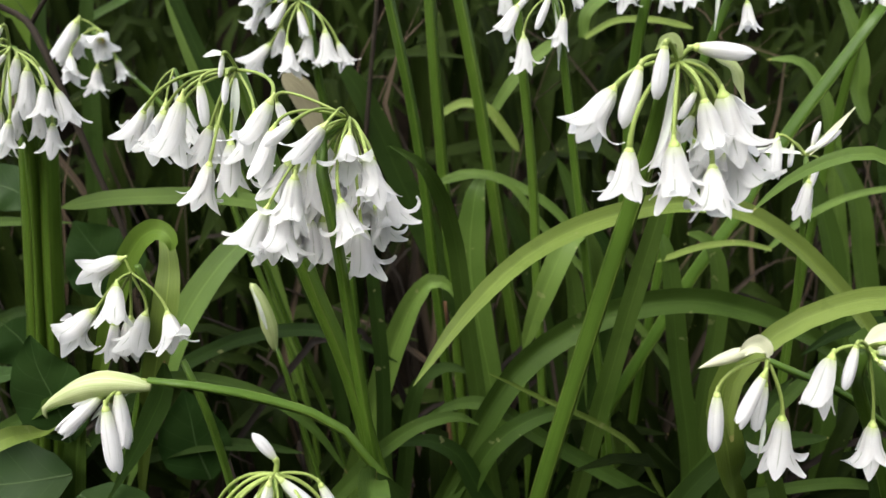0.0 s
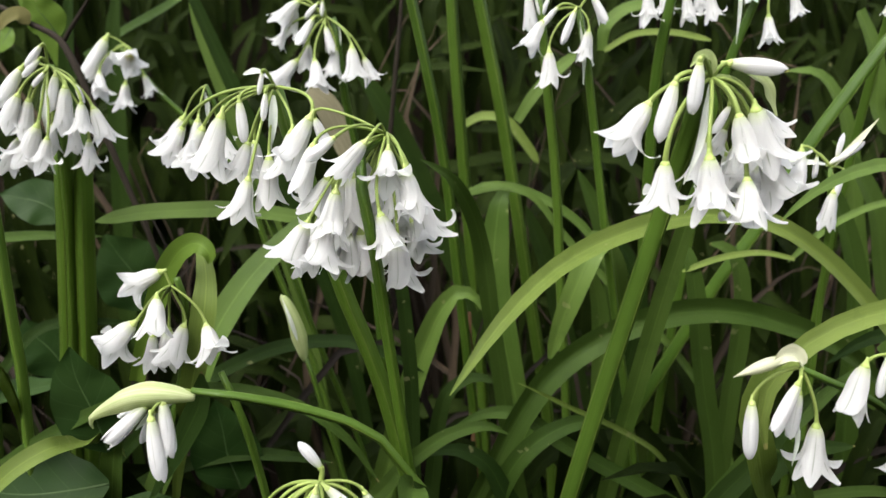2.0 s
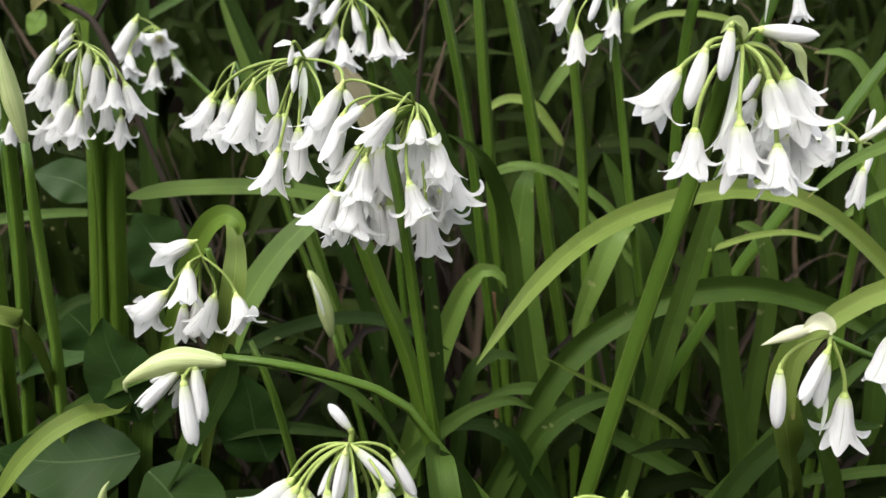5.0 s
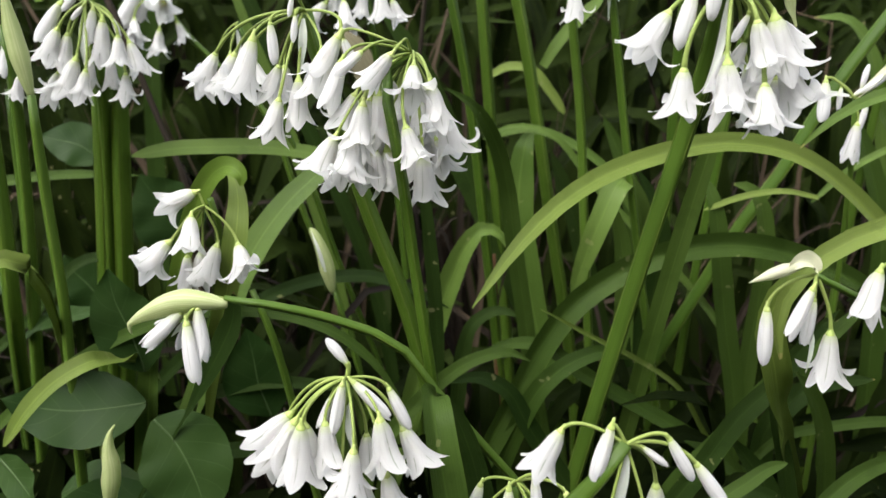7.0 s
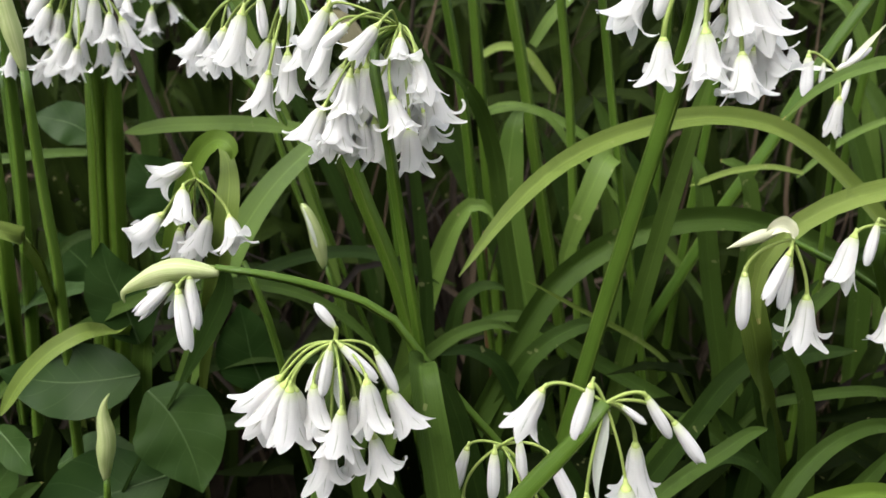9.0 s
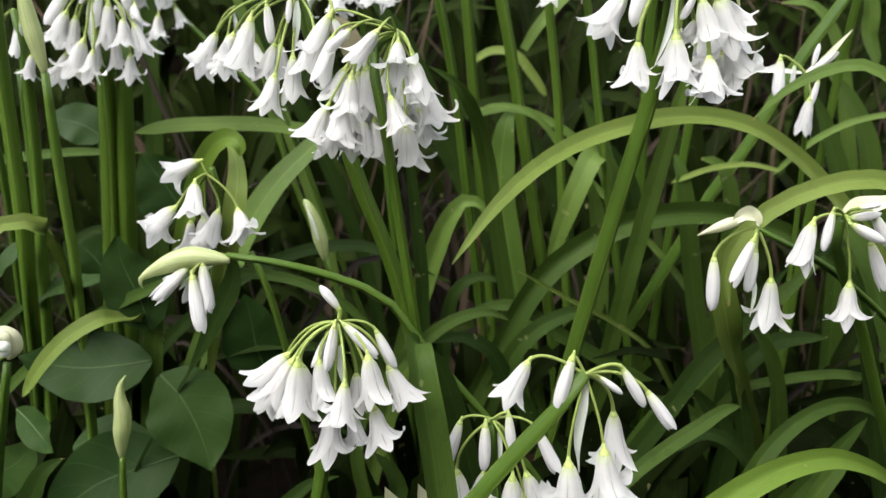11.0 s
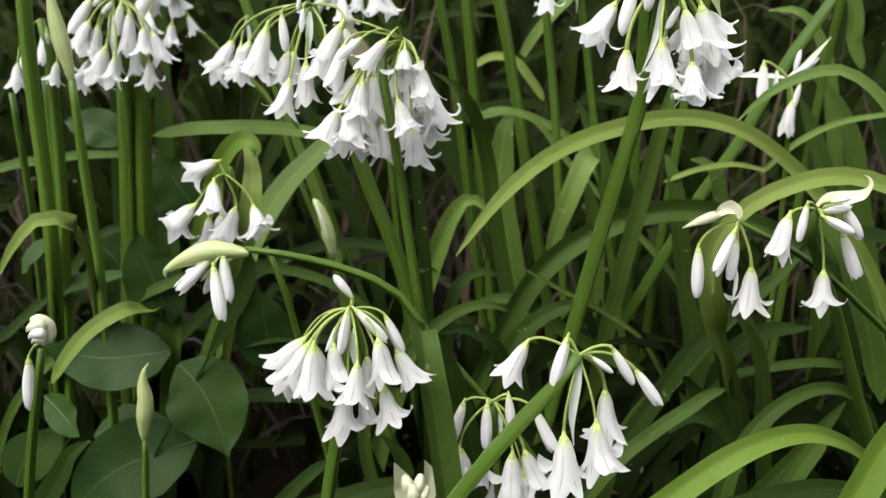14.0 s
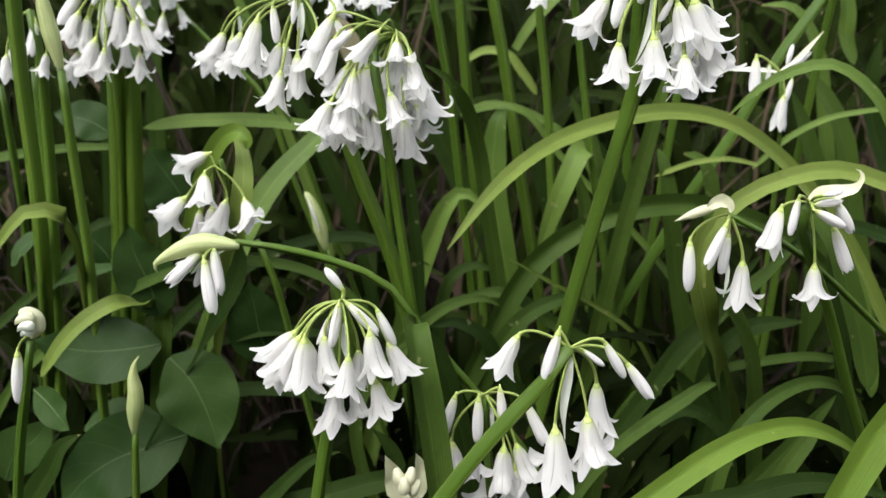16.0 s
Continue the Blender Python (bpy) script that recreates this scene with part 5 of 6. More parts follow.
strap_leaf("shaded strap leaf arching behind the stout stem", [(-0.0366, 0.2685, -0.0050), (-0.0196, 0.2738, 0.1127), (0.0168, 0.2850, 0.1884), (0.0270, 0.2881, 0.2095), (0.0396, 0.2913, 0.2269), (0.0599, 0.2944, 0.2412), (0.0830, 0.2975, 0.2490), (0.1094, 0.3006, 0.2503), (0.1371, 0.3037, 0.2430), (0.1667, 0.3069, 0.2278), (0.1931, 0.3100, 0.2038)], 0.01020, LEAF_MID, fold=0.65, twist=(-45, 0))
strap_leaf("thin grass-like blade slanting across the clump", [(0.1542, 0.3484, -0.0050), (0.1380, 0.3362, 0.1033), (0.1033, 0.3100, 0.1616), (0.0874, 0.2980, 0.1883), (0.0667, 0.2860, 0.2067), (0.0452, 0.2740, 0.2220), (0.0247, 0.2620, 0.2377)], 0.00243, LEAF_PALE)
strap_leaf("strap leaf with a sharp bend near its top", [(0.2383, 0.2500, -0.0050), (0.2186, 0.2500, 0.1567), (0.1765, 0.2500, 0.2713), (0.1684, 0.2500, 0.2934), (0.1550, 0.2500, 0.3104), (0.1411, 0.2500, 0.3178), (0.1268, 0.2500, 0.3150), (0.1149, 0.2500, 0.3083), (0.1053, 0.2500, 0.2988)], 0.00595, LEAF)
strap_leaf("narrow strap leaf in the shade", [(0.2220, 0.3400, 0.2895), (0.2057, 0.3400, 0.2878), (0.1842, 0.3400, 0.2834), (0.1661, 0.3400, 0.2734), (0.1511, 0.3400, 0.2586)], 0.00327)
strap_leaf("narrow pale blade lying across taller leaves", [(0.1497, 0.3300, 0.2630), (0.1357, 0.3300, 0.2658), (0.1194, 0.3300, 0.2641), (0.1007, 0.3300, 0.2574)], 0.00291, LEAF_PALE)
strap_leaf("upright strap leaf folded over at its top", [(0.0604, 0.3592, -0.0050), (0.0526, 0.3626, 0.1017), (0.0357, 0.3700, 0.1810), (0.0289, 0.3730, 0.2133), (0.0245, 0.3760, 0.2415), (0.0254, 0.3790, 0.2658), (0.0284, 0.3820, 0.2806), (0.0313, 0.3850, 0.2838)], 0.01443, LEAF, fold=0.2, profile=CRESTED)
strap_leaf("narrow arching leaf behind the folded one", [(0.0844, 0.3850, 0.2393), (0.0674, 0.3850, 0.2647), (0.0483, 0.3850, 0.2777), (0.0282, 0.3850, 0.2841), (0.0068, 0.3850, 0.2792)], 0.00507)
strap_leaf("broad strap leaf rising behind the small umbel", [(-0.1528, 0.2612, -0.0050), (-0.1380, 0.2735, 0.1239), (-0.1063, 0.3000, 0.2078), (-0.0943, 0.3100, 0.2394), (-0.0789, 0.3200, 0.2616), (-0.0636, 0.3300, 0.2757), (-0.0507, 0.3400, 0.2895)], 0.01263, fold=0.25, profile=RISING)
strap_leaf("horizontal strap leaf with a blunt yellowing tip", [(-0.0448, 0.3600, 0.2692), (-0.0669, 0.3530, 0.2768), (-0.0881, 0.3460, 0.2816), (-0.1113, 0.3390, 0.2833), (-0.1285, 0.3320, 0.2836), (-0.1441, 0.3250, 0.2817)], 0.00780, fold=0.15)
strap_leaf("strap leaf curling over beside a stout stem", [(-0.2042, 0.3700, -0.0050), (-0.1900, 0.3398, 0.1507), (-0.1597, 0.2750, 0.2173), (-0.1491, 0.2525, 0.2405), (-0.1406, 0.2300, 0.2601), (-0.1399, 0.2175, 0.2699), (-0.1464, 0.2150, 0.2712), (-0.1553, 0.2125, 0.2632), (-0.1643, 0.2100, 0.2484)], 0.00749, LEAF_PALE, fold=0.4)
strap_leaf("pale strap leaf drooping over broad leaves", [(-0.1277, 0.2850, 0.1984), (-0.1270, 0.2662, 0.2142), (-0.1261, 0.2453, 0.2247), (-0.1301, 0.2335, 0.2289), (-0.1377, 0.2297, 0.2254), (-0.1481, 0.2258, 0.2160), (-0.1564, 0.2220, 0.2035)], 0.00667, LEAF_PALE, fold=0.35)
strap_leaf("strap leaf bending over at its top", [(-0.0540, 0.3370, -0.0050), (-0.0457, 0.3364, 0.0881), (-0.0279, 0.3350, 0.1560), (-0.0170, 0.3342, 0.1978), (-0.0091, 0.3333, 0.2224), (0.0003, 0.3325, 0.2426), (0.0058, 0.3317, 0.2483), (0.0128, 0.3308, 0.2459), (0.0156, 0.3300, 0.2404)], 0.01123, fold=0.65)
strap_leaf("small arching leaf among the stems", [(-0.0162, 0.3100, -0.0050), (-0.0128, 0.3100, 0.0977), (-0.0054, 0.3100, 0.1771), (-0.0034, 0.3100, 0.1980), (0.0015, 0.3100, 0.2126), (0.0109, 0.3100, 0.2183), (0.0231, 0.3100, 0.2149)], 0.00705, LEAF_DARK)
strap_leaf("wide strap leaf folded lengthwise, beside the drooping cluster", [(0.0145, 0.1340, -0.0050), (0.0092, 0.1442, 0.0984), (-0.0022, 0.1660, 0.1715), (-0.0049, 0.1713, 0.1894), (-0.0081, 0.1767, 0.2114), (-0.0110, 0.1820, 0.2280), (-0.0125, 0.1873, 0.2367), (-0.0132, 0.1967, 0.2360), (-0.0125, 0.2100, 0.2286)], 0.00999, LEAF_MID, fold=0.7, twist=(-15, -25), profile=BLUNT)
strap_leaf("dark folded strap leaf behind the paler one", [(0.0310, 0.2187, -0.0050), (0.0233, 0.2175, 0.0954), (0.0069, 0.2150, 0.1702), (0.0020, 0.2142, 0.1926), (-0.0029, 0.2135, 0.2117), (-0.0087, 0.2127, 0.2252), (-0.0127, 0.2120, 0.2295)], 0.00983, LEAF_DARK, twist=(30, 20))
strap_leaf("wide bright strap leaf sweeping up from the front", [(0.0413, 0.1350, 0.1975), (0.0545, 0.1390, 0.2055), (0.0647, 0.1430, 0.2110), (0.0768, 0.1470, 0.2170), (0.0893, 0.1510, 0.2205), (0.1017, 0.1550, 0.2204), (0.1142, 0.1590, 0.2154), (0.1270, 0.1630, 0.2058), (0.1364, 0.1660, 0.1953)], 0.00720, LEAF_FRESH, fold=0.5, profile=TAPER)
strap_leaf("bright broad strap leaf", [(0.1045, 0.1400, 0.1912), (0.1135, 0.1433, 0.2080), (0.1213, 0.1467, 0.2208), (0.1320, 0.1500, 0.2353)], 0.00998, LEAF_FRESH, fold=0.5)
strap_leaf("strap leaf lying low between umbels", [(0.0406, 0.1960, 0.1588), (0.0489, 0.2000, 0.1710), (0.0592, 0.2030, 0.1828), (0.0717, 0.2060, 0.1923), (0.0843, 0.2090, 0.1999), (0.0931, 0.2110, 0.2049), (0.0981, 0.2120, 0.2057)], 0.00520, LEAF_MID, fold=0.3)
strap_leaf("strap leaf bending over in the lower clump", [(0.0550, 0.2000, 0.0200), (0.0972, 0.2050, 0.1597), (0.1026, 0.2080, 0.1792), (0.1113, 0.2120, 0.1905), (0.1224, 0.2160, 0.1985), (0.1343, 0.2200, 0.2016), (0.1460, 0.2240, 0.1995), (0.1591, 0.2280, 0.1900), (0.1699, 0.2310, 0.1732)], 0.00920, LEAF_MID, fold=0.5, profile=TAPER)
strap_leaf("upright leaf below the hanging bells", [(0.1424, 0.2541, -0.0050), (0.1371, 0.2496, 0.0951), (0.1258, 0.2400, 0.1703), (0.1228, 0.2375, 0.1898), (0.1187, 0.2350, 0.2061), (0.1128, 0.2325, 0.2188), (0.1050, 0.2300, 0.2285)], 0.00740, LEAF_MID, fold=0.25)
strap_leaf("hanging strap leaf beside the cream bract", [(0.1334, 0.2300, 0.2654), (0.1390, 0.2263, 0.2578), (0.1463, 0.2225, 0.2393), (0.1530, 0.2188, 0.2183), (0.1563, 0.2150, 0.2015)], 0.00985, LEAF_MID, fold=0.25)
strap_leaf("pale strap leaf standing behind the long arch", [(0.1176, 0.4026, -0.0050), (0.1099, 0.3938, 0.1060), (0.0936, 0.3750, 0.1859), (0.0850, 0.3650, 0.2284), (0.0734, 0.3450, 0.2619), (0.0644, 0.3310, 0.2706), (0.0560, 0.3250, 0.2549), (0.0492, 0.3250, 0.2351), (0.0450, 0.3250, 0.2197)], 0.01096, LEAF, fold=0.25, profile=BLUNT)
strap_leaf("dark strap leaf leaning to the long arch", [(0.0607, 0.3600, -0.0050), (0.0679, 0.3600, 0.0995), (0.0833, 0.3600, 0.1782), (0.0904, 0.3600, 0.2141), (0.0898, 0.3600, 0.2452), (0.0780, 0.3600, 0.2692)], 0.01054, LEAF_DARK, fold=0.2)
strap_leaf("grey-green leaf with a drooping pale tip", [(0.0113, 0.5000, 0.2974), (0.0263, 0.5000, 0.3048), (0.0396, 0.5000, 0.3026), (0.0513, 0.5000, 0.2900), (0.0613, 0.5000, 0.2757)], 0.00668, LEAF_PALE)
strap_leaf("drooping strap leaf tip at the back of the bank", [(0.2250, 0.4500, 0.3666), (0.2351, 0.4500, 0.3476), (0.2402, 0.4500, 0.3315), (0.2415, 0.4500, 0.3164), (0.2491, 0.4500, 0.3003)], 0.01040, fold=0.2)
strap_leaf("strap leaf arching beside the full umbel", [(0.0620, 0.3150, -0.0050), (0.0343, 0.3120, 0.1498), (0.0290, 0.3110, 0.1782), (0.0256, 0.3100, 0.2001), (0.0222, 0.3080, 0.2216), (0.0179, 0.3050, 0.2473), (0.0138, 0.3000, 0.2743), (0.0078, 0.2920, 0.2948), (-0.0000, 0.2840, 0.3077), (-0.0100, 0.2760, 0.3153)], 0.00750, LEAF_MID, fold=0.4, face=(-0.3, -0.8, 0.6))
strap_leaf("arching strap leaf at the back of the bank", [(0.2711, 0.4500, -0.0050), (0.2595, 0.4500, 0.1515), (0.2346, 0.4500, 0.2707), (0.2299, 0.4500, 0.2933), (0.2222, 0.4500, 0.3153), (0.2056, 0.4500, 0.3344), (0.1883, 0.4500, 0.3350)], 0.01035, fold=0.2)
strap_leaf("slanting leaf at the back of the bank", [(0.0386, 0.4200, 0.3113), (0.0456, 0.4200, 0.3228), (0.0567, 0.4200, 0.3356), (0.0678, 0.4200, 0.3454)], 0.00678, fold=0.2)
strap_leaf("rounded grey-green leaf at the back of the bank", [(0.0931, 0.4800, 0.3447), (0.0941, 0.4800, 0.3572), (0.1033, 0.4800, 0.3666), (0.1191, 0.4800, 0.3712)], 0.00760, fold=0.2)
strap_leaf("pale blade behind the high umbel", [(0.0905, 0.4600, 0.3454), (0.1057, 0.4600, 0.3538), (0.1244, 0.4600, 0.3551), (0.1498, 0.4600, 0.3509)], 0.00441, LEAF_PALE)
strap_leaf("leaf lying across the foot of the stems", [(0.1729, 0.3800, -0.0050), (0.1367, 0.3800, 0.1724), (0.0591, 0.3800, 0.2599), (0.0391, 0.3800, 0.2824), (0.0201, 0.3800, 0.2865), (0.0067, 0.3800, 0.2811)], 0.00413)
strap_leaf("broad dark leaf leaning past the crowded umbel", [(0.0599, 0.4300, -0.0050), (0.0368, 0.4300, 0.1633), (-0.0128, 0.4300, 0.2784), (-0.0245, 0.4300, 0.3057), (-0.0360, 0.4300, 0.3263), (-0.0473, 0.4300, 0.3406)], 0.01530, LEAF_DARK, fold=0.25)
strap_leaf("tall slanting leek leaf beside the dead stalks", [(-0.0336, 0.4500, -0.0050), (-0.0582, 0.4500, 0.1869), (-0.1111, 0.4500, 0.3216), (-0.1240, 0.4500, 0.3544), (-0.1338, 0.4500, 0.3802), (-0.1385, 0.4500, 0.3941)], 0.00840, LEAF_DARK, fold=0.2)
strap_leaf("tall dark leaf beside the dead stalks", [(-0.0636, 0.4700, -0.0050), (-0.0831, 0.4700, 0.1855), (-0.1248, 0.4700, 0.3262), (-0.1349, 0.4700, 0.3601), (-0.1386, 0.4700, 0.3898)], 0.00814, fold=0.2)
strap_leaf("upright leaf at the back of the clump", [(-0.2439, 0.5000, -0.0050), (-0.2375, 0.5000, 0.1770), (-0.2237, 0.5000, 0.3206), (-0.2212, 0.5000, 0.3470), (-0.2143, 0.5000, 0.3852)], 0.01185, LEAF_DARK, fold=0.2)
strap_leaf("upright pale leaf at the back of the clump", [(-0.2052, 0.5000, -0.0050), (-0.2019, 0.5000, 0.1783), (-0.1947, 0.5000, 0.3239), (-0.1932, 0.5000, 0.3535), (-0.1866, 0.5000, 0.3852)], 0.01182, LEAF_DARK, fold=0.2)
strap_leaf("leaf slanting up behind the twig", [(-0.2194, 0.5200, 0.3396), (-0.1971, 0.5200, 0.3532), (-0.1718, 0.5200, 0.3665), (-0.1538, 0.5200, 0.3765)], 0.00652, LEAF_MID, fold=0.2)
strap_leaf("strap leaf low in the clump, its green darkened for shade", [(0.3505, 0.3000, -0.0050), (0.3030, 0.3000, 0.2057), (0.2013, 0.3000, 0.2354), (0.1828, 0.3000, 0.2408), (0.1677, 0.3000, 0.2376), (0.1533, 0.3000, 0.2272)], 0.00844, LEAF_DARK)
strap_leaf("strap leaf low in the clump, its green darkened for shade", [(0.1133, 0.2800, -0.0050), (0.1149, 0.2800, 0.0810), (0.1183, 0.2800, 0.1471), (0.1201, 0.2800, 0.1821), (0.1362, 0.2800, 0.1989), (0.1588, 0.2800, 0.2016)], 0.00978, LEAF_DARK)
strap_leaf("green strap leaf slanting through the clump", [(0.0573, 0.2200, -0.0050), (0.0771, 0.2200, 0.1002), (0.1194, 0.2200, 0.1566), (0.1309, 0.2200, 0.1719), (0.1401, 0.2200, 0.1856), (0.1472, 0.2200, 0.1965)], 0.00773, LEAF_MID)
strap_leaf("strap leaf low in the clump, its green darkened for shade", [(0.0177, 0.2350, -0.0050), (0.0375, 0.2350, 0.1163), (0.0799, 0.2350, 0.1912), (0.0898, 0.2350, 0.2085), (0.1017, 0.2350, 0.2230), (0.1109, 0.2350, 0.2393), (0.1185, 0.2350, 0.2484)], 0.00780, LEAF_DARK)
strap_leaf("strap leaf low in the clump, its green darkened for shade", [(0.1999, 0.2600, -0.0050), (0.1923, 0.2600, 0.0891), (0.1762, 0.2600, 0.1586), (0.1692, 0.2600, 0.1889), (0.1624, 0.2600, 0.2152), (0.1557, 0.2600, 0.2403)], 0.00844, LEAF_DARK)
strap_leaf("strap leaf low in the clump, its green darkened for shade", [(0.0997, 0.2400, -0.0050), (0.1013, 0.2400, 0.0879), (0.1049, 0.2400, 0.1596), (0.1057, 0.2400, 0.1756), (0.0975, 0.2400, 0.1886), (0.0897, 0.2400, 0.1987)], 0.00953, LEAF_DARK)
strap_leaf("strap leaf low in the clump, its green darkened for shade", [(-0.0041, 0.1900, -0.0050), (0.0305, 0.1900, 0.1499), (0.1047, 0.1900, 0.1721), (0.1241, 0.1900, 0.1778), (0.1403, 0.1900, 0.1767), (0.1572, 0.1900, 0.1720)], 0.00887, LEAF_DARK)
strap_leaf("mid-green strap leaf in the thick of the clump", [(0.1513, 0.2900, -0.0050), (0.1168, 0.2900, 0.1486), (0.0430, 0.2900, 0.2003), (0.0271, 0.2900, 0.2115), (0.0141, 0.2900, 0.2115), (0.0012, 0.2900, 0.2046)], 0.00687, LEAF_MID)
strap_leaf("strap leaf low in the clump, its green darkened for shade", [(0.0811, 0.2800, -0.0050), (0.0623, 0.2800, 0.1109), (0.0218, 0.2800, 0.1822), (0.0139, 0.2800, 0.1962), (0.0011, 0.2800, 0.2017), (-0.0091, 0.2800, 0.1990)], 0.00824, LEAF_DARK)
strap_leaf("strap leaf low in the clump, its green darkened for shade", [(-0.1930, 0.2800, -0.0050), (-0.1628, 0.2800, 0.1292), (-0.0979, 0.2800, 0.1680), (-0.0771, 0.2800, 0.1680), (-0.0615, 0.2800, 0.1650), (-0.0463, 0.2800, 0.1533)], 0.00695, LEAF_DARK)
strap_leaf("strap leaf low in the clump, its green darkened for shade", [(-0.2014, 0.3000, -0.0050), (-0.1713, 0.3000, 0.1323), (-0.1068, 0.3000, 0.1847), (-0.0849, 0.3000, 0.1890), (-0.0634, 0.3000, 0.1876), (-0.0473, 0.3000, 0.1846)], 0.00637, LEAF_DARK)
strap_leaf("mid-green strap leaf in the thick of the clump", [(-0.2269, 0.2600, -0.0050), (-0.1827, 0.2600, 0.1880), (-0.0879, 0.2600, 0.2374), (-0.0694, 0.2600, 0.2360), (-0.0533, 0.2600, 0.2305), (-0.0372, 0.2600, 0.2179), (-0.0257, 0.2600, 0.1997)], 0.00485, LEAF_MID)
strap_leaf("strap leaf low in the clump, its green darkened for shade", [(-0.1395, 0.2200, -0.0050), (-0.1178, 0.2200, 0.1016), (-0.0715, 0.2200, 0.1517), (-0.0619, 0.2200, 0.1620), (-0.0527, 0.2200, 0.1696), (-0.0437, 0.2200, 0.1721)], 0.00653, LEAF_DARK)
strap_leaf("strap leaf low in the clump, its green darkened for shade", [(-0.1321, 0.2200, -0.0050), (-0.1013, 0.2200, 0.1318), (-0.0354, 0.2200, 0.1568), (-0.0218, 0.2200, 0.1620), (-0.0238, 0.2200, 0.1746), (-0.0302, 0.2200, 0.1821)], 0.00975, LEAF_DARK)
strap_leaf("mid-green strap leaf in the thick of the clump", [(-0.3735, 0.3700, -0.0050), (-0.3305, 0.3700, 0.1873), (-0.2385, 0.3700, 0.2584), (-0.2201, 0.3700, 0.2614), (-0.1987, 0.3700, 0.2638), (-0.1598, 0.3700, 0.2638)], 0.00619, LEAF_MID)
strap_leaf("strap leaf low in the clump, its green darkened for shade", [(-0.2999, 0.3400, -0.0050), (-0.2690, 0.3400, 0.1409), (-0.2027, 0.3400, 0.2051), (-0.1761, 0.3400, 0.2309), (-0.1588, 0.3400, 0.2324), (-0.1359, 0.3400, 0.2318)], 0.00592, LEAF_DARK)
strap_leaf("strap leaf low in the clump, its green darkened for shade", [(0.0992, 0.4200, -0.0050), (0.0890, 0.4200, 0.1102), (0.0673, 0.4200, 0.1954), (0.0591, 0.4200, 0.2275), (0.0516, 0.4200, 0.2482), (0.0443, 0.4200, 0.2668)], 0.01191, LEAF_DARK)
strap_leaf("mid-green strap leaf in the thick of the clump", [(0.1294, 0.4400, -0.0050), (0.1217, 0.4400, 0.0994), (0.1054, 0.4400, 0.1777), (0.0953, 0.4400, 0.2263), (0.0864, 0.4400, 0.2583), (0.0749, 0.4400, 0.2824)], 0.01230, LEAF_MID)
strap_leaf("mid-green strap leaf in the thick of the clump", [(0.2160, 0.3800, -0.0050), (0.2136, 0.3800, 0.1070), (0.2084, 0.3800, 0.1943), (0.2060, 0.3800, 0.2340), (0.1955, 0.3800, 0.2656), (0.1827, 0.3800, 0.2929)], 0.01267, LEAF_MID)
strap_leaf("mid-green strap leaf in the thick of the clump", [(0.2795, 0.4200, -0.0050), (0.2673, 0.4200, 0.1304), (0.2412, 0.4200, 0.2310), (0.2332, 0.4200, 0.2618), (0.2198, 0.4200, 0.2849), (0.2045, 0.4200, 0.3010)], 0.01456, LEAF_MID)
strap_leaf("strap leaf low in the clump, its green darkened for shade", [(0.3377, 0.4400, -0.0050), (0.3173, 0.4400, 0.1397), (0.2737, 0.4400, 0.2370), (0.2611, 0.4400, 0.2653), (0.2550, 0.4400, 0.2925), (0.2580, 0.4400, 0.3157)], 0.01407, LEAF_DARK)
strap_leaf("strap leaf low in the clump, its green darkened for shade", [(-0.1856, 0.3300, -0.0050), (-0.1448, 0.3300, 0.1740), (-0.0574, 0.3300, 0.2264), (-0.0434, 0.3300, 0.2264), (-0.0266, 0.3300, 0.2205), (-0.0096, 0.3300, 0.2115)], 0.00668, LEAF_DARK)
strap_leaf("strap leaf low in the clump, its green darkened for shade", [(-0.2182, 0.2100, -0.0050), (-0.1997, 0.2100, 0.0993), (-0.1601, 0.2100, 0.1587), (-0.1518, 0.2100, 0.1711), (-0.1461, 0.2100, 0.1809), (-0.1391, 0.2100, 0.1857)], 0.01126, LEAF_DARK)
strap_leaf("young leaf tip folded over above the small cluster", [(-0.1114, 0.2660, 0.2376), (-0.1040, 0.2620, 0.2586), (-0.0979, 0.2590, 0.2736), (-0.0924, 0.2560, 0.2844), (-0.0873, 0.2540, 0.2901), (-0.0835, 0.2530, 0.2919), (-0.0798, 0.2510, 0.2913), (-0.0777, 0.2500, 0.2885), (-0.0785, 0.2500, 0.2858)], 0.00760, LEAF_FRESH, fold=0.35, face=(0.1, -0.95, 0.3))
strap_leaf("pale upright stalk of the broad-leaved plant", [(-0.1430, 0.2700, -0.0050), (-0.1385, 0.2700, 0.0958), (-0.1288, 0.2700, 0.1730), (-0.1257, 0.2700, 0.1979), (-0.1223, 0.2700, 0.2171), (-0.1182, 0.2700, 0.2310)], 0.00968, fold=0.5)
strap_leaf("short rounded leaf behind the small cluster", [(-0.1089, 0.2800, 0.0600), (-0.1049, 0.2760, 0.1856), (-0.0968, 0.2660, 0.2173), (-0.0876, 0.2520, 0.2433), (-0.0830, 0.2500, 0.2606), (-0.0814, 0.2530, 0.2717), (-0.0820, 0.2590, 0.2791), (-0.0841, 0.2640, 0.2845), (-0.0873, 0.2680, 0.2873)], 0.00850, LEAF_PALE, fold=0.3, profile=ROUNDED, face=(0.1, -0.95, 0.3))
strap_leaf("shaded leaf hanging below the drooping sheath", [(-0.1639, 0.2500, -0.0050), (-0.1420, 0.2500, 0.1313), (-0.0952, 0.2500, 0.2169), (-0.0898, 0.2500, 0.2268), (-0.0843, 0.2500, 0.2389), (-0.0836, 0.2500, 0.2484)], 0.00908, LEAF_DARK, fold=0.2, profile=HANGING)
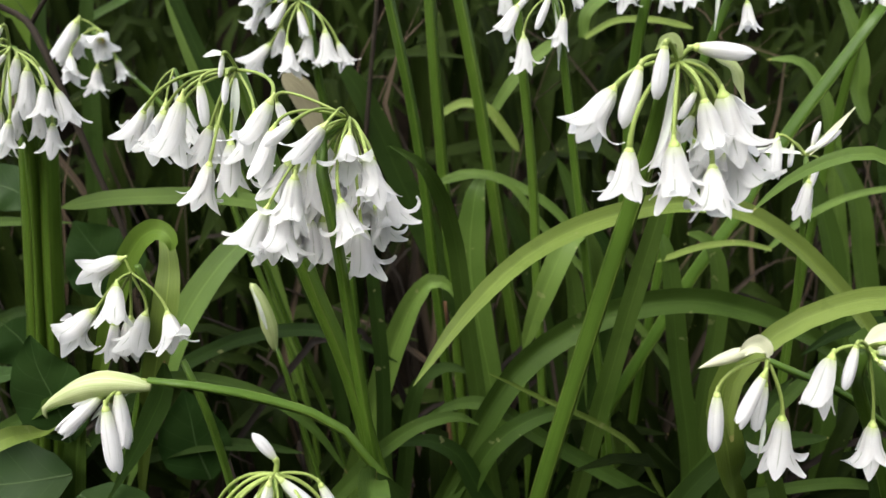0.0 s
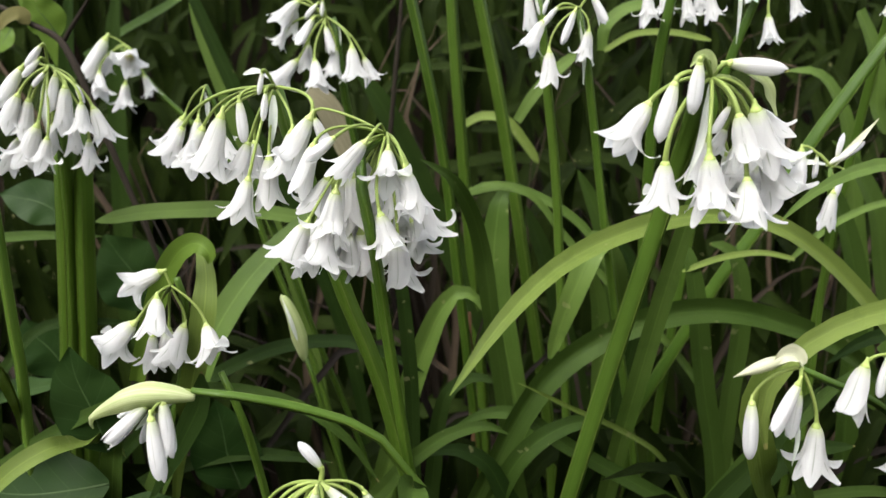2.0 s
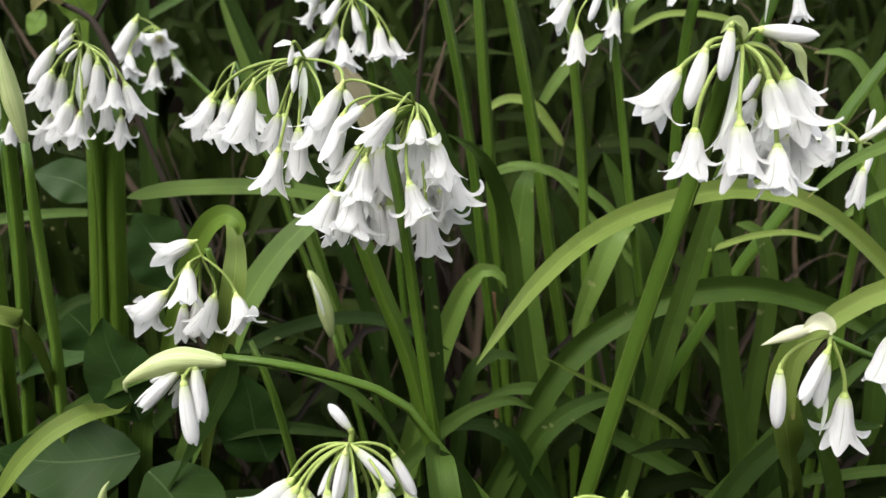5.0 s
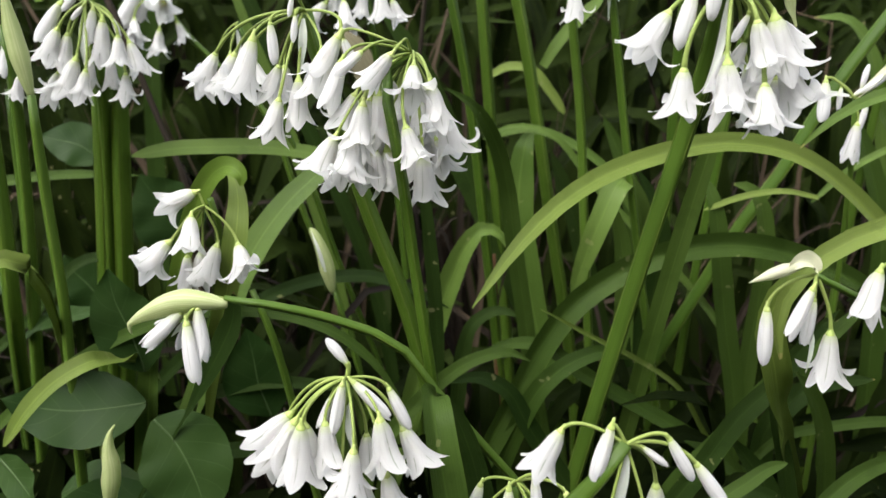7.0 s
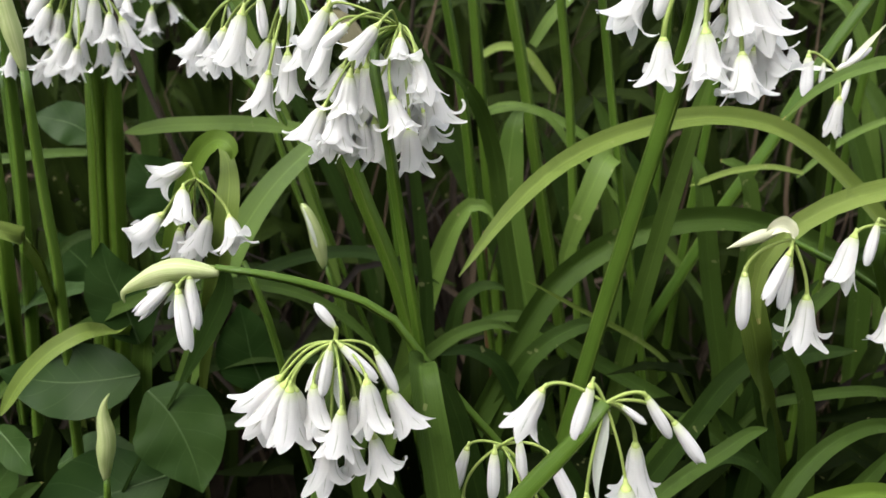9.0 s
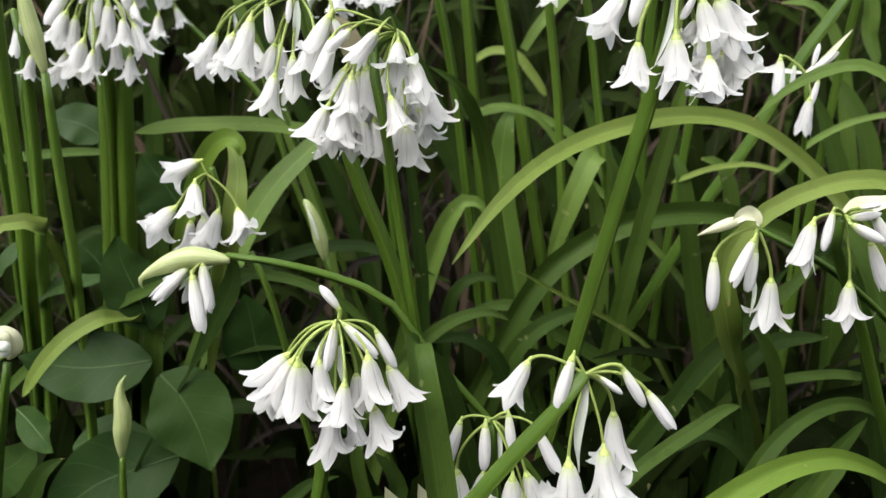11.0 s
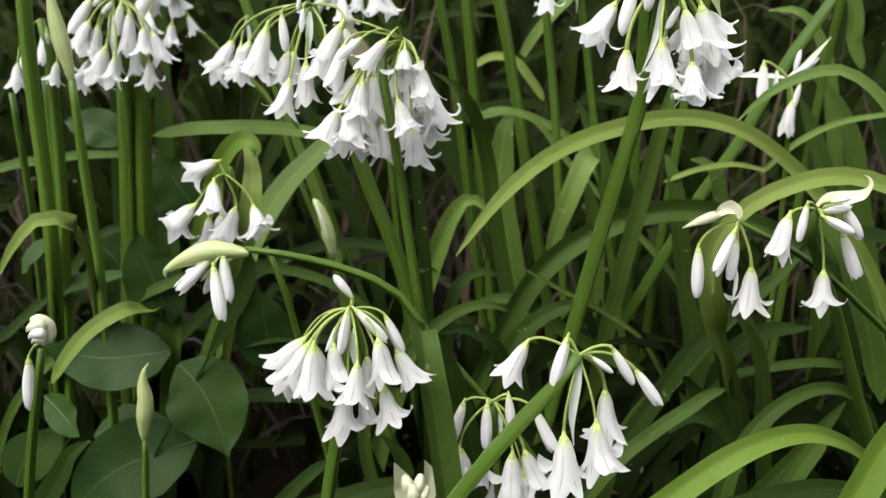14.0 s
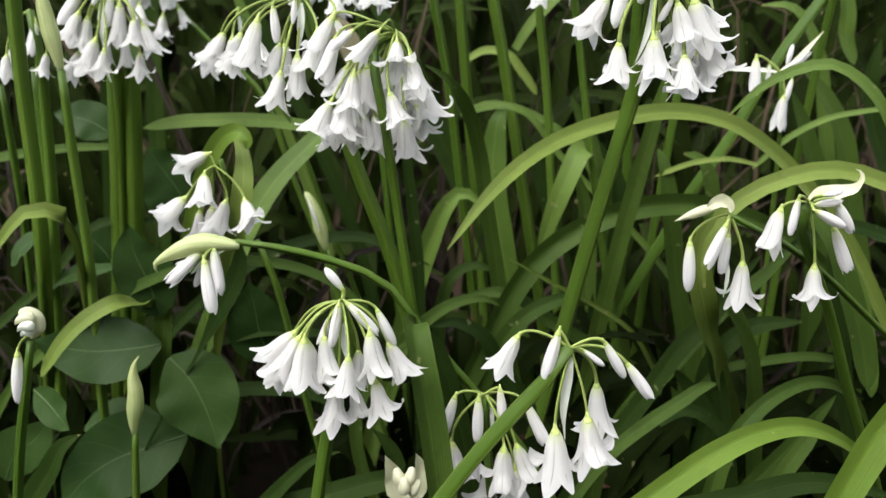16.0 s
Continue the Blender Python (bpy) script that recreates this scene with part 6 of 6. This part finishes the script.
strap_leaf("dead tan leaf leaning behind the umbel", [(-0.0384, 0.4050, 0.2760), (-0.0503, 0.4050, 0.3061), (-0.0590, 0.4050, 0.3223), (-0.0662, 0.4050, 0.3289)], 0.01314, TAN, fold=0.2)

strap_leaf("narrow leaf lying across the shaded gap", [(0.1041, 0.2620, 0.1719), (0.1175, 0.2620, 0.1861), (0.1365, 0.2620, 0.1909), (0.1557, 0.2620, 0.1930), (0.1729, 0.2640, 0.1898)], 0.00420, LEAF_MID, fold=0.2)
strap_leaf("narrow leaf hanging into the shaded gap", [(0.1118, 0.2500, 0.2268), (0.1176, 0.2490, 0.2161), (0.1230, 0.2480, 0.2040), (0.1261, 0.2470, 0.1916), (0.1261, 0.2460, 0.1799)], 0.00620, LEAF_MID, fold=0.3, profile=BLUNT)
strap_leaf("dark leaf bending down in the shaded gap", [(0.0806, 0.2220, 0.1836), (0.0900, 0.2220, 0.1890), (0.0983, 0.2220, 0.1865), (0.1056, 0.2220, 0.1791), (0.1108, 0.2220, 0.1706)], 0.00520, LEAF_DARK, fold=0.3)
strap_leaf("dark upright leaf in the shaded gap", [(0.0900, 0.2400, -0.0050), (0.1189, 0.2420, 0.1450), (0.1148, 0.2420, 0.1668), (0.1107, 0.2430, 0.1872), (0.1054, 0.2440, 0.2071), (0.1024, 0.2450, 0.2178)], 0.00720, LEAF_DARK, fold=0.3)
strap_leaf("mid-green leaf slanting under the bright one", [(0.1111, 0.1960, 0.1588), (0.1185, 0.1980, 0.1723), (0.1260, 0.2000, 0.1841), (0.1323, 0.2020, 0.1922)], 0.00620, LEAF_MID, fold=0.3)
strap_leaf("pale pointed leaf hanging beside the cream bract", [(0.1476, 0.2360, 0.2504), (0.1558, 0.2340, 0.2351), (0.1610, 0.2320, 0.2172), (0.1642, 0.2300, 0.2013), (0.1662, 0.2290, 0.1907)], 0.00700, LEAF, fold=0.3)
strap_leaf("broad upright leaf folded at its top", [(0.1180, 0.3300, -0.0050), (0.1230, 0.3300, 0.1687), (0.1158, 0.3300, 0.2026), (0.1111, 0.3300, 0.2295), (0.1081, 0.3300, 0.2477), (0.1048, 0.3310, 0.2626), (0.1021, 0.3340, 0.2699)], 0.00960, LEAF_MID, fold=0.25, profile=BLUNT)
strap_leaf("rounded leaf nodding behind the narrow blade", [(0.1370, 0.3500, -0.0050), (0.1356, 0.3500, 0.1883), (0.1374, 0.3500, 0.2226), (0.1363, 0.3500, 0.2419), (0.1327, 0.3500, 0.2553), (0.1263, 0.3500, 0.2632), (0.1198, 0.3500, 0.2645)], 0.00920, LEAF_MID, fold=0.25, profile=BLUNT)
strap_leaf("dark leaf slanting up through the shaded gap", [(0.0750, 0.2500, -0.0050), (0.0781, 0.2520, 0.1751), (0.0920, 0.2520, 0.1924), (0.1074, 0.2530, 0.2131), (0.1237, 0.2540, 0.2290), (0.1404, 0.2550, 0.2457)], 0.00750, LEAF_MID, fold=0.2)
strap_leaf("wide leaf arching low beside the flowering stems", [(-0.0050, 0.2750, 0.0300), (-0.0358, 0.2720, 0.1761), (-0.0246, 0.2700, 0.1912), (-0.0117, 0.2680, 0.2060), (0.0027, 0.2670, 0.2161), (0.0140, 0.2680, 0.2178), (0.0220, 0.2700, 0.2134)], 0.00620, LEAF_MID, fold=0.35)
strap_leaf("shaded leaf arching low behind the stout stem", [(0.0300, 0.2900, 0.0300), (0.0132, 0.2840, 0.1610), (0.0196, 0.2820, 0.1798), (0.0284, 0.2810, 0.1977), (0.0407, 0.2810, 0.2083), (0.0526, 0.2820, 0.2120), (0.0630, 0.2840, 0.2080)], 0.00820, LEAF_MID, fold=0.4)
strap_leaf("upright leaf with a dulled surface behind the arch", [(0.0750, 0.3700, -0.0050), (0.0780, 0.3620, 0.1440), (0.0763, 0.3610, 0.1825), (0.0747, 0.3600, 0.2158), (0.0710, 0.3580, 0.2393), (0.0646, 0.3550, 0.2566)], 0.01000, LEAF, fold=0.3)

# ---- broad leaves low in front ----
broad_leaf("broad oval leaf of a creeping plant, dull green", [(-0.1240, 0.2620, 0.1989), (-0.1364, 0.2590, 0.1982), (-0.1519, 0.2560, 0.1986), (-0.1655, 0.2530, 0.2025), (-0.1717, 0.2500, 0.2064)], 0.02983, face=(0, -0.75, 0.65))
broad_leaf("broad oval leaf with pale veins", [(-0.1176, 0.2520, 0.1974), (-0.1107, 0.2500, 0.1908), (-0.1043, 0.2470, 0.1808), (-0.0996, 0.2440, 0.1691), (-0.0973, 0.2410, 0.1607)], 0.03350, face=(0.15, -0.8, 0.5))
broad_leaf("large broad leaf in deep shade", [(-0.1148, 0.2550, 0.1591), (-0.1287, 0.2513, 0.1558), (-0.1449, 0.2475, 0.1512), (-0.1593, 0.2438, 0.1411), (-0.1661, 0.2400, 0.1324)], 0.03645, face=(0, -0.8, 0.5))
broad_leaf("folded broad leaf standing upright", [(-0.1227, 0.2620, 0.2120), (-0.1265, 0.2620, 0.2273), (-0.1312, 0.2620, 0.2422), (-0.1321, 0.2620, 0.2524)], 0.02451, face=(0.2, -0.9, 0.3))
broad_leaf("broad leaf curled at its margin", [(-0.1669, 0.2350, 0.1915), (-0.1595, 0.2300, 0.1878), (-0.1524, 0.2250, 0.1831), (-0.1478, 0.2200, 0.1818)], 0.01329, face=(0.3, -0.9, 0.0))
broad_leaf("broad leaf under the drooping sheath", [(-0.0859, 0.3000, 0.1728), (-0.0904, 0.3000, 0.1876), (-0.0921, 0.3000, 0.2021), (-0.0939, 0.3000, 0.2134)], 0.02936, face=(0, -0.9, 0.4))
broad_leaf("grey-green broad leaf behind the stems", [(-0.1890, 0.4000, 0.2653), (-0.2007, 0.4000, 0.2732), (-0.2130, 0.4000, 0.2764), (-0.2207, 0.4000, 0.2780)], 0.02376, face=(0, -0.8, 0.5))
broad_leaf("dark glossy broad leaf behind the twig", [(-0.1424, 0.3800, 0.2244), (-0.1502, 0.3800, 0.2406), (-0.1582, 0.3800, 0.2532), (-0.1634, 0.3800, 0.2619)], 0.03703, face=(0.1, -0.8, 0.5))
strap_leaf("blurred yellow-green leaf behind the twig", [(-0.2433, 0.5500, 0.3311), (-0.2528, 0.5500, 0.3579), (-0.2600, 0.5500, 0.3719), (-0.2638, 0.5500, 0.3840)], 0.01713, LEAF_FRESH, fold=0.2)
broad_leaf("dark broad leaf between the stems", [(-0.1789, 0.3600, 0.1981), (-0.1865, 0.3600, 0.2110), (-0.1944, 0.3600, 0.2205), (-0.1965, 0.3600, 0.2268)], 0.02720, face=(0, -0.8, 0.5))
broad_leaf("pale broad leaf behind the bud knot", [(-0.2035, 0.3000, 0.2219), (-0.1970, 0.3000, 0.2301), (-0.1911, 0.3000, 0.2342), (-0.1849, 0.3000, 0.2410)], 0.01560)
broad_leaf("small broad leaf in the shade", [(-0.1950, 0.3100, 0.2040), (-0.1813, 0.3067, 0.2139), (-0.1660, 0.3033, 0.2179), (-0.1524, 0.3000, 0.2218)], 0.01328)
broad_leaf("dark broad leaf at the clump's foot", [(-0.1661, 0.2700, 0.1533), (-0.1536, 0.2667, 0.1609), (-0.1372, 0.2633, 0.1613), (-0.1238, 0.2600, 0.1590)], 0.02010)
broad_leaf("dark broad leaf at the shaded edge", [(-0.1880, 0.2400, 0.1464), (-0.1811, 0.2400, 0.1600), (-0.1732, 0.2400, 0.1654), (-0.1647, 0.2400, 0.1759)], 0.02115, face=(0, -0.85, 0.2))
broad_leaf("yellow-green rounded leaf behind the twig", [(-0.2123, 0.4700, 0.3521), (-0.2160, 0.4680, 0.3600), (-0.2214, 0.4660, 0.3683), (-0.2255, 0.4650, 0.3753)], 0.02100, face=(0.2, -0.9, 0.3), material=LEAF_FRESH)
broad_leaf("small yellow-green leaf beside the twig", [(-0.2426, 0.4800, 0.3568), (-0.2463, 0.4780, 0.3507), (-0.2508, 0.4760, 0.3430)], 0.01400, face=(-0.2, -0.9, 0.3), material=LEAF_FRESH)

TWIG_LINE = [(-0.2077, 0.4000, 0.3674), (-0.1936, 0.3957, 0.3602), (-0.1783, 0.3914, 0.3527), (-0.1713, 0.3871, 0.3427), (-0.1618, 0.3829, 0.3198), (-0.1483, 0.3786, 0.2831), (-0.1386, 0.3743, 0.2594), (-0.1314, 0.3700, 0.2353)]
TWIG_FORK = [(-0.1788, 0.3950, 0.3506), (-0.1733, 0.3933, 0.3577), (-0.1650, 0.3917, 0.3678), (-0.1565, 0.3900, 0.3801)]
TWIG_LEAF = [(-0.1914, 0.3920, 0.3595), (-0.1950, 0.3907, 0.3633), (-0.1997, 0.3893, 0.3617), (-0.2045, 0.3880, 0.3558)]
h = flowering_stem("stout smooth green leek stem", [(-0.2388, 0.3773, -0.0050), (-0.2263, 0.3565, 0.1127), (-0.1996, 0.3120, 0.1671), (-0.1817, 0.2820, 0.2038), (-0.1689, 0.2620, 0.2398), (-0.1671, 0.2620, 0.2778), (-0.1667, 0.2620, 0.3090), (-0.1648, 0.2620, 0.3486), (-0.1630, 0.2620, 0.3796), (-0.1620, 0.2620, 0.4124)], 0.00287, material=STALK_FRESH)
STICK_LINE = [(-0.0201, 0.4300, 0.3769), (-0.0220, 0.4280, 0.3548), (-0.0246, 0.4260, 0.3295), (-0.0273, 0.4240, 0.3006), (-0.0295, 0.4220, 0.2739), (-0.0310, 0.4200, 0.2465)]
twig = thing("twig", TWIG_LINE[-1], "bare dark brown twig leaning through the clump", "twig")
part("main_stalk", mesh_of("main_stalk", tube(from_base(TWIG_LINE, TWIG_LINE[-1]), [(0, 0.0012), (0.3, 0.0017), (1, 0.0011)], 30, 8), TWIG), twig)
part("side_shoot", mesh_of("side_shoot", tube(from_base(TWIG_FORK, TWIG_LINE[-1]), [(0, 0.0012), (1, 0.0006)], 14, 7), TWIG), twig)

part("leaf", mesh_of("leaf", blade(from_base(TWIG_LEAF, TWIG_LINE[-1]), 0.011, OVATE, 16, 0.3, 0.0003), WITHERED), twig, "small withered olive-brown leaf")

stick = thing("dead_stalk", STICK_LINE[-1], "straight dark dead stalk standing among the leaves", "twig")
part("stalk", mesh_of("stalk", tube(from_base(STICK_LINE, STICK_LINE[-1]), [(0, 0.0009), (0.5, 0.0013), (1, 0.0016)], 24, 8), TWIG), stick)

CANE_LINE = [(0.024, 0.378, -0.005), (0.0187, 0.377, 0.10), (0.0134, 0.377, 0.20), (0.0125, 0.378, 0.222)]
cane = thing("dead_stalk", CANE_LINE[0], "dry reddish-brown cane standing among the leaves", "twig")
part("stalk", mesh_of("stalk", tube(from_base(CANE_LINE, CANE_LINE[0]), [(0, 0.0019), (0.6, 0.0016), (1, 0.0011)], 18, 9), CANE), cane)

for label, line, wide in (
    ("fallen reddish-brown leaf on the dark soil", ((0.052, 0.262, 0.128), (0.066, 0.262, 0.131), (0.082, 0.263, 0.128)), 0.009),
    ("fallen brown leaf curled at its edge", ((0.030, 0.300, 0.120), (0.040, 0.302, 0.128), (0.048, 0.300, 0.130)), 0.008),
):
    litter = new("dead_leaf", mesh_of("dead_leaf", blade(from_base(line, line[0]), wide, OVATE, 14, 0.5, 0.0004, (0, 40), (0, -0.8, 0.6)), LITTER))
    litter.location = line[0]
    tagged(litter, label, "dead leaf")

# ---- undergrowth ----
mass("far_strap_leaves", "dense strap leaves of the same plant growing up the bank, greens darkened for shade", 3, 1300, ((-1.0, 1.0), (0.55, 1.9)), (0.14, 0.34), (0.010, 0.019), (0.05, 0.22), LEAF_FAR)
mass("rear_strap_leaves", "strap leaves filling the back of the clump, coloured dark for shade", 4, 170, ((-0.8, 0.8), (0.44, 0.62)), (0.08, 0.2), (0.008, 0.016), (0.04, 0.16), LEAF_FAR)
# dark-coloured filler leaves that stand in for the shade at the clump's foot
mass("shaded_strap_leaves", "strap leaves crowded low in the clump, coloured dark for its shade", 9, 60, ((-0.45, 0.5), (0.275, 0.36)), (0.11, 0.19), (0.008, 0.014), (0.03, 0.12), LEAF_MASS)
# runs forward out of view; added to keep light off the soil
mass("low_strap_leaves", "low dark-coloured leaves between the stems, added to shade the soil", 5, 620, ((-0.9, 0.9), (-0.05, 0.5)), (0.05, 0.15), (0.007, 0.013), (0.03, 0.14), LEAF_MASS)
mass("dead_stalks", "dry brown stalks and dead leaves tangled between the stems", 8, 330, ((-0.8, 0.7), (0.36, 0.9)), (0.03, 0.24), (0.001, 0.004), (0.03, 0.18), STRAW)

rng, lots = random.Random(52), []
for _ in range(75):  # dry stems and grass caught upright and aslant behind the clump
    x, y = rng.uniform(-0.42, 0.36), rng.uniform(0.47, 0.66)
    a, lean, high = rng.uniform(0, 6.28), rng.uniform(0.03, 0.22), rng.uniform(0.16, 0.44)
    dx, dy, z = math.cos(a) * lean, 0.3 * math.sin(a) * lean, ground_height(x, y)
    sway = rng.uniform(-0.02, 0.02)
    line = [(x, y, z - 0.01), (x + 0.3 * dx + sway, y + 0.3 * dy, z + 0.45 * high), (x + 0.65 * dx - sway, y + 0.65 * dy, z + 0.8 * high), (x + dx, y + dy, z + high * rng.uniform(0.75, 1.0))]
    lots.append(blade(line, rng.choice((0.0014, 0.0018, 0.0024, 0.0036, 0.0060)), TAPER, 12, 0.6, 0.0004, (rng.uniform(-60, 60), rng.uniform(-60, 60)), across_count=3))
tagged(new("dry_grass", mesh_of("dry_grass", merged(lots), DRY)), "dry brown grass and dead stems behind the clump", "undergrowth", kind="stuff")

# the same plants go on along the bank at both sides
rng, lots = random.Random(31), []
while len(lots) < 1100:
    x, y = rng.uniform(-2.4, 2.4), rng.uniform(-0.1, 1.9)
    if abs(x) > 0.55 + 0.8 * max(y, 0.0):
        lots.append(mass_leaf(rng, x, y, rng.uniform(0.12, 0.3), rng.uniform(0.05, 0.2), rng.uniform(0.010, 0.018)))
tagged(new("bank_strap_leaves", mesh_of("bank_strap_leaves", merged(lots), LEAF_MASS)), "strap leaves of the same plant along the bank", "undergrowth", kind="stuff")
